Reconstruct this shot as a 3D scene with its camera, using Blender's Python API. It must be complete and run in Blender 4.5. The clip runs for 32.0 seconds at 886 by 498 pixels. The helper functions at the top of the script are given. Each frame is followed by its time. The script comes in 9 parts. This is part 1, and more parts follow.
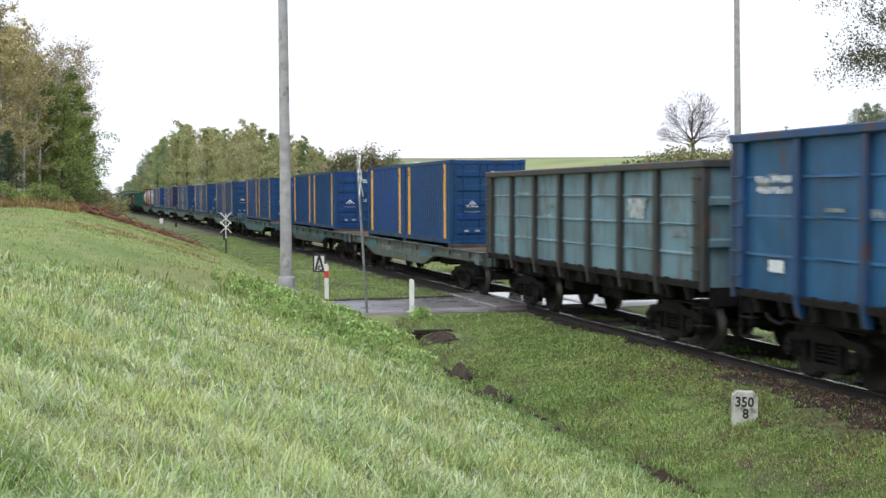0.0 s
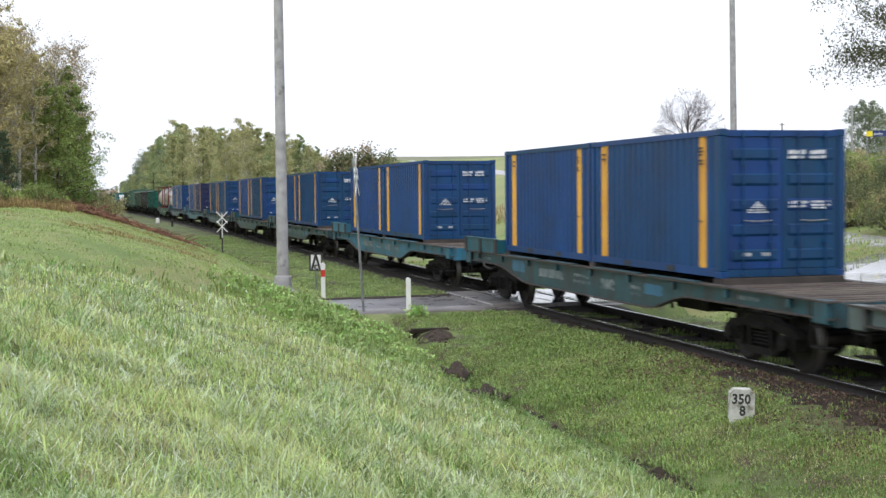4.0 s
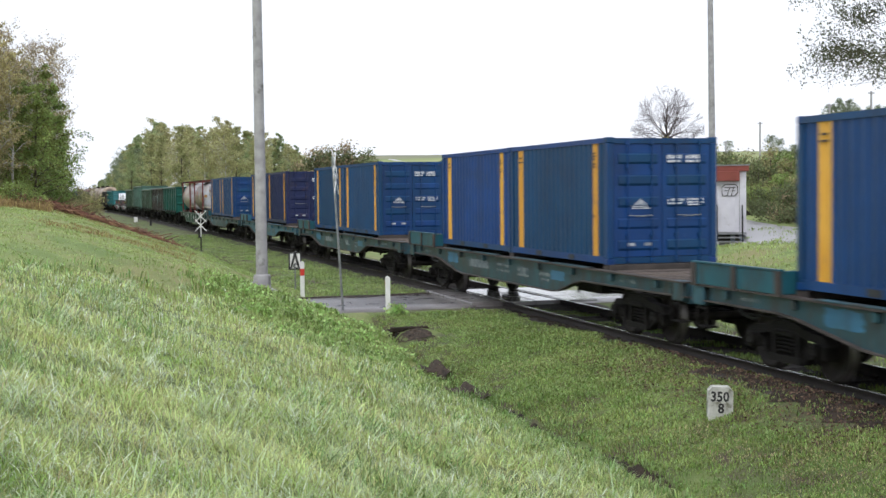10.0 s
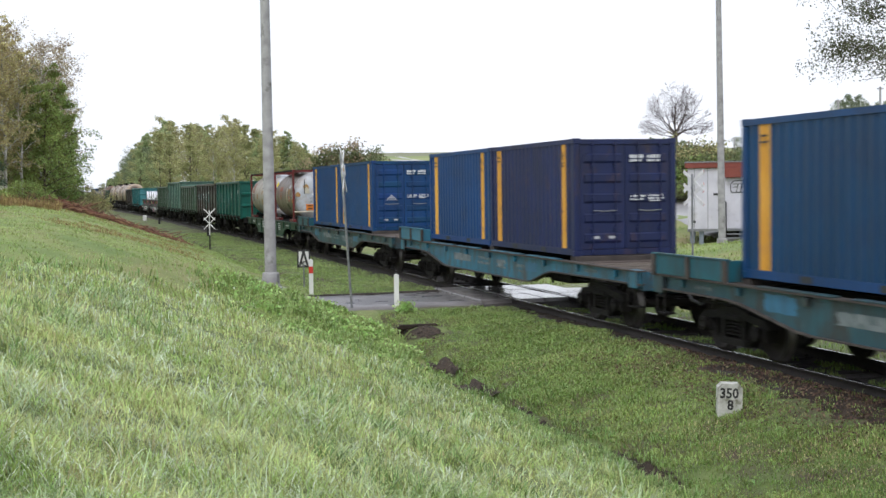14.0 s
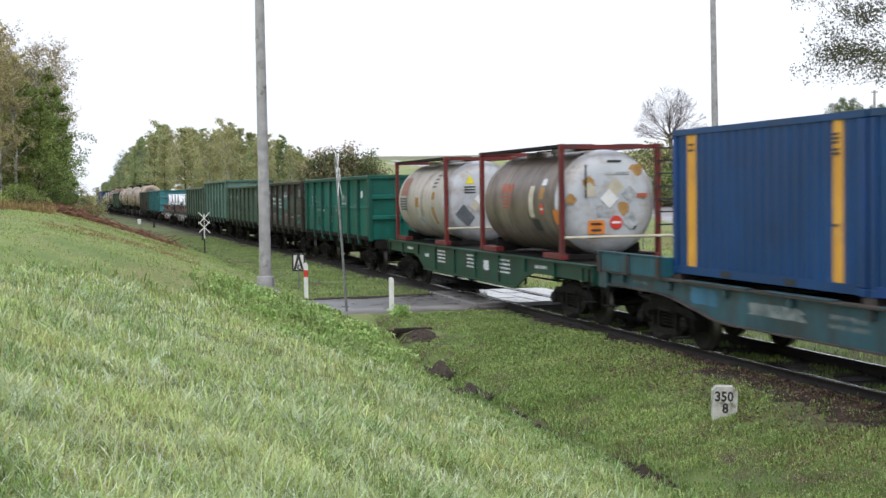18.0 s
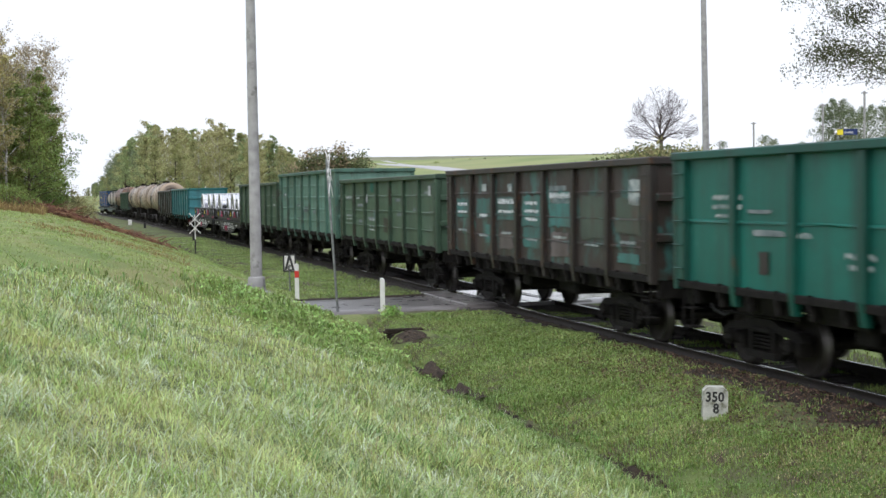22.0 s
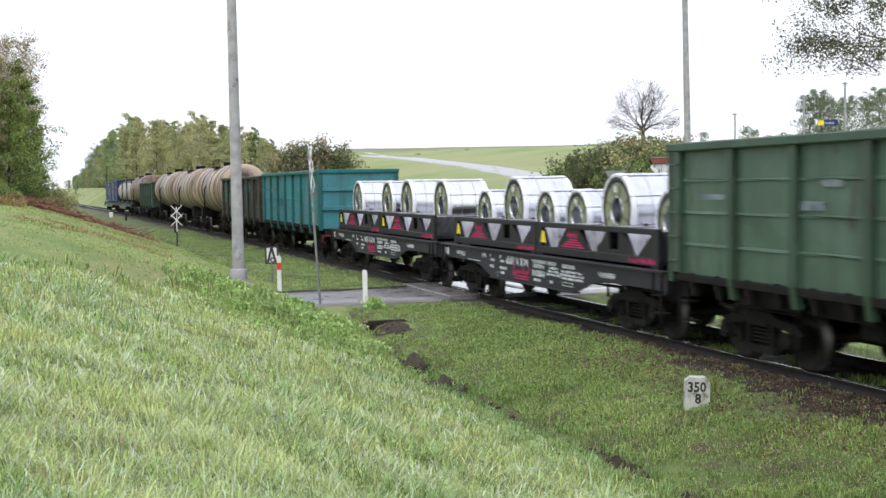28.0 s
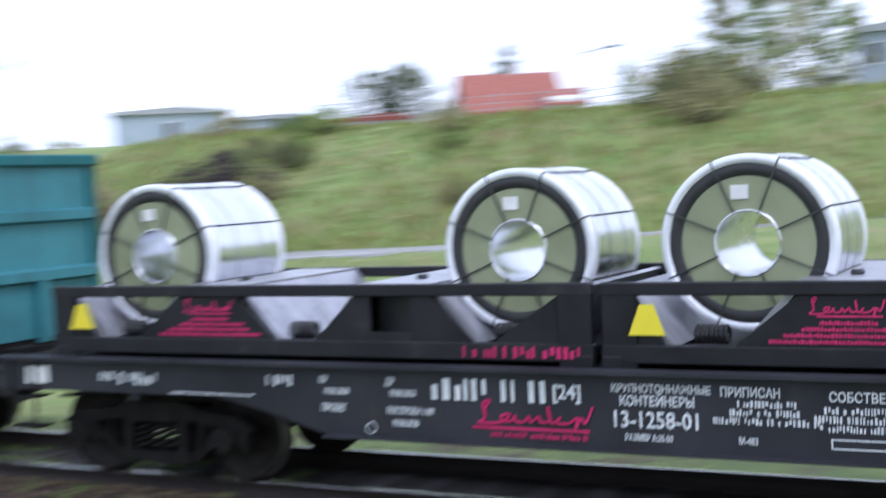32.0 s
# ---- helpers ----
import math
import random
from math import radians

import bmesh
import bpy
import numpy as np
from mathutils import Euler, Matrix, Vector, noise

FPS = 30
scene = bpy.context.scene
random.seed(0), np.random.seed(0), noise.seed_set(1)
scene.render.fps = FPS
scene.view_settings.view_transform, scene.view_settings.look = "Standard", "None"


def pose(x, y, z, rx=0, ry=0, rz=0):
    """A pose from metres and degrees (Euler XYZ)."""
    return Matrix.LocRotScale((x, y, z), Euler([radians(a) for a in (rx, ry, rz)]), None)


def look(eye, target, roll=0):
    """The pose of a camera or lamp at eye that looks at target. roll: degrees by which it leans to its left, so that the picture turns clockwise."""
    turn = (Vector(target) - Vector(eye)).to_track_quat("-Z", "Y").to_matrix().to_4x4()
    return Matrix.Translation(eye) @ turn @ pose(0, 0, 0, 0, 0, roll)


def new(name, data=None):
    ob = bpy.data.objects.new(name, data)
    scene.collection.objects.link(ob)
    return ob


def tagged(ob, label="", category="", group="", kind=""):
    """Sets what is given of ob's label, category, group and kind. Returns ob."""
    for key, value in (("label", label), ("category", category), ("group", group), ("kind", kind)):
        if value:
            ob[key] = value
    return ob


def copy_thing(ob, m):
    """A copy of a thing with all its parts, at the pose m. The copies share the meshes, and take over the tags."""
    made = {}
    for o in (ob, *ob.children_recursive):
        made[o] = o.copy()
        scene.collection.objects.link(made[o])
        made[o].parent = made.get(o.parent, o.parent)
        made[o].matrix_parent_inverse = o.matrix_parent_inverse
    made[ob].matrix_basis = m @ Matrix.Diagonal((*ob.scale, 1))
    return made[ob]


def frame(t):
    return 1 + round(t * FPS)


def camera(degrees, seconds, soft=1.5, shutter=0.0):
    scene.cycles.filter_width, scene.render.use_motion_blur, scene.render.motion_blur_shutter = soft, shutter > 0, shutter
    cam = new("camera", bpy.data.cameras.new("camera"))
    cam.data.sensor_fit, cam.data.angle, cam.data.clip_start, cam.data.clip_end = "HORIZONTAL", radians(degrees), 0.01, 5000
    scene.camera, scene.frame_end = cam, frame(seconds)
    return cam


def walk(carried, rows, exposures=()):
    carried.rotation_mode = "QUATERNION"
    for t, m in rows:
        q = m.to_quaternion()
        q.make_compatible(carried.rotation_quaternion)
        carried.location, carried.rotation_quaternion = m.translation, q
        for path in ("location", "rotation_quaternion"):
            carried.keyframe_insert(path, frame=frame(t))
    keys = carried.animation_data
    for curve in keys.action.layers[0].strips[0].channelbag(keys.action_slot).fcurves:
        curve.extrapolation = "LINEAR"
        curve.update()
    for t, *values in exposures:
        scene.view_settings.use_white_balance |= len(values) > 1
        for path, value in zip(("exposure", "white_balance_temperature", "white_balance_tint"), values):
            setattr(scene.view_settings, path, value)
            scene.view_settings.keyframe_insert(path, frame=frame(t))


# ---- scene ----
SPEED, BEND, TRACK_X = 9.417, 1.6934e-4, 11.66
TURN = 0.052
EYE = (0.0, 0.0, 2.9)
PATH = [
    (0, -14.61, -2.38, 0.34), (0.5, -14.70, -2.33, 0.51), (1, -14.72, -2.33, 0.46), (1.5, -14.63, -2.33, 0.47),
    (2, -14.62, -2.27, 0.45), (2.5, -14.62, -2.28, 0.55), (3, -14.69, -2.34, 0.51), (3.5, -14.73, -2.41, 0.53),
    (5.5, -14.87, -2.50, 0.57), (6, -14.86, -2.52, 0.53), (6.5, -14.89, -2.53, 0.55), (7, -15.02, -2.56, 0.48),
    (7.5, -15.12, -2.59, 0.46), (8, -15.18, -2.56, 0.44), (8.5, -15.32, -2.53, 0.61), (9, -15.53, -2.50, 0.69),
    (9.5, -15.61, -2.52, 0.64), (10, -15.67, -2.52, 0.61), (10.5, -15.66, -2.49, 0.60), (11, -15.53, -2.44, 0.79),
    (11.5, -15.36, -2.43, 0.69), (12, -15.25, -2.41, 0.73), (12.5, -15.20, -2.40, 0.80), (13, -15.18, -2.42, 0.84),
    (13.5, -15.23, -2.52, 0.84), (14, -15.31, -2.63, 0.82), (14.5, -15.34, -2.63, 0.67), (16.5, -15.46, -2.52, 0.79),
    (17, -15.51, -2.45, 0.84), (17.5, -15.54, -2.45, 0.85), (18, -15.53, -2.48, 0.84), (18.5, -15.53, -2.48, 0.84),
    (19, -15.54, -2.49, 0.98), (19.5, -15.56, -2.48, 1.08), (20, -15.62, -2.52, 0.99), (20.5, -15.66, -2.53, 0.90),
    (21, -15.74, -2.51, 0.89), (21.5, -15.81, -2.43, 0.85), (22, -15.92, -2.46, 0.84), (22.5, -15.92, -2.56, 0.79),
    (23, -15.76, -2.63, 0.93), (23.5, -15.78, -2.63, 0.97), (24, -15.80, -2.68, 1.04), (24.5, -15.83, -2.74, 1.19),
    (25, -15.88, -2.79, 1.10), (25.5, -15.92, -2.83, 1.05), (27.5, -16.54, -2.99, 1.01), (28, -16.69, -2.84, 0.99),
    (28.5, -16.83, -2.72, 0.95), (29, -16.94, -2.71, 1.05), (29.5, -16.68, -2.75, 1.08), (30, -16.47, -2.74, 1.06),
    (30.5, -16.65, -2.72, 1.03), (30.6, -17.35, -2.72, 1.03), (30.7, -18.70, -2.70, 1.00), (30.8, -20.50, -2.69, 0.95),
    (30.9, -22.60, -2.68, 0.87), (31, -25.10, -2.67, 0.82), (31.1, -28.00, -2.66, 0.90), (31.2, -31.40, -2.65, 1.10),
    (31.3, -34.86, -2.64, 1.31), (31.4, -39.42, -2.69, 1.52), (31.5, -42.90, -2.80, 1.95), (31.6, -46.64, -2.90, 2.48),
    (31.7, -49.61, -3.04, 2.31), (31.8, -54.68, -3.01, 2.49), (31.9, -57.95, -3.10, 2.70), (32, -62.72, -2.78, 2.66),
]
cam = camera(37.08, 32.0, soft=1.5, shutter=0.5)
walk(cam, [(t, pose(*EYE, 90 + p, r, y + TURN)) for t, y, p, r in PATH],
     exposures=((0, 0.36, 6080, 13), (7, 0.33, 6080, 13), (12, 0.28, 6080, 13), (22, 0.24, 6080, 13), (25, 0.44, 6080, 13), (30.5, 0.44, 6050, 13), (31.2, 0.40, 5850, 15), (32, 0.47, 5350, 18)))

# ---- sky and light: bright overcast ----
SUN_EL, SUN_AZ = radians(38), radians(200)
world = bpy.data.worlds.new("overcast_sky")
scene.world = world
world.use_nodes = True
wn, wl = world.node_tree.nodes, world.node_tree.links
wn.clear()
w_out = wn.new("ShaderNodeOutputWorld")
w_bg = wn.new("ShaderNodeBackground")
w_sky = wn.new("ShaderNodeTexSky")
w_sky.sky_type = 'NISHITA'
w_sky.sun_disc = False
w_sky.sun_elevation, w_sky.sun_rotation = SUN_EL, SUN_AZ
w_sky.air_density, w_sky.dust_density, w_sky.ozone_density = 1.5, 4.0, 1.0
w_scale = wn.new("ShaderNodeMix")
w_scale.data_type = 'RGBA'
w_scale.blend_type = 'MULTIPLY'
w_scale.inputs[0].default_value = 1.0
w_scale.inputs[7].default_value = (0.10, 0.10, 0.10, 1)
w_cloud = wn.new("ShaderNodeTexNoise")
w_cloud.inputs["Scale"].default_value = 2.2
w_cloud.inputs["Detail"].default_value = 5
w_ramp = wn.new("ShaderNodeValToRGB")
w_ramp.color_ramp.elements[0].color = (0.90, 0.93, 0.97, 1)
w_ramp.color_ramp.elements[1].color = (1.0, 1.0, 1.0, 1)
w_mix = wn.new("ShaderNodeMix")
w_mix.data_type = 'RGBA'
w_mix.inputs[0].default_value = 0.86
wl.new(w_sky.outputs[0], w_scale.inputs[6])
wl.new(w_cloud.outputs[0], w_ramp.inputs[0])
wl.new(w_scale.outputs[2], w_mix.inputs[6])
wl.new(w_ramp.outputs[0], w_mix.inputs[7])
wl.new(w_mix.outputs[2], w_bg.inputs[0])
w_bg.inputs[1].default_value = 1.05
wl.new(w_bg.outputs[0], w_out.inputs[0])
sun = new("sun", bpy.data.lights.new("sun", 'SUN'))
sun.data.energy, sun.data.angle, sun.data.color = 1.0, radians(30), (1.0, 0.97, 0.92)
sun.matrix_world = look((0, 0, 60), (60 * math.cos(SUN_EL) * 0.5, 60 * math.cos(SUN_EL) * 0.8, 0))


# ---- materials ----
def material(name, c1, c2, scale=3.0, rough=0.6, bump=0.1, metal=0.0, vary=0.0, island=0.0, detail=6,
             stain=None, stain_at=0.6, stain_soft=0.08, stain_scale=2.0, stretch=(1, 1, 1), fine=60.0, spec=0.5, trans=0.0, rough2=None):
    m = bpy.data.materials.new(name)
    m.use_nodes = True
    n, l = m.node_tree.nodes, m.node_tree.links
    b = n["Principled BSDF"]
    co = n.new("ShaderNodeTexCoord")
    mp = n.new("ShaderNodeMapping")
    mp.inputs["Scale"].default_value = stretch
    l.new(co.outputs["Object"], mp.inputs[0])
    info = n.new("ShaderNodeObjectInfo")
    off = n.new("ShaderNodeVectorMath")
    off.operation = 'MULTIPLY_ADD'
    comb = n.new("ShaderNodeCombineXYZ")
    for i in range(3):
        l.new(info.outputs["Random"], comb.inputs[i])
    l.new(comb.outputs[0], off.inputs[0])
    off.inputs[1].default_value = (37, 17, 23)
    l.new(mp.outputs[0], off.inputs[2])
    tex = n.new("ShaderNodeTexNoise")
    tex.inputs["Scale"].default_value, tex.inputs["Detail"].default_value = scale, detail
    l.new(off.outputs[0], tex.inputs["Vector"])
    ramp = n.new("ShaderNodeValToRGB")
    ramp.color_ramp.elements[0].position, ramp.color_ramp.elements[1].position = 0.3, 0.7
    ramp.color_ramp.elements[0].color, ramp.color_ramp.elements[1].color = (*c1, 1), (*c2, 1)
    l.new(tex.outputs[0], ramp.inputs[0])
    col = ramp.outputs[0]
    grain = n.new("ShaderNodeTexNoise")
    grain.inputs["Scale"].default_value, grain.inputs["Detail"].default_value = fine, 3
    l.new(off.outputs[0], grain.inputs["Vector"])
    if stain:
        st = n.new("ShaderNodeTexNoise")
        st.inputs["Scale"].default_value, st.inputs["Detail"].default_value, st.inputs["Roughness"].default_value = stain_scale, 8, 0.65
        l.new(off.outputs[0], st.inputs["Vector"])
        sr = n.new("ShaderNodeMapRange")
        sr.inputs[1].default_value, sr.inputs[2].default_value = stain_at - stain_soft, stain_at + stain_soft
        l.new(st.outputs[0], sr.inputs[0])
        mx = n.new("ShaderNodeMix")
        mx.data_type = 'RGBA'
        l.new(sr.outputs[0], mx.inputs[0])
        l.new(col, mx.inputs[6])
        mx.inputs[7].default_value = (*stain, 1)
        col = mx.outputs[2]
    if vary or island:
        hs = n.new("ShaderNodeHueSaturation")
        mr = n.new("ShaderNodeMapRange")
        k = island or vary
        mr.inputs[3].default_value, mr.inputs[4].default_value = 1 - k, 1 + k
        if island:
            geo = n.new("ShaderNodeNewGeometry")
            l.new(geo.outputs["Random Per Island"], mr.inputs[0])
        else:
            l.new(info.outputs["Random"], mr.inputs[0])
        l.new(mr.outputs[0], hs.inputs["Value"])
        mh = n.new("ShaderNodeMapRange")
        mh.inputs[3].default_value, mh.inputs[4].default_value = 0.5 - 0.06 * k, 0.5 + 0.06 * k
        l.new(mr.inputs[0].links[0].from_socket, mh.inputs[0])
        l.new(mh.outputs[0], hs.inputs["Hue"])
        l.new(col, hs.inputs["Color"])
        col = hs.outputs[0]
    l.new(col, b.inputs["Base Color"])
    rr = n.new("ShaderNodeMapRange")
    rr.inputs[3].default_value, rr.inputs[4].default_value = max(0.02, rough - 0.12), min(1, rough + 0.12)
    l.new(tex.outputs[0], rr.inputs[0])
    l.new(rr.outputs[0], b.inputs["Roughness"])
    b.inputs["Metallic"].default_value = metal
    b.inputs["Specular IOR Level"].default_value = spec
    if bump:
        bp = n.new("ShaderNodeBump")
        bp.inputs["Strength"].default_value, bp.inputs["Distance"].default_value = min(1, bump * 3), 0.02
        ad = n.new("ShaderNodeMath")
        ad.operation = 'ADD'
        l.new(tex.outputs[0], ad.inputs[0])
        l.new(grain.outputs[0], ad.inputs[1])
        l.new(ad.outputs[0], bp.inputs["Height"])
        l.new(bp.outputs[0], b.inputs["Normal"])
    if trans:
        out = n["Material Output"]
        tr = n.new("ShaderNodeBsdfTranslucent")
        l.new(col, tr.inputs[0])
        ms = n.new("ShaderNodeMixShader")
        ms.inputs[0].default_value = trans
        l.new(b.outputs[0], ms.inputs[1])
        l.new(tr.outputs[0], ms.inputs[2])
        l.new(ms.outputs[0], out.inputs[0])
    return m


RUST, DIRT = (0.10, 0.045, 0.022), (0.05, 0.042, 0.035)


def paint(name, c, wear=0.62, to=RUST, rough=0.45, soft=0.06, dull=0.72, vary=0.0, streak=0.45):
    """Vehicle paint: faded in patches, rusting through, with run-down streaks of dirt and pale scuffs."""
    c = tuple(v * 0.76 for v in c)
    m = material(name, tuple(v * dull for v in c), tuple(min(1, v * 1.12) for v in c), scale=0.9, rough=rough, bump=0.02,
                 stain=to, stain_at=wear, stain_soft=soft, stain_scale=2.6, stretch=(1, 1, 0.45), fine=35, vary=vary, spec=0.35)
    n, l = m.node_tree.nodes, m.node_tree.links
    b = n["Principled BSDF"]
    col = b.inputs["Base Color"].links[0].from_socket
    co = n.new("ShaderNodeTexCoord")
    for size, lo, hi, tint, k in (((3.1, 3.1, 0.16), 0.50, 0.72, (0.03, 0.026, 0.022), streak), ((7.0, 7.0, 1.6), 0.63, 0.70, tuple(min(1, v * 1.5 + 0.10) for v in c), 0.5 * streak),
                                  ((0.5, 0.5, 0.9), 0.45, 0.75, tuple(v * 0.42 + 0.006 for v in c), 0.6)):
        mp = n.new("ShaderNodeMapping")
        mp.inputs["Scale"].default_value = size
        mp.inputs["Location"].default_value = (size[0] * 3, size[2] * 7, 5)
        l.new(co.outputs["Object"], mp.inputs[0])
        tex = n.new("ShaderNodeTexNoise")
        tex.inputs["Scale"].default_value, tex.inputs["Detail"].default_value, tex.inputs["Roughness"].default_value = 1.0, 6, 0.62
        l.new(mp.outputs[0], tex.inputs["Vector"])
        mr = n.new("ShaderNodeMapRange")
        mr.inputs[1].default_value, mr.inputs[2].default_value, mr.inputs[4].default_value = lo, hi, k
        l.new(tex.outputs[0], mr.inputs[0])
        mx = n.new("ShaderNodeMix")
        mx.data_type = 'RGBA'
        l.new(mr.outputs[0], mx.inputs[0])
        l.new(col, mx.inputs[6])
        mx.inputs[7].default_value = (*tint, 1)
        col = mx.outputs[2]
    l.new(col, b.inputs["Base Color"])
    return m


M_EARTH = material("mown_meadow_turf", (0.135, 0.195, 0.05), (0.26, 0.32, 0.105), scale=0.7, rough=0.9, bump=0.3,
                   stain=(0.24, 0.20, 0.095), stain_at=0.58, stain_soft=0.14, stain_scale=0.35, fine=30)
# Thatch ground darkened: the shade between the blades is in its colour.
M_THATCH = material("gap_shade_thatch", (0.075, 0.11, 0.03), (0.18, 0.215, 0.08), scale=2.5, rough=0.9, bump=0.4, fine=30)
M_FIELD = material("green_hill_field", (0.17, 0.225, 0.07), (0.31, 0.36, 0.13), scale=0.06, rough=0.9, bump=0.2, fine=4,
                   stain=(0.27, 0.26, 0.13), stain_at=0.58, stain_soft=0.15, stain_scale=0.03)
M_PLOUGH = material("dull_far_stubble", (0.15, 0.16, 0.09), (0.25, 0.25, 0.15), scale=0.05, rough=0.9, bump=0.2, fine=4)
# Verge turf darker than the meadow: its weaker light is in the colour.
M_VERGE = material("short_dimmed_turf", (0.075, 0.115, 0.03), (0.16, 0.205, 0.06), scale=1.2, rough=0.9, bump=0.4,
                   stain=(0.075, 0.056, 0.034), stain_at=0.53, stain_scale=1.1, fine=30)
M_BARE = material("bare_dark_soil", (0.017, 0.013, 0.010), (0.055, 0.040, 0.029), scale=3, rough=0.9, bump=0.5, fine=25, spec=0.25)
M_SCAR = material("crumbled_ditch_soil", (0.022, 0.017, 0.013), (0.085, 0.064, 0.047), scale=9, rough=0.9, bump=0.6, fine=40, spec=0.25)
M_BALLAST = material("old_ballast", (0.022, 0.019, 0.016), (0.065, 0.056, 0.046), scale=14, rough=0.9, bump=0.5, fine=40)
# Short verge grass, with the verge's weaker light put into the green.
M_GRASS2 = material("short_verge_grass", (0.15, 0.25, 0.045), (0.37, 0.46, 0.13), scale=1.3, rough=0.5, bump=0, island=0.5, trans=0.25)
M_OLDGRASS = material("yellowing_verge_grass", (0.22, 0.24, 0.07), (0.42, 0.40, 0.16), scale=0.9, rough=0.5, bump=0, island=0.45, trans=0.25)
M_GRASS = material("wet_grass_blades", (0.31, 0.425, 0.11), (0.68, 0.71, 0.30), scale=0.9, rough=0.3, bump=0, island=0.48, trans=0.38, spec=0.6)
# Dewy blades with the wet sheen put into their pale colour.
M_DEW = material("dew_sheen_blades", (0.50, 0.60, 0.42), (0.80, 0.86, 0.68), scale=0.7, rough=0.25, bump=0, island=0.3, trans=0.25, spec=0.9)
M_BANKG = material("ditch_bank_grass", (0.20, 0.31, 0.075), (0.38, 0.47, 0.16), scale=0.8, rough=0.4, bump=0, island=0.32, trans=0.3)
M_TUFT = material("pale_coarse_grass", (0.36, 0.48, 0.22), (0.60, 0.68, 0.42), scale=0.5, rough=0.24, bump=0, island=0.3, trans=0.3, spec=0.9)
M_STRAW = material("straw_coloured_blades", (0.46, 0.40, 0.20), (0.66, 0.56, 0.32), scale=0.6, rough=0.5, bump=0, island=0.35, trans=0.3)
M_DEEP = material("dark_rank_grass", (0.15, 0.255, 0.06), (0.32, 0.44, 0.15), scale=0.8, rough=0.4, bump=0, island=0.45, trans=0.25)
M_MOWN = material("mown_grass_blades", (0.22, 0.31, 0.075), (0.43, 0.50, 0.18), scale=0.35, rough=0.4, bump=0, island=0.45, trans=0.3)
M_WEED = material("broad_weed_leaves", (0.29, 0.46, 0.12), (0.58, 0.71, 0.28), scale=1.6, rough=0.4, bump=0, island=0.45, trans=0.4)
M_DRYGRASS = material("dry_grass", (0.22, 0.15, 0.06), (0.38, 0.28, 0.12), scale=0.8, rough=0.8, bump=0, island=0.3, trans=0.3)
M_ASPHALT = material("wet_asphalt", (0.115, 0.106, 0.104), (0.215, 0.203, 0.198), scale=1.2, rough=0.3, bump=0.06, fine=120,
                     stain=(0.12, 0.115, 0.11), stain_at=0.58, stain_soft=0.03, stain_scale=0.9, spec=0.6)
M_WETROAD = material("pale_wet_concrete", (0.27, 0.265, 0.26), (0.42, 0.415, 0.41), scale=0.6, rough=0.06, bump=0.002, fine=40, spec=1.0)
M_TARMAC = material("pale_worn_tarmac", (0.25, 0.24, 0.245), (0.37, 0.36, 0.365), scale=0.6, rough=0.34, bump=0.02, fine=40, spec=0.6)
M_CONCRETE = material("weathered_concrete", (0.28, 0.275, 0.275), (0.43, 0.425, 0.425), scale=4, rough=0.8, bump=0.12, fine=90,
                      stain=(0.13, 0.13, 0.11), stain_at=0.66, stain_scale=3)
M_STONE = material("mossy_whitewashed_concrete", (0.38, 0.38, 0.34), (0.66, 0.66, 0.61), scale=7, rough=0.85, bump=0.2, fine=70, stain=(0.16, 0.16, 0.10), stain_at=0.62, stain_scale=6)
M_WHITE = material("white_paint", (0.66, 0.66, 0.64), (0.82, 0.82, 0.80), scale=5, rough=0.5, bump=0.03, stain=(0.4, 0.38, 0.33), stain_at=0.68)
M_RED = material("red_reflective", (0.55, 0.03, 0.02), (0.65, 0.05, 0.03), rough=0.35, bump=0)
M_BLACK = material("black_paint", (0.012, 0.012, 0.013), (0.03, 0.03, 0.03), rough=0.5, bump=0.02)
M_STEEL = material("galvanised_steel", (0.22, 0.23, 0.24), (0.36, 0.37, 0.38), scale=8, rough=0.45, bump=0.03, metal=0.7)
M_RAILTOP = material("polished_rail_head", (0.62, 0.62, 0.63), (0.80, 0.80, 0.81), scale=12, rough=0.2, bump=0.004, metal=1.0, stretch=(1, 0.05, 1))
M_RAIL = material("dark_oily_rail_side", (0.012, 0.010, 0.009), (0.032, 0.024, 0.02), scale=9, rough=0.8, bump=0.1)
M_TIE = material("dark_timber_sleeper", (0.022, 0.019, 0.017), (0.06, 0.05, 0.044), scale=3, rough=0.7, bump=0.25, stretch=(1, 6, 1), vary=0.3)
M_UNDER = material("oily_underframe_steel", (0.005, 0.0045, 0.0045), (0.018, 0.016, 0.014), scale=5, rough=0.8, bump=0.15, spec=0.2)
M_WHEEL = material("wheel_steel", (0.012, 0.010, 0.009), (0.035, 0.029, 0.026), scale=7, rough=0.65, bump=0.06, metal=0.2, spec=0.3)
M_TREAD = material("bright_wheel_tread", (0.07, 0.065, 0.06), (0.13, 0.12, 0.115), rough=0.42, bump=0, metal=0.8)
M_PLANK = material("worn_deck_boards", (0.055, 0.042, 0.034), (0.15, 0.118, 0.095), scale=3, rough=0.7, bump=0.2, stretch=(1, 6, 1), vary=0.3)
M_YELLOW = material("yellow_band_paint", (0.62, 0.30, 0.02), (0.74, 0.40, 0.05), scale=1.5, rough=0.5, bump=0.02, stain=(0.35, 0.2, 0.08), stain_at=0.66, vary=0.08)
M_MARK = material("white_lettering", (0.55, 0.58, 0.6), (0.78, 0.8, 0.82), scale=9, rough=0.6, bump=0)
M_FADED = material("faded_lettering", (0.13, 0.19, 0.19), (0.55, 0.58, 0.57), scale=5, rough=0.7, bump=0)
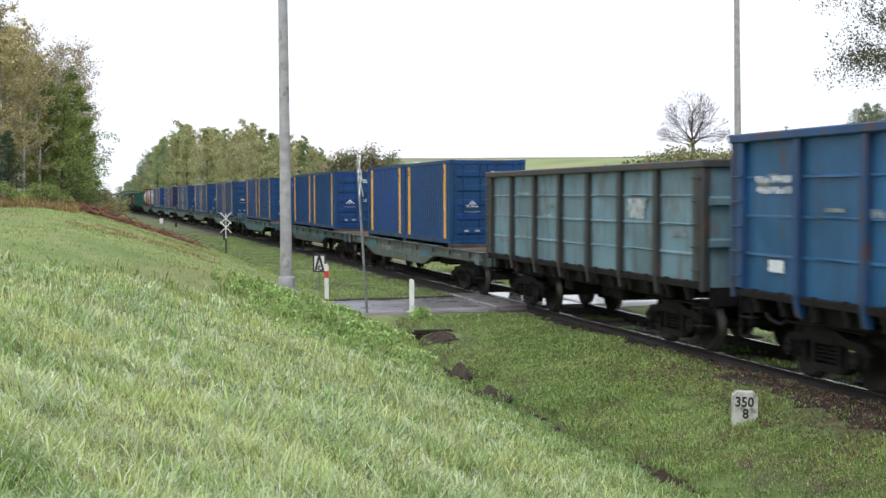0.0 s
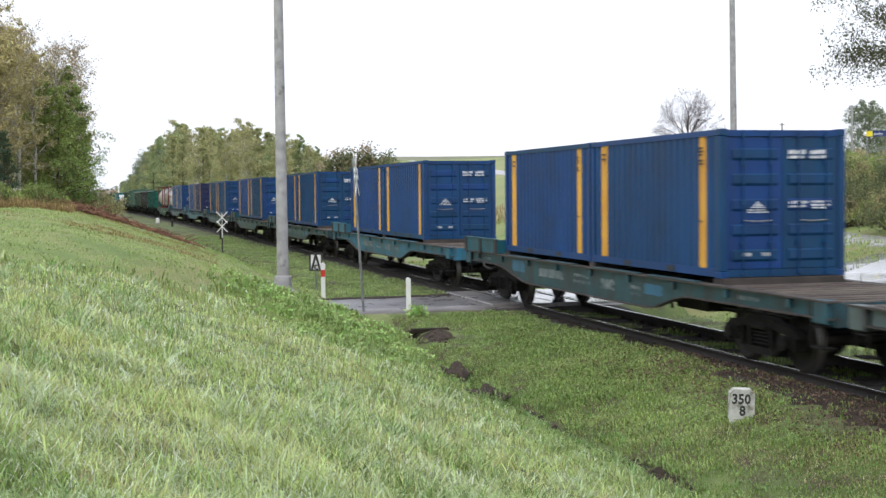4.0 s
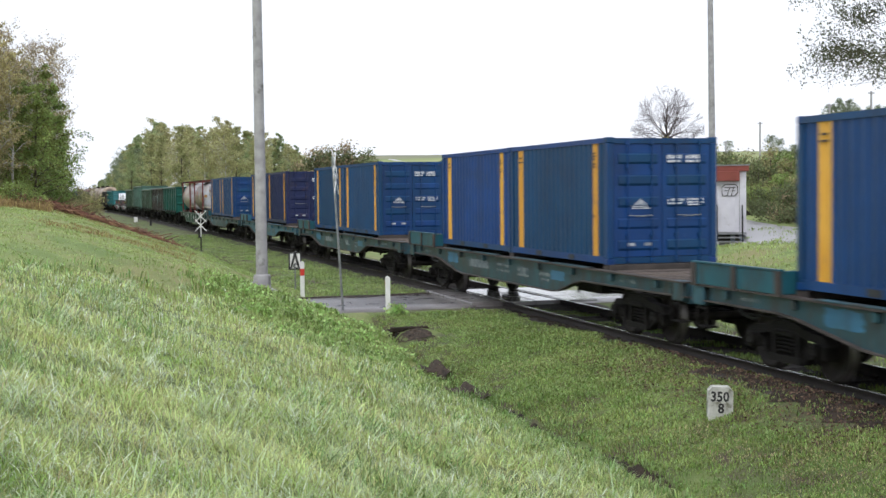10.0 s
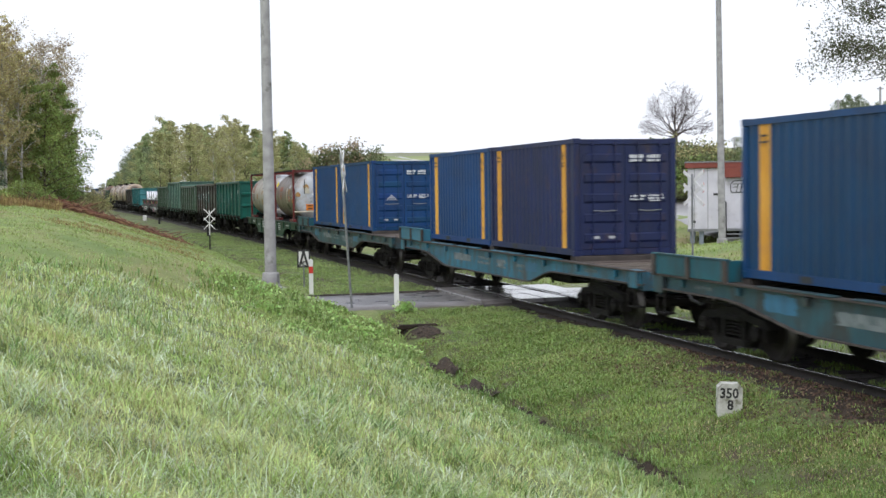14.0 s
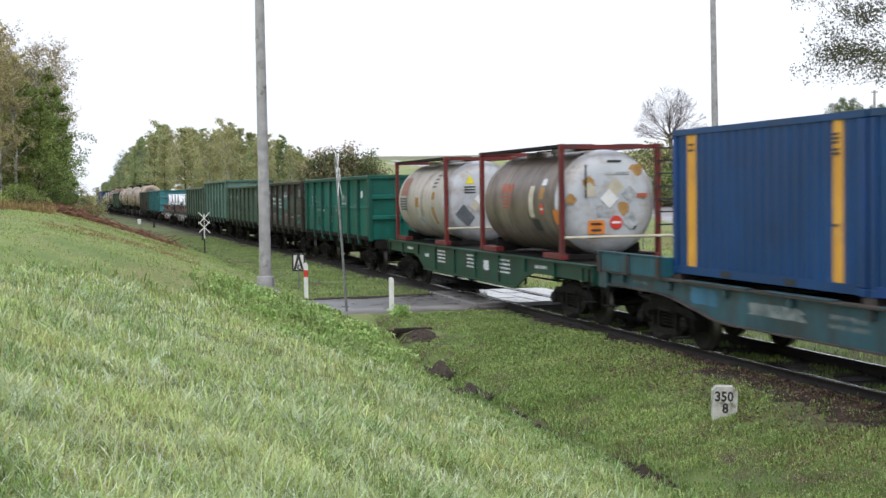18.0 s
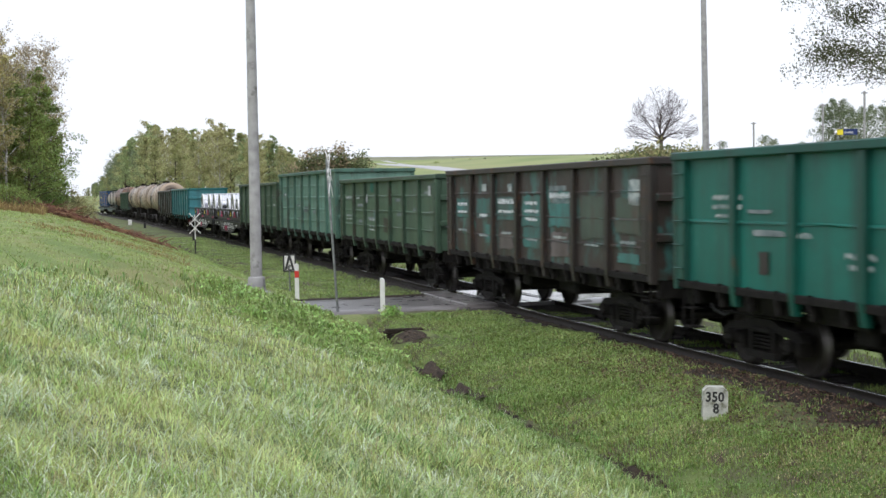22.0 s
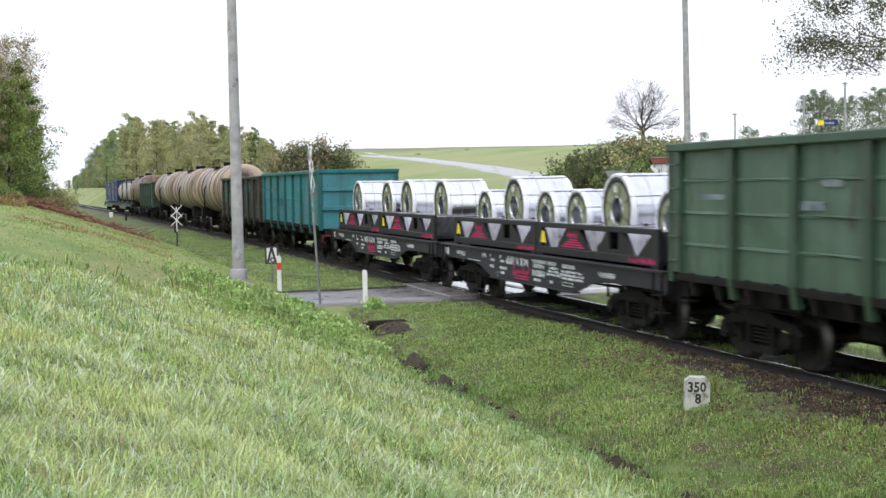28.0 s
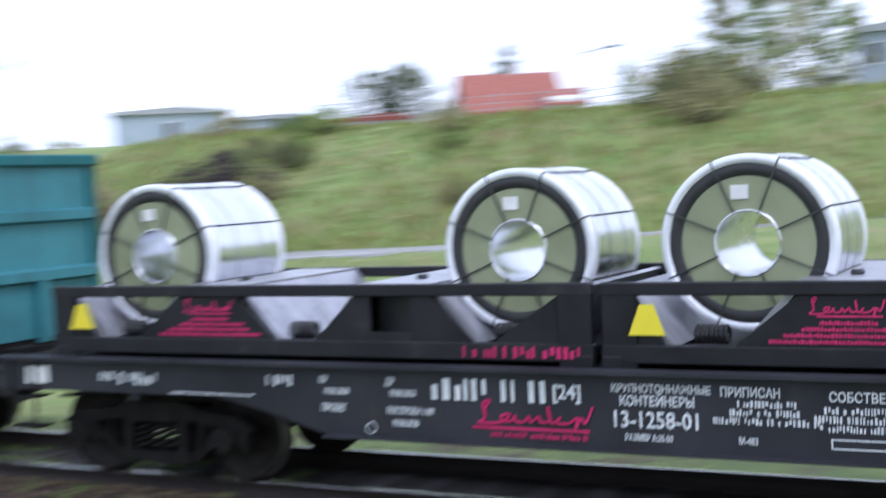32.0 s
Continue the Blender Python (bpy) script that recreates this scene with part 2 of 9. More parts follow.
M_TRUNK = material("birch_bark", (0.42, 0.40, 0.37), (0.68, 0.66, 0.62), scale=3, rough=0.9, bump=0.2, stain=(0.05, 0.045, 0.04), stain_at=0.60, stretch=(1, 1, 3))
M_BARK = material("dark_bark", (0.05, 0.04, 0.03), (0.13, 0.10, 0.08), scale=6, rough=0.9, bump=0.3)


# ---- mesh helpers ----
class Shape:
    def __init__(self):
        self.v, self.f, self.m = [], [], []

    def quadmesh(self, verts, faces, mi=0):
        o = len(self.v)
        self.v += [tuple(p) for p in verts]
        self.f += [tuple(i + o for i in f) for f in faces]
        self.m += [mi] * len(faces)
        return self

    def box(self, x0, x1, y0, y1, z0, z1, mi=0, c=0.0):
        if c:
            c = min(c, (x1 - x0) * 0.4, (y1 - y0) * 0.4, (z1 - z0) * 0.4)
            vs, idx = [], {}
            for sx in (0, 1):
                for sy in (0, 1):
                    for sz in (0, 1):
                        X, Y, Z = (x0, x1)[sx], (y0, y1)[sy], (z0, z1)[sz]
                        dx, dy, dz = (c, -c)[sx], (c, -c)[sy], (c, -c)[sz]
                        for ax in range(3):
                            idx[sx, sy, sz, ax] = len(vs)
                            vs.append((X + (0 if ax == 0 else dx), Y + (0 if ax == 1 else dy), Z + (0 if ax == 2 else dz)))
            fs = []
            for s in (0, 1):
                q = [(0, 0), (0, 1), (1, 1), (1, 0)]
                fx = [idx[s, a, b, 0] for a, b in q]
                fy = [idx[a, s, b, 1] for a, b in q]
                fz = [idx[a, b, s, 2] for a, b in q]
                fs += [fx if not s else fx[::-1], fy[::-1] if not s else fy, fz if not s else fz[::-1]]
                for t in (0, 1):
                    for u in ((idx[0, s, t, 1], idx[1, s, t, 1], idx[1, s, t, 2], idx[0, s, t, 2]),
                              (idx[s, 0, t, 0], idx[s, 1, t, 0], idx[s, 1, t, 2], idx[s, 0, t, 2]),
                              (idx[s, t, 0, 0], idx[s, t, 1, 0], idx[s, t, 1, 1], idx[s, t, 0, 1])):
                        fs.append(u)
            for a in (0, 1):
                for b in (0, 1):
                    for d in (0, 1):
                        fs.append((idx[a, b, d, 0], idx[a, b, d, 1], idx[a, b, d, 2]))
            return self.quadmesh(vs, fs, mi)
        vs = [(x0, y0, z0), (x1, y0, z0), (x1, y1, z0), (x0, y1, z0), (x0, y0, z1), (x1, y0, z1), (x1, y1, z1), (x0, y1, z1)]
        return self.quadmesh(vs, [(0, 3, 2, 1), (4, 5, 6, 7), (0, 1, 5, 4), (1, 2, 6, 5), (2, 3, 7, 6), (3, 0, 4, 7)], mi)

    def prism(self, outline, a0, a1, axis='x', mi=0):
        """Outline of (u, v) pushed along axis: x -> (y, z), y -> (x, z), z -> (x, y)."""
        k = len(outline)
        put = {'x': lambda a, u, v: (a, u, v), 'y': lambda a, u, v: (u, a, v), 'z': lambda a, u, v: (u, v, a)}[axis]
        vs = [put(a0, u, v) for u, v in outline] + [put(a1, u, v) for u, v in outline]
        fs = [tuple(range(k))[::-1], tuple(range(k, 2 * k))] + [(i, (i + 1) % k, k + (i + 1) % k, k + i) for i in range(k)]
        return self.quadmesh(vs, fs, mi)

    def lathe(self, prof, centre, axis='x', n=24, mi=0, cap=True, a0=0.0, a1=2 * math.pi):
        """prof: (along, radius) pairs round the axis."""
        full = abs(a1 - a0 - 2 * math.pi) < 1e-6
        m = n if full else n + 1
        vs = []
        for s, r in prof:
            for i in range(m):
                a = a0 + (a1 - a0) * i / n
                p, q = r * math.cos(a), r * math.sin(a)
                d = {'x': (s, p, q), 'y': (p, s, q), 'z': (p, q, s)}[axis]
                vs.append(tuple(centre[j] + d[j] for j in range(3)))
        fs = []
        for j in range(len(prof) - 1):
            for i in range(n):
                k = (i + 1) % m
                fs.append((j * m + i, j * m + k, (j + 1) * m + k, (j + 1) * m + i))
        if cap and full:
            fs += [tuple(range(m))[::-1], tuple(range((len(prof) - 1) * m, len(prof) * m))]
        return self.quadmesh(vs, fs, mi)

    def cyl(self, centre, r, a0, a1, axis='x', n=14, mi=0):
        return self.lathe([(a0, r), (a1, r)], centre, axis, n, mi)

    def rod(self, p, q, r, n=6, mi=0, r2=None):
        p, q = Vector(p), Vector(q)
        d = (q - p).normalized()
        u = d.orthogonal().normalized()
        w = d.cross(u)
        r2 = r if r2 is None else r2
        vs = [tuple(p + (u * math.cos(2 * math.pi * i / n) + w * math.sin(2 * math.pi * i / n)) * r) for i in range(n)]
        vs += [tuple(q + (u * math.cos(2 * math.pi * i / n) + w * math.sin(2 * math.pi * i / n)) * r2) for i in range(n)]
        fs = [(i, (i + 1) % n, n + (i + 1) % n, n + i) for i in range(n)] + [tuple(range(n))[::-1], tuple(range(n, 2 * n))]
        return self.quadmesh(vs, fs, mi)

    def mesh(self, name, mats, smooth=False):
        me = bpy.data.meshes.new(name)
        me.from_pydata(self.v, [], self.f)
        for m in mats if isinstance(mats, (list, tuple)) else [mats]:
            me.materials.append(m)
        if any(self.m):
            me.polygons.foreach_set("material_index", self.m)
        bm = bmesh.new()
        bm.from_mesh(me)
        bmesh.ops.recalc_face_normals(bm, faces=bm.faces)
        bm.to_mesh(me)
        bm.free()
        if smooth:
            me.polygons.foreach_set("use_smooth", [len(p.vertices) == 4 for p in me.polygons])
        me.update()
        return me


def part(name, shape, mats, parent=None, label="", smooth=False, at=None):
    me = shape if isinstance(shape, bpy.types.Mesh) else shape.mesh(name, mats, smooth)
    ob = new(name, me)
    if parent is not None:
        ob.parent = parent
    if at is not None:
        ob.matrix_basis = at if isinstance(at, Matrix) else Matrix.Translation(at)
    if label:
        tagged(ob, label)
    return ob


def thing(name, label, category, group="", kind=""):
    return tagged(new(name), label, category, group, kind)


def raw_mesh(name, verts, faces, mats, index=None, smooth=False):
    """A large mesh from arrays: all faces have the same corner count."""
    verts, faces = np.asarray(verts, np.float32), np.asarray(faces, np.int32)
    me = bpy.data.meshes.new(name)
    n, k = faces.shape
    me.vertices.add(len(verts))
    me.vertices.foreach_set("co", verts.ravel())
    me.loops.add(n * k)
    me.loops.foreach_set("vertex_index", faces.ravel())
    me.polygons.add(n)
    me.polygons.foreach_set("loop_start", np.arange(0, n * k, k, dtype=np.int32))
    for m in mats if isinstance(mats, (list, tuple)) else [mats]:
        me.materials.append(m)
    if index is not None:
        me.polygons.foreach_set("material_index", np.asarray(index, np.int32))
    if smooth:
        me.polygons.foreach_set("use_smooth", np.ones(n, bool))
    me.update(calc_edges=True)
    me.validate()
    return me


# ---- the lie of the land ----
ROAD_Y = np.array([-60, -20, 6, 20, 46, 60, 90, 145, 193, 260, 900.0])
ROAD_X = np.array([52, 44, 39.8, 34.2, 30, 31, 37, 48, 52, 60, 160.0])
ROAD_Z = np.array([3.0, 1.9, 1.45, 0.95, 0.7, 1.1, 2.7, 4.7, 6.8, 8.6, 9.0])


def track_x(y):
    return TRACK_X - BEND * np.maximum(y, 0.0) ** 2 / 2


def smooth01(a):
    a = np.clip(a, 0, 1)
    return a * a * (3 - 2 * a)


def ground(x, y):
    x, y = np.asarray(x, float), np.asarray(y, float)
    u = x - track_x(y)
    zd = -0.92 + 0.60 * smooth01((y - 25.0) / 6.4)
    slope_left = zd + 0.14 + 0.335 * np.maximum(-5.1 - u, 0)
    top = 1.95 + 0.010 * np.clip(y - 20, 0, 400) + 0.02 * np.clip(-x, 0, 60)
    k = 0.25
    left = -np.log(np.exp(-slope_left / k) + np.exp(-top / k)) * k
    ditch = np.interp(u, [-5.1, -4.72, -4.56, -4.42, -4.2], [0.14, 0.04, -0.20, 0.05, 0.12])
    wv = np.interp(u, [-4.2, -2.6, -1.95, -1.5], [0, 0.62, 0.86, 1])
    bed = np.interp(u, [-1.5, -0.9, -0.7, 0], [-0.18, -0.155, -0.205, -0.205])
    verge = (zd + 0.12) * (1 - wv) + bed * wv
    zl = np.where(u < -5.1, left, np.where(u < -4.2, zd + ditch, verge))
    rx, rz = np.interp(y, ROAD_Y, ROAD_X), np.interp(y, ROAD_Y, ROAD_Z)
    du = rx - 2.6 - track_x(y)
    a = smooth01((u - 7) / np.maximum(du - 7, 1))
    foot = np.interp(u, [0, 0.7, 0.9, 1.5, 2.2, 7], [-0.205, -0.205, -0.12, -0.15, -0.36, -0.3])
    cut = 3.6 * smooth01((y - 70) / 50) * smooth01((u - 3.5) / 8)
    zr = np.maximum(foot * (1 - a) + rz * a, np.minimum(foot + cut, 30))
    past = x - rx - 2.6
    lift = 4.9 - 3.5 * smooth01((y - 55) / 45)
    zr = np.where(past > 0, np.maximum(zr, rz + lift * smooth01(past / 19) + 0.012 * np.maximum(past - 19, 0)), zr)
    # a long low ridge of fields shuts off the view beyond the climbing road
    bear, dist = x / np.maximum(y, 1.0), np.hypot(x, y)
    ridge = smooth01((bear - 0.185) / 0.035) * smooth01((0.62 - bear) / 0.12) * (y > 60)
    crest = 2.9 + 0.0272 * np.clip(dist, 0, 330) - 1.3 * (1 - smooth01((dist - 215) / 95)) - 0.004 * np.maximum(dist - 330, 0)
    zr = np.where((x > rx + 2.6) | (y > 190), np.maximum(zr, zr + (crest - zr) * ridge * smooth01((dist - 190) / 110)), zr)
    z = np.where(u < 0, zl, zr)
    # level crossing: the lane is let in level with the rails
    lane = smooth01((y - 31.2) / 0.7) * smooth01((38.4 - y) / 0.7) * smooth01((x - 5.3) / 0.9)
    lane_z = np.interp(x, [5, 10, 13.3, 20, 30], [-0.16, -0.12, -0.12, -0.05, 0.62])
    z = z * (1 - lane * (x < 30.5)) + lane_z * lane * (x < 30.5)
    # hollow round the cabin beside the road
    z = z - 0.9 * np.exp(-((x - 27.3) / 3.0) ** 2 - ((y - 55.0) / 5.0) ** 2)
    far = smooth01((y - 420) / 300)
    return z * (1 - 0.2 * far)


def bumps(x, y):
    """Small unevenness of the turf, away from the track and the lanes."""
    u = np.abs(np.asarray(x) - track_x(np.asarray(y)))
    w = smooth01((u - 2.4) / 1.5)
    b = 0.05 * np.sin(x * 1.9 + 1.3 * np.sin(y * 0.8)) * np.cos(y * 1.3 + x * 0.4) + 0.03 * np.sin(x * 4.7 + y * 3.1) + 0.02 * np.sin(y * 6.3 - x * 5.2)
    lane = smooth01((y - 30.8) / 0.7) * smooth01((38.8 - y) / 0.7) * (x > 4.5)
    return b * w * (1 - lane)


def land(x, y):
    return ground(x, y) + bumps(x, y)


def spot(x, y):
    return float(land(np.array([x]), np.array([y]))[0])


def graded(stops):
    out = []
    for (a, b, s) in stops:
        out += list(np.arange(a, b - 1e-6, s))
    out.append(stops[-1][1])
    return np.array(out)


def lay_ground():
    xs = graded([(-700, -200, 50), (-200, -60, 14), (-60, -12, 3), (-12, -3, 0.6), (-3, 6.2, 0.3), (6.2, 8, 0.1), (8, 10, 0.25), (10, 13, 0.12), (13, 14, 0.25), (14, 50, 0.8), (50, 90, 2.5), (90, 240, 15), (240, 900, 60)])
    ys = graded([(-300, -60, 30), (-60, -4, 4), (-4, 5, 0.6), (5, 44, 0.3), (44, 100, 0.9), (100, 220, 3), (220, 500, 14), (500, 1500, 60)])
    X, Y = np.meshgrid(xs, ys)
    Z = land(X, Y)
    nx, ny = len(xs), len(ys)
    i = np.arange(ny - 1)[:, None] * nx + np.arange(nx - 1)[None, :]
    F = np.stack([i, i + 1, i + nx + 1, i + nx], -1).reshape(-1, 4)
    cx, cy = (X[:-1, :-1] + X[1:, 1:]) / 2, (Y[:-1, :-1] + Y[1:, 1:]) / 2
    u = cx - track_x(cy)
    mi = np.zeros(cx.shape, int)
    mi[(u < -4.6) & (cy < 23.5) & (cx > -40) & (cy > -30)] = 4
    mi[(cx > 26) & (cy > 62) | (cy > 300) | (cx > 80)] = 5
    mi[(np.hypot(cx, cy) > 275) & (cx / np.maximum(cy, 1) > 0.19) & (cy > 60)] = 6
    mi[(u > -4.62) & (u < 3.0)] = 3
    mi[(np.abs(u) < 1.75)] = 2
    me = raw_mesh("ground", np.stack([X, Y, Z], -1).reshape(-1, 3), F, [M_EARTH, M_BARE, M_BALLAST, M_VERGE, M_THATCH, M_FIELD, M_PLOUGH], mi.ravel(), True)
    tagged(new("ground", me), "uneven grassy railway cutting with a ditch and bare dark soil", "ground", kind="structure")


lay_ground()


def strip(name, pts, width, thick, mats, label, edge=0.0, seed=1):
    """A lane: cross-sections along pts of (x, y), draped over the ground."""
    rnd = random.Random(seed)
    v, f = [], []
    for i, (x, y) in enumerate(pts):
        a, b = pts[max(i - 1, 0)], pts[min(i + 1, len(pts) - 1)]
        d = Vector((b[0] - a[0], b[1] - a[1])).normalized()
        nrm = Vector((-d.y, d.x))
        ws = [width / 2 + rnd.uniform(-edge, edge) for _ in (0, 1)]
        zc = float(ground(np.array([x]), np.array([y]))[0])
        for k in range(5):
            s = ws[0] + (-ws[1] - ws[0]) * k / 4
            px, py = x + nrm.x * s, y + nrm.y * s
            z = max(float(ground(np.array([px]), np.array([py]))[0]), zc - 0.3) + thick
            v.append((px, py, z))
        v.append((v[-1][0], v[-1][1], v[-1][2] - thick - 0.15))
        v.append((v[-6][0], v[-6][1], v[-6][2] - thick - 0.15))
        if i:
            o, p = (i - 1) * 7, i * 7
            for k in range(4):
                f.append((o + k, o + k + 1, p + k + 1, p + k))
            f += [(o + 4, o + 5, p + 5, p + 4), (o + 6, o, p, p + 6)]
    me = raw_mesh(name, v, f, mats, smooth=False)
    return tagged(new(name, me), label, "road", kind="structure")


strip("road_lane", [(x, 34.9 + 0.02 * (x - 8)) for x in np.arange(4.6, 10.75, 0.4)], 4.7, 0.035, M_ASPHALT, "worn wet asphalt lane leading to the level crossing", 0.12, 2)
strip("road_crossing_far", [(x, 35.1 + 0.02 * (x - 8) + 0.02 * max(0, x - 16) ** 2) for x in np.arange(12.6, 31, 0.8)], 5.0, 0.035, M_WETROAD, "pale wet lane beyond the level crossing", 0.1, 3)
strip("road_hill", [(float(np.interp(y, ROAD_Y, ROAD_X)), y) for y in np.arange(-50, 262, 3.0)], 4.4, 0.05, M_TARMAC, "pale wet country road climbing the hill", 0.1, 4)

strip("road_edge", [(x, 37.15 + 0.05 * math.sin(x * 2.1)) for x in np.arange(4.9, 10.3, 0.3)], 0.5, 0.05, M_BARE, "dark muddy rut along the edge of the lane", 0.14, 9)


def soil_strip(name, label, y0, y1, inner, outer, lift, m, seed, step=0.16):
    """An irregular strip of bare soil beside the track; inner and outer give its edges as distances from the middle of the track."""
    rnd = random.Random(seed)
    v, f = [], []
    ys = np.arange(y0, y1, step)
    a0 = b0 = 0.0
    for i, y in enumerate(ys):
        a0, b0 = 0.6 * a0 + rnd.uniform(-0.09, 0.09), 0.6 * b0 + rnd.uniform(-0.16, 0.16)
        ua, ub = inner(y) + a0 * 0.6, outer(y) + b0
        for k in range(5):
            u = ub + (ua - ub) * k / 4
            x = float(track_x(y)) + u
            v.append((x, y, spot(x, y) + lift * (0.3 + 0.7 * (0 < k < 4)) + rnd.uniform(0, 0.02) * (0 < k < 4)))
        if i:
            o = (i - 1) * 5
            f += [(o + k, o + k + 1, o + k + 6, o + k + 5) for k in range(4)]
    tagged(new(name, raw_mesh(name, v, f, m, smooth=True)), label, "soil", kind="structure")


soil_strip("cess", "dark bare soil strip beside the near rail", -8, 31.5, lambda y: -0.92, lambda y: -1.2 - 0.6 * float(smooth01((24 - y) / 9)), 0.012, M_BARE, 5)
soil_strip("ditch_bed", "narrow muddy bed of the trackside ditch", 2, 22.0, lambda y: -4.42, lambda y: -4.70 + 0.05 * math.sin(y * 2.3), 0.015, M_BARE, 6)
for y0, y1, ua, ub, up, seed in ((22.8, 24.5, -4.3, -5.0, 0.11, 7), (25.5, 26.7, -4.25, -4.9, 0.11, 8), (28.85, 29.5, -3.75, -4.5, 0.015, 10)):
    soil_strip("ditch_scar", "patch of crumbled bare soil in the ditch bank", y0, y1, lambda y, ua=ua: ua, lambda y, ub=ub, m=(y0 + y1) / 2: ub + 0.3 * abs(y - m), up, M_SCAR, seed)


# ---- the track ----
def rail_mesh(side, y0, y1):
    prof = [(-0.07, -0.18), (0.07, -0.18), (0.07, -0.168), (0.012, -0.14), (0.012, -0.05), (0.037, -0.035), (0.037, -0.006), (0.03, 0.0),
            (-0.03, 0.0), (-0.037, -0.006), (-0.037, -0.035), (-0.012, -0.05), (-0.012, -0.14), (-0.07, -0.168)]
    ys = np.concatenate([np.arange(y0, 120, 4.0), np.arange(120, y1 + 1, 20.0)])
    v, f, mi = [], [], []
    k = len(prof)
    for j, y in enumerate(ys):
        x = float(track_x(y)) + side * 0.797
        v += [(x + a, y, b) for a, b in prof]
        if j:
            for i in range(k):
                f.append(((j - 1) * k + i, (j - 1) * k + (i + 1) % k, j * k + (i + 1) % k, j * k + i))
                mi.append(1 if i in (6, 7, 8) else 0)
    return raw_mesh("rail", v, f, [M_RAIL, M_RAILTOP], mi)


def lay_track():
    track = thing("railway_track", "single broad-gauge track of rusty rails on dark timber sleepers", "railway track", kind="structure")
    for side in (-1, 1):
        part("rail", rail_mesh(side, -60, 460), None, track, "rusty rail with a polished head")
    s = Shape().box(-1.37, 1.37, -0.125, 0.125, -0.36, -0.182, c=0.015)
    for sx in (-0.797, 0.797):
        s.box(sx - 0.16, sx + 0.16, -0.09, 0.09, -0.182, -0.168, 1)
        for e in (-0.11, 0.11):
            s.box(sx + e - 0.02, sx + e + 0.02, -0.03, 0.03, -0.168, -0.13, 1)
    me = s.mesh("sleeper", [M_TIE, M_RAIL])
    far_v, far_f = [], []
    n = 0
    y = -14.0
    while y < 460:
        x, a = float(track_x(y)), BEND * max(y, 0)
        lane = 32.6 < y < 37.4
        if n < 290:
            if not lane:
                part("sleeper", me, None, track, at=pose(x + random.uniform(-0.03, 0.03), y, random.uniform(-0.012, 0.004), 0, 0, math.degrees(a) + random.uniform(-1, 1)))
                n += 1
        else:
            o = len(far_v)
            far_v += [(x + p, y + q, r) for r in (-0.36, -0.182) for p, q in ((-1.37, -0.125), (1.37, -0.125), (1.37, 0.125), (-1.37, 0.125))]
            far_f += [(o, o + 3, o + 2, o + 1), (o + 4, o + 5, o + 6, o + 7), (o, o + 1, o + 5, o + 4), (o + 1, o + 2, o + 6, o + 5), (o + 2, o + 3, o + 7, o + 6), (o + 3, o, o + 4, o + 7)]
        y += 0.6 if y < 160 else 1.2
    tagged(part("far_sleepers", raw_mesh("far_sleepers", far_v, far_f, M_TIE), None, track), kind="stuff")
    # crossing deck: panels between and beside the rails
    for i, (a, b) in enumerate(((-1.75, -0.86), (-0.70, 0.0), (0.01, 0.70), (0.86, 1.75))):
        for j in range(3):
            y0 = 32.75 + j * 1.57
            part("crossing_panel", Shape().box(TRACK_X + a, TRACK_X + b, y0, y0 + 1.55, -0.16, -0.012 - 0.006 * ((i + j) % 2), c=0.02), M_WETROAD if i > 0 else M_ASPHALT, track)


lay_track()

# ---- rolling stock: built about its own middle at rail level, the near side towards -x ----
TRAIN = []          # (thing, place along the train at the start)


def put(ob, along, x=0.0, z=0.0, turned=0.0):
    TRAIN.append((ob, along, x, z, turned))
    return ob


def wheel_mesh():
    s = Shape()
    prof = [(-0.1, 0.10), (-0.03, 0.15), (-0.03, 0.38), (-0.085, 0.42), (-0.085, 0.505), (-0.05, 0.50), (-0.045, 0.476), (0.065, 0.470), (0.065, 0.42), (0.03, 0.40), (0.0, 0.2), (0.06, 0.13), (0.11, 0.12), (0.11, 0.0)]
    s.lathe(prof, (0, 0, 0), 'x', 32, 0, cap=False)
    s.m = [1 if 5 * 32 <= i < 7 * 32 else 0 for i in range(len(s.f))]
    return s.mesh("wheel", [M_WHEEL, M_TREAD], True)


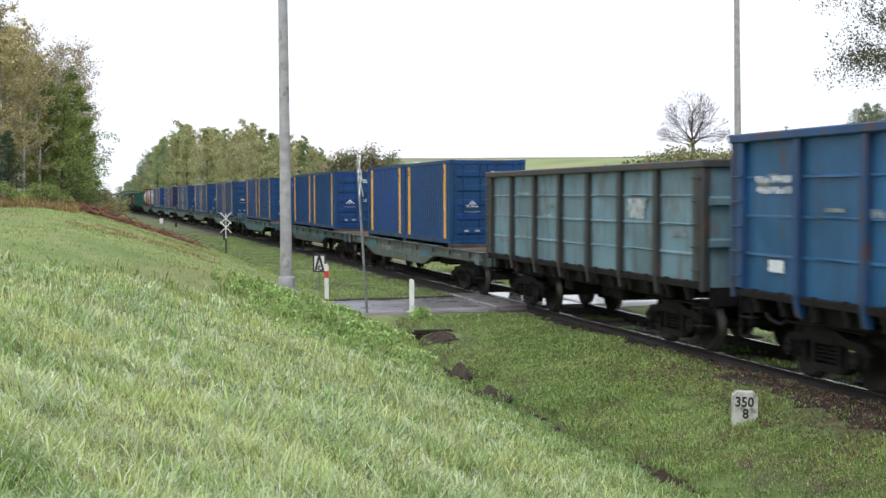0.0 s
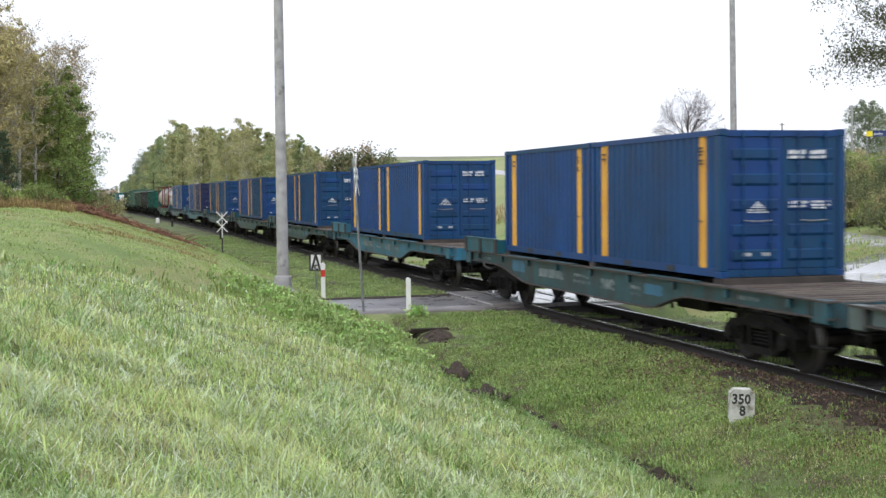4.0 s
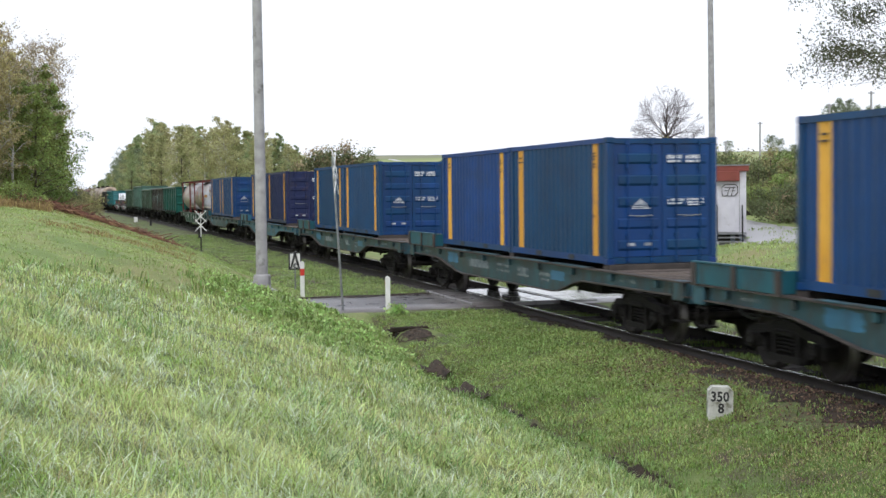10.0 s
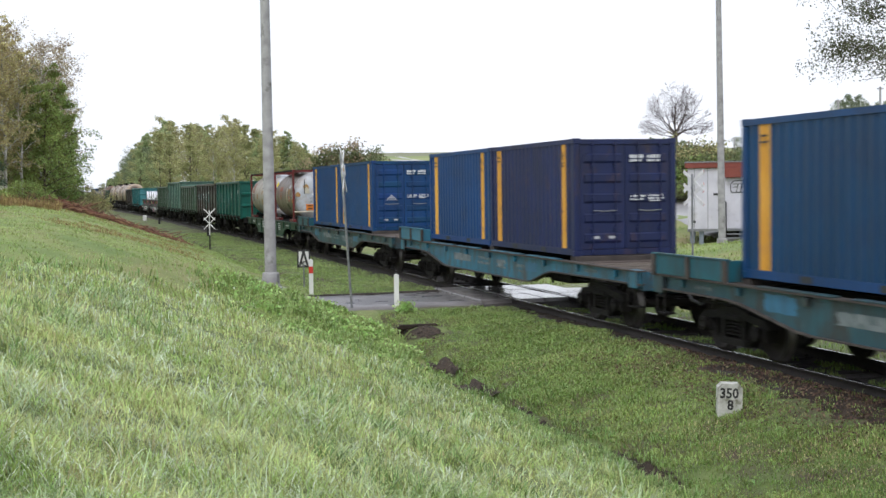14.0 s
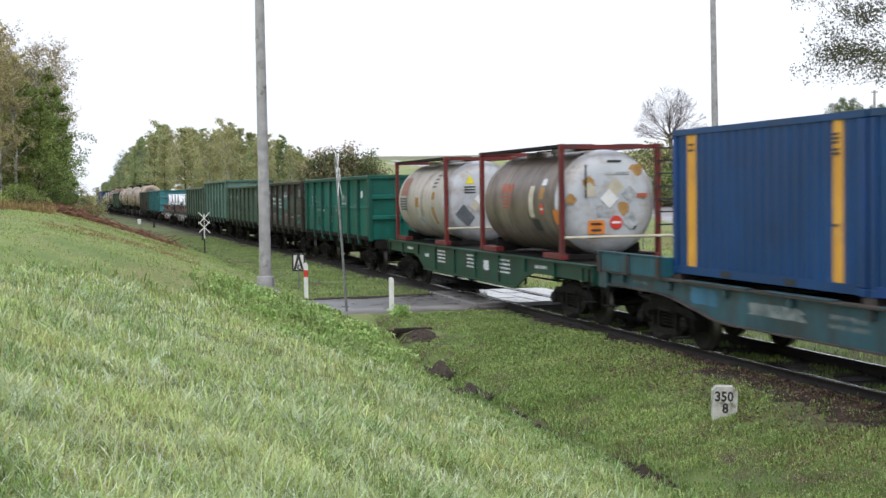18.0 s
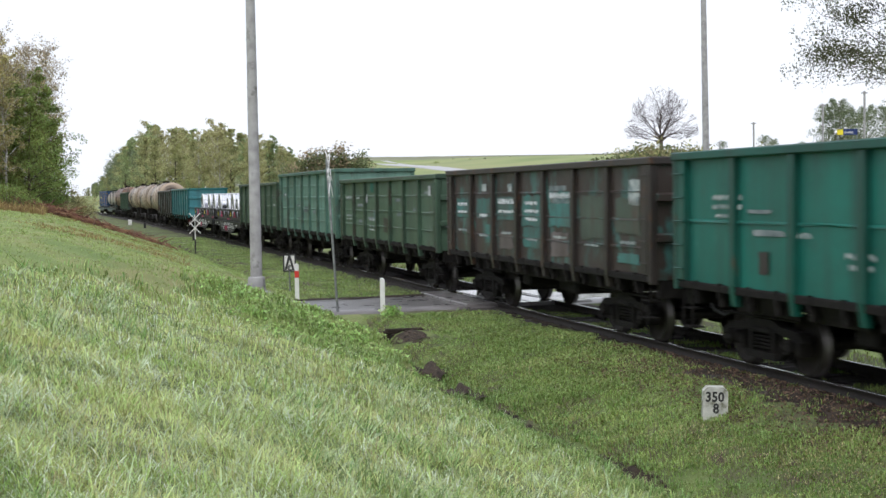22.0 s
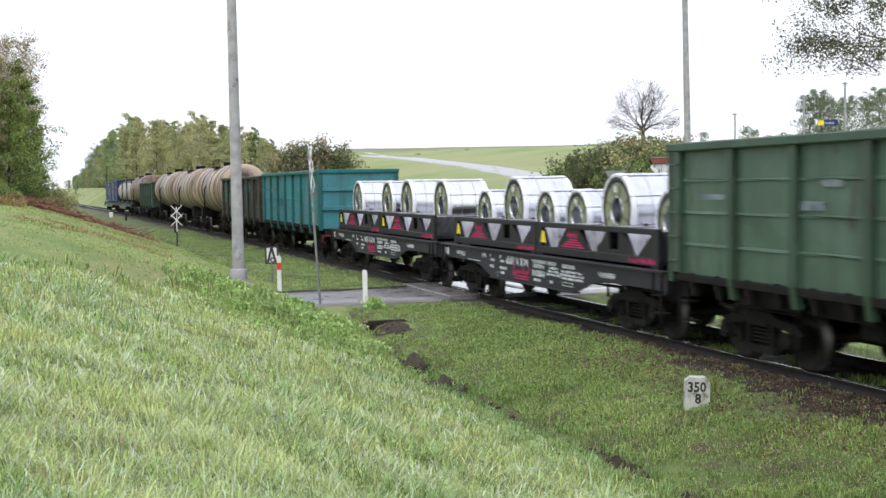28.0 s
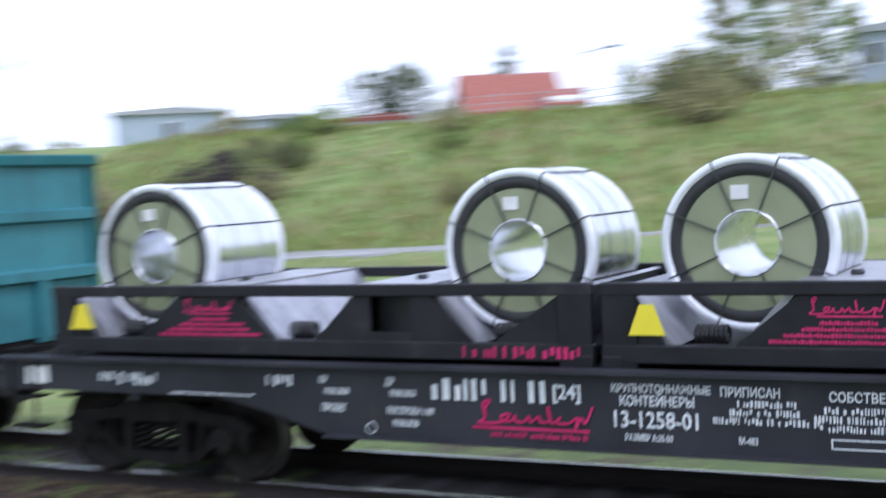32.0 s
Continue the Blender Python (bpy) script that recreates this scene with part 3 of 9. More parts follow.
def sideframe_mesh():
    """Cast side frame: arched top beam, columns, slanting ties and axle boxes, open at the springs."""
    s = Shape()
    s.prism([(-1.24, 0.56), (-1.05, 0.70), (-0.55, 0.74), (-0.3, 0.83), (0.3, 0.83), (0.55, 0.74), (1.05, 0.70), (1.24, 0.56), (1.05, 0.56), (0.55, 0.62), (0.3, 0.66), (-0.3, 0.66), (-0.55, 0.62), (-1.05, 0.56)], -0.09, 0.09, 'x')
    s.prism([(-0.46, 0.20), (0.46, 0.20), (0.46, 0.31), (-0.46, 0.31)], -0.11, 0.09, 'x')
    for e in (-1, 1):
        s.prism([(e * 0.40, 0.24), (e * 0.52, 0.22), (e * 0.86, 0.50), (e * 0.80, 0.58)], -0.08, 0.08, 'x')
        s.prism([(e * 0.30, 0.30), (e * 0.40, 0.30), (e * 0.40, 0.68), (e * 0.30, 0.68)], -0.10, 0.08, 'x')
        y = e * 0.925
        s.box(-0.13, 0.12, y - 0.16, y + 0.16, 0.36, 0.58, c=0.03)
        s.cyl((0, y, 0.475), 0.125, -0.21, -0.13, 'x', 14)
        for a in range(4):
            s.cyl((0, y + 0.08 * math.cos(a * 1.57 + 0.78), 0.475 + 0.08 * math.sin(a * 1.57 + 0.78)), 0.017, -0.235, -0.2, 'x', 6)
        s.box(-0.12, 0.1, y + e * 0.17, y + e * 0.24, 0.34, 0.56) if e > 0 else s.box(-0.12, 0.1, y - 0.24, y - 0.17, 0.34, 0.56)
        s.rod((-0.12, e * 0.55, 0.30), (-0.05, e * 0.62, 0.72), 0.025, 5)
    s.box(-0.13, 0.1, -0.29, 0.29, 0.60, 0.70, c=0.03)
    s.rod((-0.13, -1.2, 0.88), (-0.13, 1.2, 0.86), 0.022, 5)
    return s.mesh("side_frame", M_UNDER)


def spring_mesh():
    v, f = [], []
    turns, n, r, k = 4, 32, 0.085, 4
    for i in range(n + 1):
        a = 2 * math.pi * turns * i / n
        c = Vector((r * math.cos(a), r * math.sin(a), 0.24 * i / n))
        d = Vector((math.cos(a), math.sin(a), 0))
        for j in range(k):
            b = 2 * math.pi * j / k
            v.append(c + d * 0.02 * math.cos(b) + Vector((0, 0, 0.02 * math.sin(b))))
        if i:
            for j in range(k):
                f.append(((i - 1) * k + j, (i - 1) * k + (j + 1) % k, i * k + (j + 1) % k, i * k + j))
    return raw_mesh("spring", v, f, M_UNDER)


ME_WHEEL, ME_SIDEFRAME, ME_SPRING = wheel_mesh(), sideframe_mesh(), spring_mesh()
ME_AXLE = Shape().cyl((0, 0, 0), 0.085, -1.06, 1.06, 'x', 12).mesh("axle", M_WHEEL, True)
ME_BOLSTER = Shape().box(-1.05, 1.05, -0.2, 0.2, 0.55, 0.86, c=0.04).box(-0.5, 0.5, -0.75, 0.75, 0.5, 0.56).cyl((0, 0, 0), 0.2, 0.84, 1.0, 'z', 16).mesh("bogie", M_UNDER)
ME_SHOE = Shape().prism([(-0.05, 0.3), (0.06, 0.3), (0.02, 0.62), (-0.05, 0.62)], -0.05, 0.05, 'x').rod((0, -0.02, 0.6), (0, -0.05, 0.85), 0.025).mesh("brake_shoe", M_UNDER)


def bogies(car, at):
    for y in (-at, at):
        b = part("bogie", ME_BOLSTER, None, car, "oily black cast two-axle bogie", at=(0, y, 0))
        for k in (-1, 1):
            part("side_frame", ME_SIDEFRAME, None, b, at=pose(k * 1.02, 0, 0, 0, 0, 0 if k < 0 else 180))
            for d in (-0.17, 0.0, 0.17):
                part("spring", ME_SPRING, None, b, at=(k * 1.03, d, 0.34))
            for e in (-1, 1):
                part("brake_shoe", ME_SHOE, None, b, at=pose(k * 0.8, e * 0.40, 0, 0, 0, 0 if e > 0 else 180))
        for e in (-0.925, 0.925):
            part("axle", ME_AXLE, None, b, at=(0, e, 0.475))
            for k in (-1, 1):
                part("wheel", ME_WHEEL, None, b, "dark steel wheel", at=pose(k * 0.797, e, 0.475, 0, 0, 0 if k > 0 else 180))


ME_COUPLER = (Shape().box(-0.09, 0.09, -0.5, 0.1, 0.93, 1.17, c=0.03).prism([(-0.2, 0.06), (0.16, 0.06), (0.2, 0.3), (0.07, 0.38), (0.03, 0.22), (-0.1, 0.24), (-0.16, 0.4), (-0.24, 0.34)], 0.9, 1.2, 'z')
              .mesh("coupler", M_UNDER))
ME_HOSE = Shape().rod((0.45, 0.05, 0.95), (0.42, 0.25, 0.7), 0.03).rod((0.42, 0.25, 0.7), (0.3, 0.42, 0.62), 0.03).rod((0.3, 0.42, 0.62), (0.2, 0.5, 0.7), 0.03).mesh("brake_hose", M_BLACK)


def couplers(car, half):
    for k in (-1, 1):
        turn = pose(0, k * half, 0, 0, 0, 0 if k > 0 else 180)
        part("coupler", ME_COUPLER, None, car, at=turn)
        part("brake_hose", ME_HOSE, None, car, at=turn)


ME_TANK = Shape().lathe([(-0.5, 0.0), (-0.48, 0.14), (-0.4, 0.19), (0.4, 0.19), (0.48, 0.14), (0.5, 0)], (0, 0, 0), 'y', 14).mesh("air_reservoir", M_UNDER, True)
ME_BRAKECYL = Shape().cyl((0, 0, 0), 0.16, -0.3, 0.2, 'y', 14).rod((0, 0.2, 0), (0, 1.1, 0.02), 0.03).box(-0.12, 0.12, -0.1, 0.1, 0.1, 0.28).mesh("brake_cylinder", M_UNDER)


def brake_gear(car, z=0.82):
    part("air_reservoir", ME_TANK, None, car, at=(0.55, 1.3, z))
    part("brake_cylinder", ME_BRAKECYL, None, car, at=(-0.45, -0.6, z))
    part("brake_rod", Shape().rod((-0.2, -4.2, z - 0.06), (-0.2, 4.2, z - 0.06), 0.025).rod((-0.2, -1.6, z - 0.3), (-0.2, -1.6, z + 0.2), 0.03), M_UNDER, car)


def steps_and_rails(car, half, x, mat, z0=0.55, z1=1.25):
    for k in (-1, 1):
        for e in (-1, 1):
            s = Shape()
            y = k * (half - 0.35)
            for d in (-0.17, 0.17):
                s.rod((e * x, y + d, z0), (e * (x - 0.03), y + d, z1), 0.018)
            for z in (z0, z0 + 0.32):
                s.box(min(e * x, e * (x - 0.22)), max(e * x, e * (x - 0.22)), y - 0.19, y + 0.19, z - 0.012, z + 0.012)
            part("footstep", s, M_UNDER, car)


def bars(parent, mat, rows, x, off=0.004):
    """Lettering that cannot be read: small narrow bars on a side wall; rows of (y, z, length, height, words)."""
    sgn = -1 if x < 0 else 1
    for (y, z, ln, hh, words) in rows:
        s = Shape()
        rnd = random.Random(int(abs(y * 977 + z * 331)) + words)
        p, end = y - ln / 2, y + ln / 2
        gaps = sorted(rnd.uniform(p, end) for _ in range(max(0, words // 3)))
        while p < end - hh * 0.2:
            w = hh * rnd.uniform(0.16, 0.42)
            lo, hi = rnd.choice(((-0.5, 0.5), (-0.5, 0.5), (-0.5, 0.2), (-0.2, 0.5)))
            s.box(min(x, x + sgn * off), max(x, x + sgn * off), p, min(p + w, end), z + lo * hh, z + hi * hh)
            p += w + hh * rnd.uniform(0.14, 0.3)
            if gaps and p > gaps[0]:
                gaps.pop(0)
                p += hh * 0.5
        tagged(part("marking", s, mat, parent), kind="stuff")


def plates(parent, mat, rows, x, name="painted_patch"):
    """Uneven painted-over patches on a side wall; rows of (y, z, width, height)."""
    for y, z, w, hh in rows:
        rnd = random.Random(int(abs(y * 733 + z * 91)))
        out = []
        for k in range(28):
            a = 2 * math.pi * (k + 0.5) / 28
            c, d = math.cos(a), math.sin(a)
            q = rnd.uniform(0.84, 1.04) / max(abs(c), abs(d))
            out.append((y + c * q * w / 2, z + d * q * hh / 2))
        part(name, Shape().prism(out, x - 0.003, x, 'x'), mat, parent)


def gondola(label, paint_m, frame_m, top=3.48, length=13.0, bays=7, ridged=3, patches=(), rng=1, spots=()):
    """Open-topped high-sided wagon."""
    rnd = random.Random(rng)
    car = thing("gondola_wagon", label, "freight wagon", "wagons of the passing train")
    hl, floor, hw = length / 2, 1.30, 1.47
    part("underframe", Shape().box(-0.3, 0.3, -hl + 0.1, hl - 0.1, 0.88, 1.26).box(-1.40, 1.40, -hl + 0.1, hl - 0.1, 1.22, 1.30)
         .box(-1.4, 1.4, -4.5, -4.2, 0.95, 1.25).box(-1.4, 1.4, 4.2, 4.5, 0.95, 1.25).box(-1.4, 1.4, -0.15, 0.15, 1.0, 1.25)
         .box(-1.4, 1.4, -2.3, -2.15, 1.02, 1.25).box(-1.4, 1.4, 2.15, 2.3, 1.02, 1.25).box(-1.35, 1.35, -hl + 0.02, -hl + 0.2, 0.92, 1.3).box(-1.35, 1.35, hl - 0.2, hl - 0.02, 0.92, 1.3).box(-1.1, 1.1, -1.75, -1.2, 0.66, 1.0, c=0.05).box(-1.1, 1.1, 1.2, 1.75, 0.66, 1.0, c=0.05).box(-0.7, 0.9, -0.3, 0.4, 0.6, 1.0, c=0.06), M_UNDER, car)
    bay = (length - 0.5) / bays
    for k in (-1, 1):
        for i in range(bays):
            y0 = -hl + 0.25 + i * bay + 0.06
            y1 = y0 + bay - 0.12
            zz = [floor - 0.02]
            hgt = top - 0.10 - floor
            for r in range(ridged):
                zc = floor + hgt * (r + 1) / (ridged + 1)
                zz += [zc - 0.022, zc - 0.016, zc + 0.008, zc + 0.028]
            zz.append(top - 0.10)
            ins = [0.0] + [0.0, 0.03, 0.026, 0.0] * ridged + [0.0]
            dent = [rnd.uniform(-0.03, 0.012) for _ in zz]
            v, f = [], []
            for j, z in enumerate(zz):
                for yy, dd in ((y0, 0), ((y0 + y1) / 2, dent[j]), (y1, 0)):
                    v.append((k * (hw + ins[j] + dd), yy, z))
            for j in range(len(zz) - 1):
                for c in (0, 1):
                    f.append((j * 3 + c, j * 3 + c + 1, j * 3 + c + 4, j * 3 + c + 3))
            o = len(v)
            v += [(p[0] - k * 0.03, p[1], p[2]) for p in v[:o]]
            f += [tuple(o + q for q in reversed(g)) for g in f[:]]
            part("side_panel", Shape().quadmesh(v, f), paint_m, car)
            if 0 < i < bays - 1:
                part("hatch_flap", Shape().prism([(1.28, floor - 0.06), (1.46, floor - 0.06), (1.30, 0.93), (1.24, 0.93)] if k > 0 else [(-1.28, floor - 0.06), (-1.46, floor - 0.06), (-1.30, 0.93), (-1.24, 0.93)], y0 + 0.12, y1 - 0.12, 'y'), M_UNDER, car)
        for i in range(bays + 1):
            y = -hl + 0.25 + i * bay
            low = 1.02 if 0 < i < bays else floor - 0.08
            pts = [(hw + 0.0, floor), (hw + 0.11, floor + 0.06), (hw + 0.095, top - 0.08), (hw, top - 0.06)]
            s = Shape()
            w = 0.085 if 0 < i < bays else 0.12
            s.prism([(k * a, z) for a, z in pts], y - w, y + w, 'y')
            if low < floor - 0.1:
                s.prism([(k * a, z) for a, z in [(hw - 0.05, low), (hw + 0.06, low), (hw + 0.11, floor + 0.06), (hw - 0.05, floor + 0.06)]], y - 0.07, y + 0.07, 'y')
            part("side_post", s, frame_m, car)
        part("top_rail", Shape().box(k * 1.53 - 0.075, k * 1.53 + 0.075, -hl, hl, top - 0.14, top, c=0.02), frame_m, car)
        part("bottom_sill", Shape().box(k * 1.49 - 0.06, k * 1.49 + 0.06, -hl, hl, floor - 0.09, floor + 0.035, c=0.015), M_UNDER, car)
    for e in (-1, 1):
        s = Shape().box(-1.46, 1.46, min(e * hl, e * (hl - 0.05)), max(e * hl, e * (hl - 0.05)), floor - 0.05, top - 0.05)
        part("end_wall", s, paint_m, car)
        for z in (floor + 0.72, floor + 1.45):
            part("end_rib", Shape().prism([(e * (hl - 0.01), z - 0.10), (e * (hl + 0.10), z - 0.06), (e * (hl + 0.10), z + 0.05), (e * (hl - 0.01), z + 0.09)], -1.46, 1.46, 'x'), paint_m, car)
        for xx in (-0.5, 0.5):
            part("end_stake", Shape().box(xx - 0.07, xx + 0.07, min(e * hl, e * (hl + 0.1)), max(e * hl, e * (hl + 0.1)), floor - 0.1, floor + 0.66), paint_m, car)
        part("end_rail", Shape().box(-1.6, 1.6, min(e * (hl - 0.06), e * (hl + 0.09)), max(e * (hl - 0.06), e * (hl + 0.09)), top - 0.14, top + 0.005, c=0.02), frame_m, car)
        for k in (-1, 1):
            part("corner_post", Shape().box(k * 1.50 - 0.08, k * 1.50 + 0.08, min(e * (hl - 0.1), e * (hl + 0.04)), max(e * (hl - 0.1), e * (hl + 0.04)), floor - 0.12, top - 0.02, c=0.02), frame_m, car)
            if k < 0 or e < 0:
                for q in range(5):
                    z = floor + 0.25 + q * 0.4
                    part("ladder_rung", Shape().rod((k * 1.61, e * (hl - 0.36), z), (k * 1.61, e * (hl - 0.02), z), 0.014, 5).rod((k * 1.50, e * (hl - 0.35), z), (k * 1.615, e * (hl - 0.35), z), 0.013, 5), frame_m, car)
    for i in range(bays):
        y = -hl + 0.25 + (i + 0.5) * bay
        for q in range(rnd.choice((0, 1, 1, 2))):
            plates(car, M_SMEAR, [(y + rnd.uniform(-0.25, 0.25), rnd.uniform(floor + 0.35, top - 0.5), rnd.uniform(0.35, bay * 0.6), rnd.uniform(0.05, 0.14))], -(hw + 0.008), "rubbed_smear")
        for e in (-0.42, 0.42):
            part("hatch_latch", Shape().box(-1.52, -1.40, y + e - 0.05, y + e + 0.05, 0.98, 1.24, c=0.01).box(-1.56, -1.50, y + e - 0.03, y + e + 0.03, 1.12, 1.36), M_UNDER, car)
    for (y, z, ln, hh, cnt, m) in patches:
        bars(car, m, [(y, z, ln, hh, cnt)], -(hw + 0.021))
    for m, rows in spots:
        plates(car, m, rows, -(hw + 0.016), "painted_patch")
    bogies(car, hl - 2.15)
    couplers(car, hl + 0.02)
    brake_gear(car)
    steps_and_rails(car, hl, 1.5, frame_m)
    return car


# containers
CW, CL, CH = 1.219, 6.058, 2.591


def corrugated(length, height, pitch=0.278, depth=0.036):
    """Side sheet in the plane x = 0, folds towards -x, from y = 0 to length."""
    ys, xs = [], []
    y = 0.0
    while y < length - 1e-6:
        for a, d in ((0, 0), (0.26, 0), (0.5, depth), (0.76, depth)):
            yy = y + a * pitch
            if yy < length:
                ys.append(yy), xs.append(d)
        y += pitch
    ys.append(length), xs.append(0)
    return ys, xs


def container(label, paint_m, band_m, doors=True, logo=True):
    c = thing("freight_container", label, "shipping container", "blue freight containers on the train")
    hl = CL / 2
    for k in (-1, 1):
        ys, xs = corrugated(CL - 0.24, CH)
        v, f, mi = [], [], []
        for y, d in zip(ys, xs):
            for z in (0.16, CH - 0.11):
                v.append((k * (CW - 0.045 + 0.036 - d), y - hl + 0.12, z))
        for i in range(len(ys) - 1):
            f.append((2 * i, 2 * i + 2, 2 * i + 3, 2 * i + 1))
            ym = (ys[i] + ys[i + 1]) / 2 + 0.12
            mi.append(1 if (0.60 < ym < 0.90 or CL - 0.90 < ym < CL - 0.60) else 0)
        s = Shape()
        s.v, s.f, s.m = v, f, mi
        part("side_wall", s, [paint_m, band_m], c, "blue corrugated wall with two yellow bands")
        part("top_rail", Shape().box(k * (CW - 0.03) - 0.03, k * (CW - 0.03) + 0.03, -hl + 0.16, hl - 0.16, CH - 0.11, CH - 0.01), paint_m, c)
        s = Shape().box(k * (CW - 0.03) - 0.03, k * (CW - 0.03) + 0.03, -hl + 0.16, hl - 0.16, 0.02, 0.16)
        part("bottom_rail", s, paint_m, c)
        for y in (-1.03, 1.03):
            # Black plates on the solid rail for the dark inside the pockets.
            part("fork_pocket", Shape().box(k * (CW + 0.001) - 0.004, k * (CW + 0.001) + 0.004, y - 0.17, y + 0.17, 0.035, 0.14), M_BLACK, c)
        for e in (-1, 1):
            part("corner_post", Shape().box(k * (CW - 0.07) - 0.07, k * (CW - 0.07) + 0.07, e * (hl - 0.08) - 0.08, e * (hl - 0.08) + 0.08, 0.118, CH - 0.118, c=0.015), paint_m, c)
            for z in (0, CH - 0.118):
                part("corner_casting", Shape().box(k * (CW - 0.08) - 0.083, k * (CW - 0.08) + 0.083, e * (hl - 0.088) - 0.091, e * (hl - 0.088) + 0.091, z, z + 0.118, c=0.012), paint_m, c)
        for y, zs in ((-hl + 0.75, (2.28, 2.22, 2.16, 2.06, 2.0, 0.98)), (hl - 0.75, (2.30, 2.2))):
            s = Shape()
            for i, z in enumerate(zs):
                w = (0.09, 0.11, 0.07)[i % 3]
                s.box(k * CW - 0.004, k * CW + 0.003, y - w, y + w, z - 0.018, z + 0.018)
            tagged(part("band_marking", s, P_GRIME, c), kind="stuff")
    ys, xs = corrugated(CL - 0.2, 1)
    v, f = [], []
    for y, d in zip(ys, xs):
        for x in (-CW + 0.05, CW - 0.05):
            v.append((x, y - hl + 0.1, CH - 0.02 - d * 0.5))
    for i in range(len(ys) - 1):
        f.append((2 * i, 2 * i + 1, 2 * i + 3, 2 * i + 2))
    part("roof", Shape().quadmesh(v, f), paint_m, c)
    part("floor", Shape().box(-CW + 0.06, CW - 0.06, -hl + 0.1, hl - 0.1, 0.1, 0.16), M_UNDER, c)
    part("end_wall", Shape().box(-CW + 0.12, CW - 0.12, hl - 0.07, hl - 0.03, 0.1, CH - 0.1), paint_m, c)
    part("end_sill", Shape().box(-CW + 0.14, CW - 0.14, hl - 0.1, hl - 0.01, 0.02, 0.16), paint_m, c)
    part("end_header", Shape().box(-CW + 0.14, CW - 0.14, hl - 0.1, hl - 0.01, CH - 0.12, CH - 0.02), paint_m, c)
    part("door_sill", Shape().box(-CW + 0.14, CW - 0.14, -hl + 0.01, -hl + 0.1, 0.02, 0.15), paint_m, c)
    part("door_header", Shape().box(-CW + 0.14, CW - 0.14, -hl + 0.01, -hl + 0.1, CH - 0.13, CH - 0.02), paint_m, c)
    for k in (-1, 1):
        x0, x1 = (-1.07, -0.008) if k < 0 else (0.008, 1.07)
        d = part("door", Shape().box(x0, x1, -hl + 0.035, -hl + 0.075, 0.16, CH - 0.14), paint_m, c, "blue ribbed container door")
        for z in (0.40, 0.84, 1.28, 1.72, 2.16):
            part("door_rib", Shape().prism([(-hl + 0.036, z - 0.12), (-hl + 0.008, z - 0.07), (-hl + 0.008, z + 0.07), (-hl + 0.036, z + 0.10)], x0 + 0.10, x1 - 0.10, 'x'), paint_m, d)
        for q in (0.28, 0.78):
            x = x0 + (x1 - x0) * q
            s = Shape().cyl((x, -hl - 0.012, 0), 0.017, 0.05, CH - 0.05, 'z', 8)
            for z in (0.10, 0.6, 1.3, 2.0, CH - 0.12):
                s.box(x - 0.04, x + 0.04, -hl - 0.02, -hl + 0.036, z - 0.03, z + 0.03)
            part("lock_rod", s, paint_m, d)
            part("lock_handle", Shape().rod((x, -hl - 0.03, 1.0), (x + 0.38 * (1 if q < 0.5 else -1), -hl - 0.03, 0.98), 0.012), M_STEEL, d)
        rnd = random.Random(5 + k)
        s = Shape()

        def line(x, z, w, hh):
            while w > 0:
                q = hh * rnd.uniform(0.3, 0.75)
                if rnd.random() < 0.9:
                    s.box(x, x + q, -hl + 0.0035, -hl + 0.0075, z - hh / 2, z + hh * rnd.choice((0.5, 0.5, 0.3)))
                x, w = x + q + hh * 0.16, w - q - hh * 0.16
        if k > 0:
            for x, z, w, hh in ((0.10, 2.19, 0.30, 0.075), (0.52, 2.19, 0.40, 0.075), (0.10, 2.10, 0.28, 0.05), (0.52, 2.10, 0.30, 0.05), (0.12, 1.31, 0.34, 0.05), (0.55, 1.32, 0.36, 0.04),
                                (0.12, 1.24, 0.30, 0.04), (0.55, 1.26, 0.36, 0.04), (0.55, 1.21, 0.30, 0.03)):
                line(x, z, w, hh)
        elif logo:
            for q in range(5):
                s.box(x0 + 0.57 - 0.03 * q, x0 + 0.57 + 0.03 * q + 0.02, -hl + 0.0035, -hl + 0.0075, 1.325 - 0.026 * q, 1.339 - 0.026 * q)
            for z, w in ((1.185, 0.36), (1.145, 0.40)):
                line(x0 + 0.38, z, w, 0.022)
        if k < 0:
            for x in (x0 + 0.28, x0 + 0.66):
                part("worn_label", Shape().box(x, x + 0.17, -hl + 0.0035, -hl + 0.0075, 0.38, 0.44), M_GREYLAB, d, "worn pale label")
        if s.v:
            tagged(part("door_marking", s, M_MARK, d), kind="stuff")
    return c


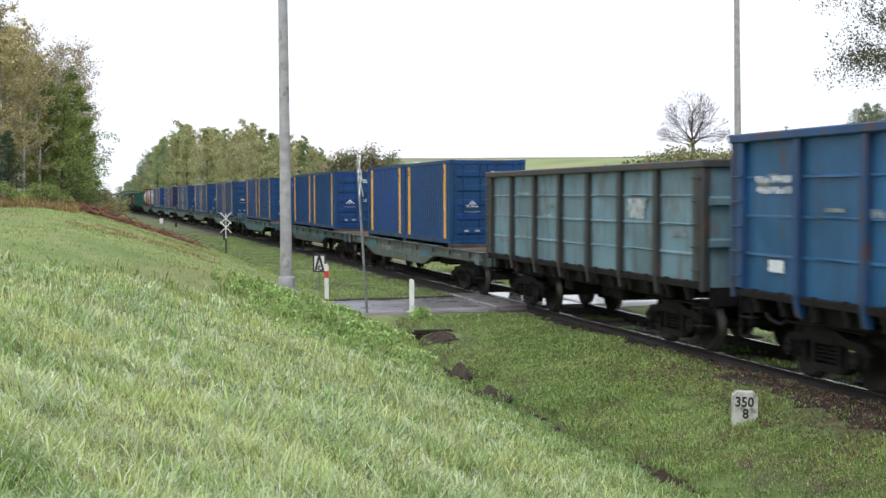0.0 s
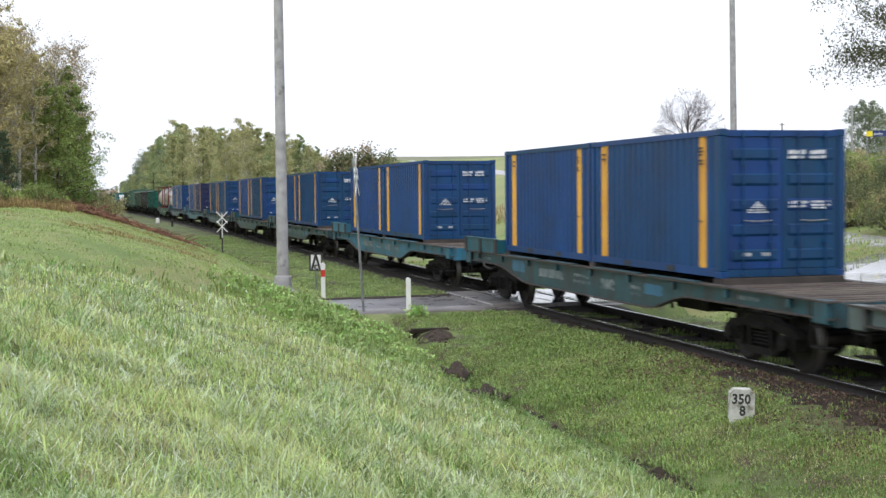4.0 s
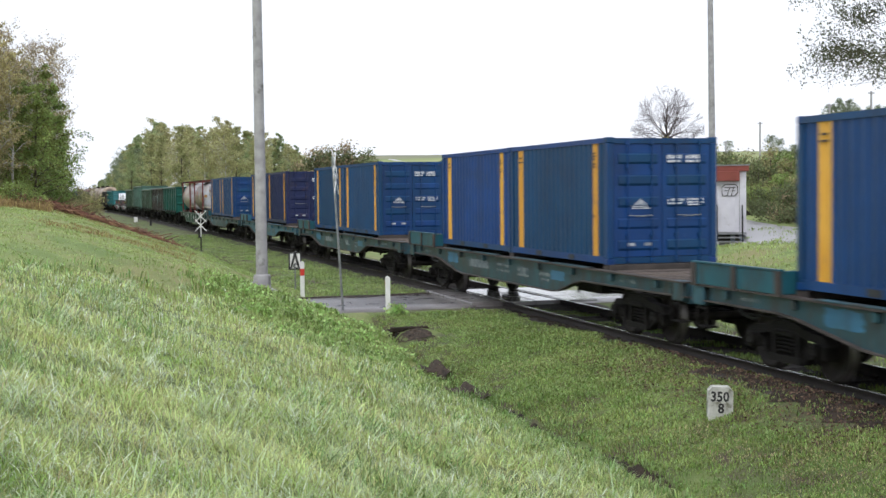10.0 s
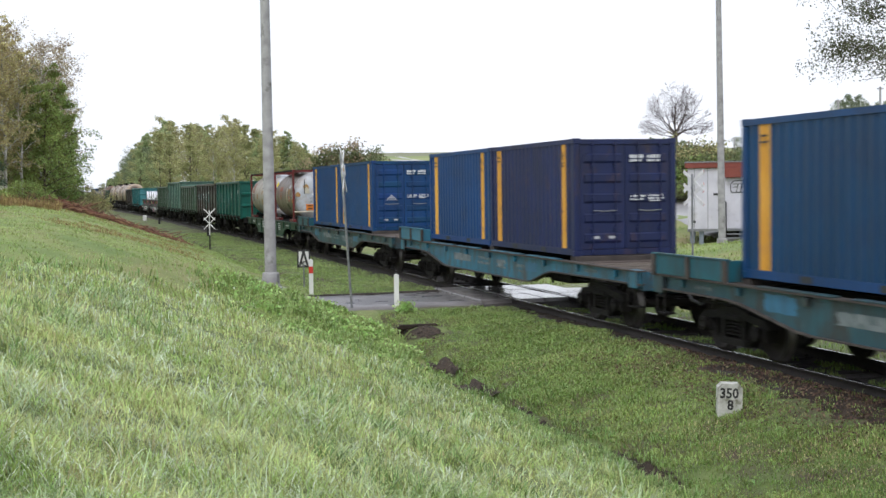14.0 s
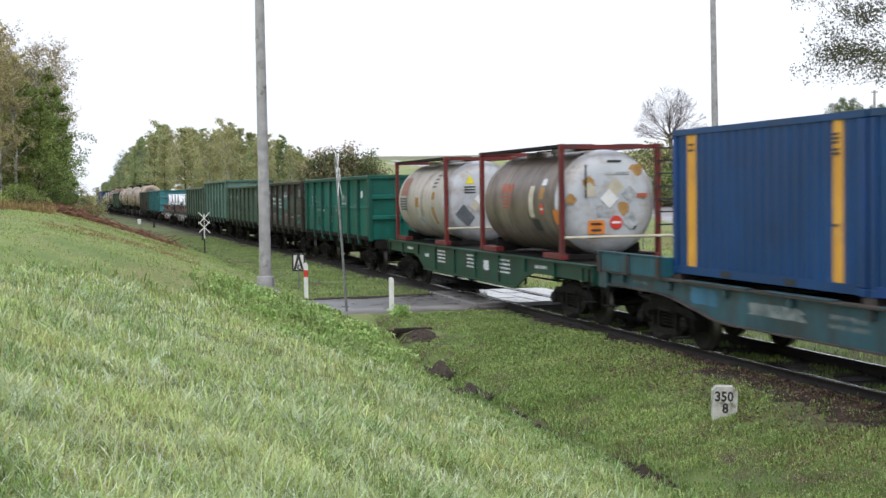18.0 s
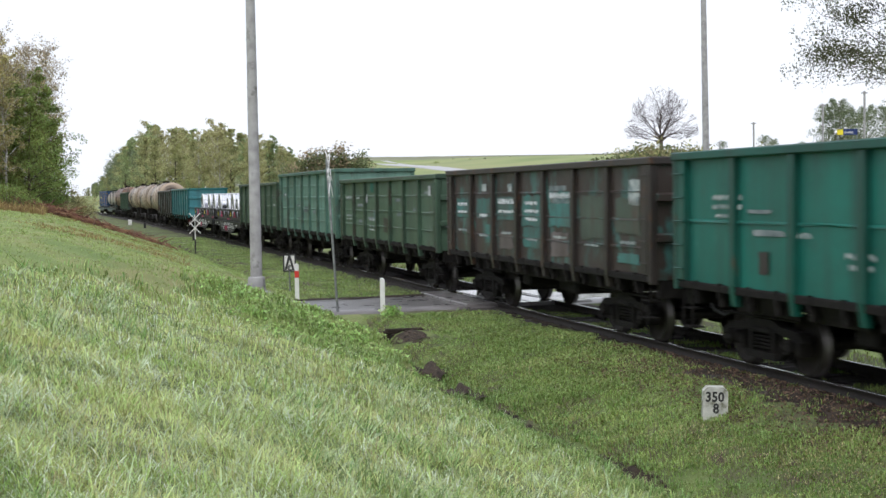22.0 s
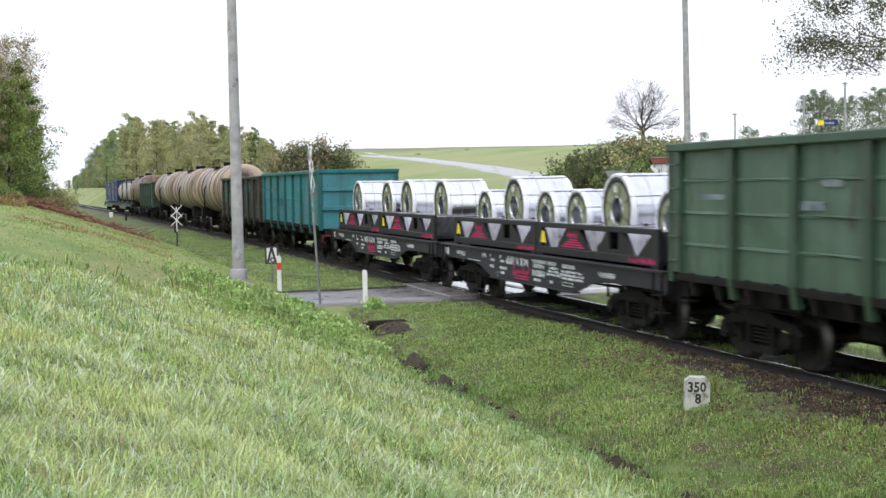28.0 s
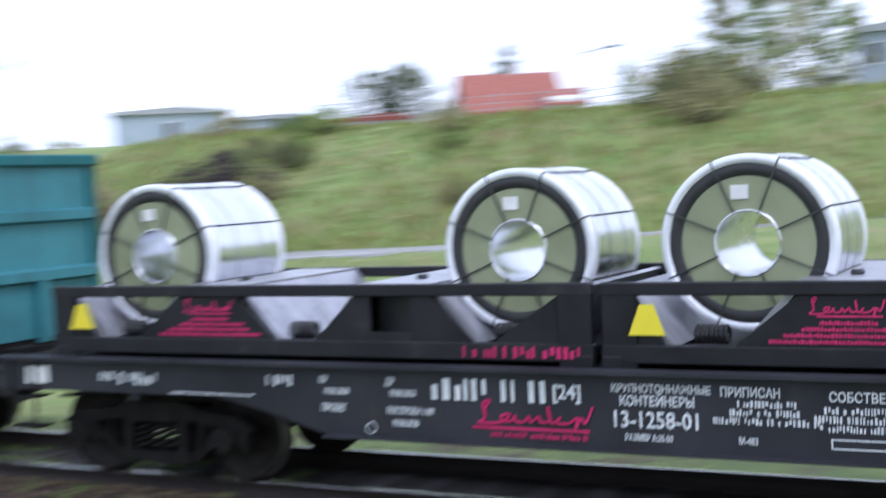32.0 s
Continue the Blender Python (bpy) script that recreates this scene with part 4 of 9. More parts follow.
def container_car(label, paint_m, body=19.1, box_m=None):
    """Long low platform with fish-bellied side sills, planked ends."""
    car = thing("container_flat_wagon", label, "freight wagon", "wagons of the passing train")
    hl, top = body / 2, 1.24
    for k in (-1, 1):
        out = [(-hl, top), (hl, top), (hl, top - 0.24), (6.75, top - 0.25), (6.2, top - 0.29), (5.2, top - 0.45), (4.5, top - 0.56), (4.0, top - 0.59),
               (-3.0, top - 0.59), (-3.4, top - 0.54), (-4.3, top - 0.32), (-4.7, top - 0.26), (-hl, top - 0.24)]
        part("side_sill", Shape().prism(out, k * 1.33 - 0.012, k * 1.33 + 0.012, 'x'), paint_m, car)
        s = Shape()
        low = out[2:]
        for (y0, z0), (y1, z1) in zip(low, low[1:]):
            s.quadmesh([(k * 1.33 + dx, yy, zz + dz) for dx in (-0.085, 0.085) for yy, zz in ((y0, z0), (y1, z1)) for dz in (-0.012, 0.012)],
                       [(0, 1, 3, 2), (4, 6, 7, 5), (0, 4, 5, 1), (2, 3, 7, 6), (1, 5, 7, 3), (0, 2, 6, 4)])
        part("lower_flange", s, P_GRIME, car)
        part("sill_flange", Shape().box(k * 1.33 - 0.1, k * 1.33 + 0.1, -hl, hl, top - 0.001, top + 0.028), P_GRIME, car)
        # worn bright runs along the edge of the deck, broken by the container feet
        for y0, y1 in ((-5.2, -3.1), (-2.6, -0.3), (0.9, 2.9), (3.4, 5.6)):
            part("deck_edge_strip", Shape().box(k * 1.36 - 0.07, k * 1.36 + 0.07, y0, y1, top + 0.03, top + 0.055, c=0.006), paint_m, car, "scuffed paint along the deck edge")
        for i in range(9):
            y = -hl + 1.2 + i * (body - 2.4) / 8
            part("stake_pocket", Shape().box(k * 1.38 - 0.035, k * 1.38 + 0.035, y - 0.06, y + 0.06, top - 0.16, top - 0.02, c=0.01), paint_m, car)
    part("centre_sill", Shape().box(-0.28, 0.28, -hl + 0.1, hl - 0.1, top - 0.40, top - 0.03).prism([(-hl + 3.9, top - 0.3), (-hl + 4.3, top - 0.6), (hl - 4.3, top - 0.6), (hl - 3.9, top - 0.3)], -0.3, 0.3, 'x'), M_UNDER, car)
    part("brake_rigging", Shape().box(-0.9, 0.7, -4.6, -3.3, top - 0.56, top - 0.24, c=0.03), M_UNDER, car)
    for y in (-1.45, 2.15):
        part("cross_bearer", Shape().prism([(-1.25, top - 0.2), (-0.8, top - 0.62), (0.8, top - 0.62), (1.25, top - 0.2)], y - 0.12, y + 0.12, 'y'), M_UNDER, car)
    for y in (-5.9, -2.9, 0.0, 2.9, 5.9):
        part("cross_beam", Shape().box(-1.3, 1.3, y - 0.1, y + 0.1, top - 0.24, top - 0.02), M_UNDER, car)
    for y in (-5.62, 0.33, 6.33):
        part("container_rest", Shape().box(-1.2, 1.2, y - 0.16, y + 0.16, top - 0.02, top + 0.125, c=0.01), P_GRIME, car)
    for e in (-1, 1):
        part("end_beam", Shape().box(-1.3, 1.3, e * (hl - 0.065) - 0.055, e * (hl - 0.065) + 0.055, top - 0.36, top - 0.002), paint_m, car)
        part("buffer_step", Shape().box(-1.42, -1.2, e * (hl - 0.25) - 0.2, e * (hl - 0.25) + 0.2, top - 0.32, top + 0.03, c=0.015), paint_m, car)
        for i in range(14):
            if (i * 5 + (e > 0)) % 7 == 3:
                continue
            y = e * (hl - 0.16 - i * 0.25)
            x = 0.04 * ((i * 3) % 4 - 1.5)
            part("deck_board", Shape().box(-1.22 + x, 1.22 + x, y - 0.1, y + 0.1, top - 0.03, top + 0.015 + 0.012 * ((i * 7) % 3), c=0.008), M_PLANK, car)
    if box_m:
        z0, z1 = top + 0.04, top + 0.40
        fence = part("end_fence", Shape().box(-1.42, 1.42, hl - 3.0, hl - 2.94, z0, z1, c=0.01).box(-1.45, -1.40, hl - 3.0, hl - 0.15, z0, z1, c=0.01)
                     .box(1.40, 1.45, hl - 3.0, hl - 0.15, z0, z1, c=0.01), box_m, car, "low steel fence round the end of the deck")
        for k in (-1, 1):
            part("fence_cap", Shape().box(k * 1.425 - 0.05, k * 1.425 + 0.05, hl - 3.02, hl - 0.13, z1, z1 + 0.025), box_m, fence)
            for y in (hl - 2.97, hl - 1.6, hl - 0.2):
                part("fence_post", Shape().box(k * 1.46 - 0.03, k * 1.46 + 0.03, y - 0.06, y + 0.06, z0 - 0.03, z1), P_GRIME, fence)
    bars(car, M_SMEAR, [(2.6, top - 0.22, 1.5, 0.13, 6), (0.6, top - 0.2, 0.9, 0.08, 4), (0.6, top - 0.33, 1.0, 0.07, 4), (-0.9, top - 0.22, 0.8, 0.1, 3), (-0.9, top - 0.36, 0.8, 0.06, 3), (-2.4, top - 0.25, 0.7, 0.08, 4), (-2.4, top - 0.38, 0.5, 0.06, 4), (7.6, top - 0.12, 0.6, 0.07, 3), (-7.0, top - 0.12, 0.7, 0.07, 3)], -1.342)
    plates(car, M_SMEAR, [(2.6, top - 0.26, 1.7, 0.2), (-0.9, top - 0.28, 0.5, 0.2)], -1.3425)
    plates(car, P_SKY, [(5.0, top - 0.2, 1.0, 0.3), (-3.2, top - 0.24, 0.9, 0.22)], -1.3425, "repainted_patch")
    bogies(car, hl - 2.6)
    couplers(car, hl + 0.02)
    brake_gear(car, 0.78)
    steps_and_rails(car, hl, 1.4, paint_m)
    return car


def tank_container(label, shell_m, frame_m, end_m, worn=True):
    c = thing("tank_container", label, "tank container", "tank containers on the train")
    hl = CL / 2
    r, zc = 1.205, 1.27
    prof = [(-hl + 0.03, 0.0), (-hl + 0.04, 0.45), (-hl + 0.06, 0.8), (-hl + 0.11, 1.0), (-hl + 0.19, 1.11), (-hl + 0.31, r - 0.02), (-hl + 0.42, r)]
    part("tank_shell", Shape().lathe([prof[-1], (hl - 0.42, r)], (0, 0, zc), 'y', 48, cap=False), shell_m, c, "streaked cladding of the barrel", True)
    for p in (prof, [(-a, b) for a, b in reversed(prof)]):
        part("tank_head", Shape().lathe(p, (0, 0, zc), 'y', 48, cap=False), end_m, c, "pale dished tank end with stains", True)
    for y in (-2.3, -0.75, 0.8, 2.3):
        part("cladding_band", Shape().lathe([(y - 0.03, r + 0.001), (y - 0.02, r + 0.006), (y + 0.02, r + 0.006), (y + 0.03, r + 0.001)], (0, 0, zc), 'y', 48, cap=False), shell_m, c, smooth=True)
    for e in (-1, 1):
        y = e * (hl - 0.08)
        for k in (-1, 1):
            part("corner_post", Shape().box(k * (CW - 0.05) - 0.05, k * (CW - 0.05) + 0.05, y - 0.075, y + 0.075, 0.1, CH - 0.1, c=0.01), frame_m, c)
            for z in (0, CH - 0.118):
                part("corner_casting", Shape().box(k * (CW - 0.08) - 0.083, k * (CW - 0.08) + 0.083, y - 0.09, y + 0.09, z, z + 0.118, c=0.012), frame_m, c)
            part("saddle_foot", Shape().box(k * 1.08 - 0.12, k * 1.08 + 0.12, e * (hl - 0.7) - 0.55, e * (hl - 0.7) + 0.55, 0.0, 0.13, c=0.01), frame_m, c)
            part("saddle_web", Shape().prism([(k * 0.45, 0.0), (k * 1.0, 0.0), (k * 0.98, 0.34), (k * 0.5, 0.16)], e * (hl - 0.75) - 0.05, e * (hl - 0.75) + 0.05, 'y'), M_UNDER, c)
        part("bottom_beam", Shape().box(-CW + 0.16, CW - 0.16, y - 0.05, y + 0.05, 0.01, 0.12), M_UNDER, c)
        part("top_cross_beam", Shape().box(-CW + 0.16, CW - 0.16, y - 0.05, y + 0.05, CH - 0.11, CH - 0.02), frame_m, c)
    for k in (-1, 1):
        part("top_beam", Shape().box(k * (CW - 0.05) - 0.035, k * (CW - 0.05) + 0.035, -hl + 0.15, hl - 0.15, CH - 0.08, CH - 0.01), frame_m if k > 0 else M_UNDER, c)
        part("walkway", Shape().box(k * 0.6 - 0.3, k * 0.6 + 0.3, -hl + 0.3, hl - 0.3, CH - 0.035, CH + 0.005), M_UNDER, c, "dark grating walkway")
    part("manhole", Shape().cyl((0, 0, 0), 0.28, zc + r - 0.08, zc + r + 0.09, 'z', 18), M_STEEL, c)
    part("spill_box", Shape().box(-0.5, 0.5, 0.6, 1.3, zc + r - 0.12, zc + r + 0.04, c=0.03), shell_m, c)

    # labels on the barrel and on the front end
    def curved(name, y, z, w, hh, m, lab=""):
        a = math.asin(max(-1, min(1, (z - zc) / r)))
        da = hh / 2 / r
        s = Shape()
        v, f = [], []
        for i in range(5):
            b = a - da + 2 * da * i / 4
            for yy in (y - w / 2, y + w / 2):
                v.append((-(r + 0.008) * math.cos(b), yy, zc + (r + 0.008) * math.sin(b)))
        f = [(2 * i, 2 * i + 1, 2 * i + 3, 2 * i + 2) for i in range(4)]
        part(name, s.quadmesh(v, f), m, c, lab)

    def face(name, x, z, m, outline, lab="", lift=0.012):
        rr = math.hypot(x, z - zc)
        y = -hl + float(np.interp(rr, [0, 0.45, 0.8, 1.0, 1.11], [0.03, 0.04, 0.06, 0.11, 0.19])) - lift
        part(name, Shape().prism([(x + a, z + b) for a, b in outline], y - 0.003, y + 0.003, 'y'), m, c, lab)

    def diamond(q):
        return [(-q, 0), (0, -q), (q, 0), (0, q)]

    def slab(w, hh):
        return [(-w / 2, -hh / 2), (w / 2, -hh / 2), (w / 2, hh / 2), (-w / 2, hh / 2)]

    def disc(q, n=18):
        return [(q * math.cos(2 * math.pi * i / n), q * math.sin(2 * math.pi * i / n)) for i in range(n)]

    def blotch(q, seed):
        rnd = random.Random(seed)
        return [(q * rnd.uniform(0.55, 1.1) * math.cos(2 * math.pi * i / 12), q * rnd.uniform(0.55, 1.1) * math.sin(2 * math.pi * i / 12)) for i in range(12)]
    if worn:
        curved("cream_patch", -1.0, 1.30, 0.32, 0.75, M_CREAM, "pale overpainted patch")
        curved("worn_label", -1.75, 1.75, 0.3, 0.16, M_MARK)
        curved("worn_label", -1.7, 1.50, 0.3, 0.28, M_OCHRE)
        curved("stop_sign", -1.72, 1.13, 0.24, 0.24, M_RED, "red round sign")
        curved("stop_bar", -1.72, 1.13, 0.17, 0.05, M_WHITE)
        curved("hazard_plate", -2.62, 0.95, 0.30, 0.36, M_ORANGE, "orange hazard plate")
        curved("scraped_patch", -1.15, 0.75, 0.5, 0.3, M_BLACK)
        for i in range(3):
            curved("owner_mark", 0.55 + 0.30 * i, 1.62, 0.2, 0.24, M_RUSTRED, "faded red mark")
        for i in range(4):
            curved("owner_line", 0.8, 1.42 - 0.09 * i, 0.75 - 0.06 * i, 0.04, M_RUSTRED)
        face("stain", -0.52, 1.72, M_OCHRE, blotch(0.17, 3))
        face("stain", -0.52, 1.55, M_CREAM, blotch(0.2, 4), lift=0.015)
        face("stain", 0.62, 1.98, M_OCHRE, blotch(0.18, 5))
        face("stain", -0.95, 1.35, M_OCHRE, blotch(0.14, 6), lift=0.03)
        face("stain", 0.3, 1.15, M_OCHRE, blotch(0.2, 8))
        face("worn_placard", 0.12, 1.62, M_CREAM, diamond(0.2))
        face("placard", -0.05, 1.36, M_WHITE, diamond(0.22), "white torn placard", 0.018)
        face("worn_placard", 0.45, 1.45, M_GREYLAB, diamond(0.2))
        face("worn_placard", -0.2, 1.1, M_GREYLAB, slab(0.3, 0.3))
        face("red_flash", 0.76, 1.42, M_RUSTRED, slab(0.24, 0.10), "faded red label", 0.03)
        face("stop_sign", 0.12, 0.82, M_RED, disc(0.155), "red round sign", 0.016)
        face("stop_bar", 0.12, 0.82, M_WHITE, slab(0.22, 0.05), "", 0.022)
        face("hazard_plate", -0.36, 0.72, M_ORANGE, slab(0.40, 0.30), "orange hazard plate", 0.02)
        for dz in (-0.07, 0.07):
            face("hazard_figure", -0.36, 0.72 + dz, M_BLACK, slab(0.26, 0.05), "", 0.026)
        face("worn_placard", 0.48, 0.86, M_GREYLAB, diamond(0.22), "", 0.02)
        face("dark_stain", 0.55, 0.74, M_BLACK, blotch(0.08, 9), "", 0.026)
        face("title_line", 0.15, 1.93, M_GREYLAB, slab(0.6, 0.06))
        face("hook_mark", 0.1, 2.2, M_BLACK, slab(0.34, 0.05), "", 0.02)
        face("vent_pipe", -0.62, 1.75, M_BLACK, slab(0.04, 0.75), "", 0.06)
    else:
        for i in range(4):
            curved("worn_label", -1.55, 2.05 - 0.11 * i, 0.42, 0.05, M_BLACK)
        curved("worn_label", -1.6, 1.45, 0.3, 0.22, M_OCHRE)
        curved("stain_streak", -1.55, 0.85, 0.28, 0.55, M_OCHRE)
        curved("owner_plate", 1.95, 1.75, 0.85, 0.62, M_TERRA, "faded terracotta plate")
        for i in range(5):
            curved("owner_line", 1.95, 1.36 - 0.085 * i, 0.85, 0.055, M_GREYD)
        curved("stain_streak", 0.3, 1.25, 0.4, 0.3, M_OCHRE)
        curved("scraped_patch", 0.0, 0.7, 0.7, 0.2, M_GREYLAB)
        face("worn_placard", -0.45, 1.9, M_YTRI, [(-0.14, -0.1), (0.14, -0.1), (0, 0.16)], "yellow triangle")
        for i in range(3):
            face("title_line", -0.45, 1.70 - 0.08 * i, M_BLACK, slab(0.34, 0.04))
        face("dark_chevron", -0.6, 0.85, M_GREYD, [(-0.3, 0.05), (-0.05, 0.35), (0.3, -0.05), (0.1, -0.3)])
        face("worn_placard", -0.1, 1.35, M_WHITE, diamond(0.22))
        face("placard", -0.3, 1.15, M_CREAM, diamond(0.16), "", 0.02)
    # front rail and ladder
    s = Shape().rod((-CW + 0.05, -hl - 0.12, 0.5), (CW + 0.25, -hl - 0.12, 0.5), 0.035, 8)
    part("guard_rail", s, M_CREAM, c, "pale tubular guard rail")
    for x in (-CW + 0.1, CW - 0.1):
        part("rail_bracket", Shape().rod((x, -hl + 0.05, 0.5), (x, -hl - 0.12, 0.5), 0.02, 5), M_CREAM, c)
    for i in range(7):
        z = 0.75 + i * 0.29
        part("ladder_rung", Shape().box(CW - 0.14, CW + 0.28, -hl - 0.05, -hl - 0.02, z - 0.018, z + 0.018), M_BLACK, c)
    for x in (CW - 0.14, CW + 0.28):
        part("ladder_stile", Shape().rod((x, -hl - 0.035, 0.5), (x, -hl - 0.035, CH - 0.03), 0.014, 5), frame_m, c)
    return c


def deep_car(label, paint_m, body, top, hump, depth=0.86, ribs=0):
    """Short platform with a deep side sill cut away over the bogies."""
    car = thing("platform_wagon", label, "freight wagon", "wagons of the passing train")
    hl = body / 2
    for k in (-1, 1):
        out = [(-hl, top), (hl, top), (hl, top - 0.32), (hl - hump, top - 0.32), (hl - hump - 0.5, top - 0.42), (hl - hump - 1.25, top - depth), (-hl + hump + 1.25, top - depth), (-hl + hump + 0.5, top - 0.42), (-hl + hump, top - 0.32), (-hl, top - 0.32)]
        part("side_sill", Shape().prism(out, k * 1.36 - 0.02, k * 1.36 + 0.02, 'x'), paint_m, car)
        part("sill_flange", Shape().box(k * 1.36 - 0.1, k * 1.36 + 0.1, -hl, hl, top - 0.002, top + 0.03).box(k * 1.36 - 0.08, k * 1.36 + 0.08, -hl + hump + 1.25, hl - hump - 1.25, top - depth - 0.025, top - depth), paint_m, car)
        for i in range(ribs):
            y = -hl + 2.2 + i * (body - 4.4) / max(1, ribs - 1)
            dz = 0.32 if abs(y) > hl - hump - 0.6 else depth - 0.05
            part("sill_rib", Shape().box(k * 1.40 - 0.03, k * 1.40 + 0.03, y - 0.05, y + 0.05, top - dz, top - 0.02), paint_m, car)
    part("centre_sill", Shape().box(-0.28, 0.28, -hl + 0.1, hl - 0.1, top - 0.46, top - 0.05), M_UNDER, car)
    for i in range(9):
        y = -hl + 0.1 + i * (body - 0.3) / 8
        part("cross_beam", Shape().box(-1.34, 1.34, y, y + 0.12, top - 0.4, top - 0.01), paint_m, car)
    part("deck_plate", Shape().box(-1.33, 1.33, -hl + 0.05, hl - 0.05, top - 0.03, top - 0.005), M_UNDER, car)
    bogies(car, hl - 1.85)
    couplers(car, hl + 0.02)
    brake_gear(car, 0.72)
    steps_and_rails(car, hl, 1.42, paint_m)
    return car


def letters(txt, size, m, parent, at, name="lettering", thick=0.003, squash=1.0, bold=0.0):
    cu = bpy.data.curves.new(name, 'FONT')
    cu.body, cu.size, cu.extrude, cu.align_x = txt, size, thick, 'LEFT'
    cu.resolution_u = 2
    cu.offset = size * bold
    tmp = bpy.data.objects.new(name, cu)
    scene.collection.objects.link(tmp)
    dg = bpy.context.evaluated_depsgraph_get()
    me = bpy.data.meshes.new_from_object(tmp.evaluated_get(dg))
    bpy.data.objects.remove(tmp)
    me.materials.clear()
    me.materials.append(m)
    return part(name, me, None, parent, at=at @ Matrix.Diagonal((squash, 1, 1, 1)))


SIDE = Matrix(((0, 0, -1, 0), (-1, 0, 0, 0), (0, 1, 0, 0), (0, 0, 0, 1)))   # writing on a wall that faces -x, read towards -y


def on_side(x, y, z):
    return Matrix.Translation((x, y, z)) @ SIDE


def swash(x, pts, r=0.013):
    """A flowing brush line through (y, z) points on a side wall."""
    s = Shape()
    n = len(pts)
    fine = []
    for i in range(n - 1):
        p0, p1, p2, p3 = pts[max(i - 1, 0)], pts[i], pts[i + 1], pts[min(i + 2, n - 1)]
        for k in range(5):
            t = k / 5
            fine.append(tuple(0.5 * (2 * p1[j] + (p2[j] - p0[j]) * t + (2 * p0[j] - 5 * p1[j] + 4 * p2[j] - p3[j]) * t * t + (3 * p1[j] - p0[j] - 3 * p2[j] + p3[j]) * t ** 3) for j in (0, 1)))
    fine.append(pts[-1])
    for q, w in zip(fine, fine[1:]):
        s.rod((x, q[0], q[1]), (x, w[0], w[1]), r, 4)
    return s


SWASH = [(0.50, 0.60), (0.42, 0.98), (0.50, 0.90), (0.48, 0.30), (0.56, 0.10), (0.30, 0.12), (0.18, 0.45), (0.28, 0.42), (0.26, 0.2), (0.16, 0.2), (0.12, 0.42), (0.10, 0.18), (0.0, 0.2), (-0.04, 0.42), (-0.08, 0.18), (-0.16, 0.42),
         (-0.2, 0.2), (-0.3, 0.3), (-0.28, 0.85), (-0.32, 0.18), (-0.42, 0.42), (-0.38, 0.2), (-0.52, 0.2), (-0.62, 0.45), (-0.60, 0.0), (-0.66, 0.42), (-0.72, 0.25), (-0.80, 0.9)]


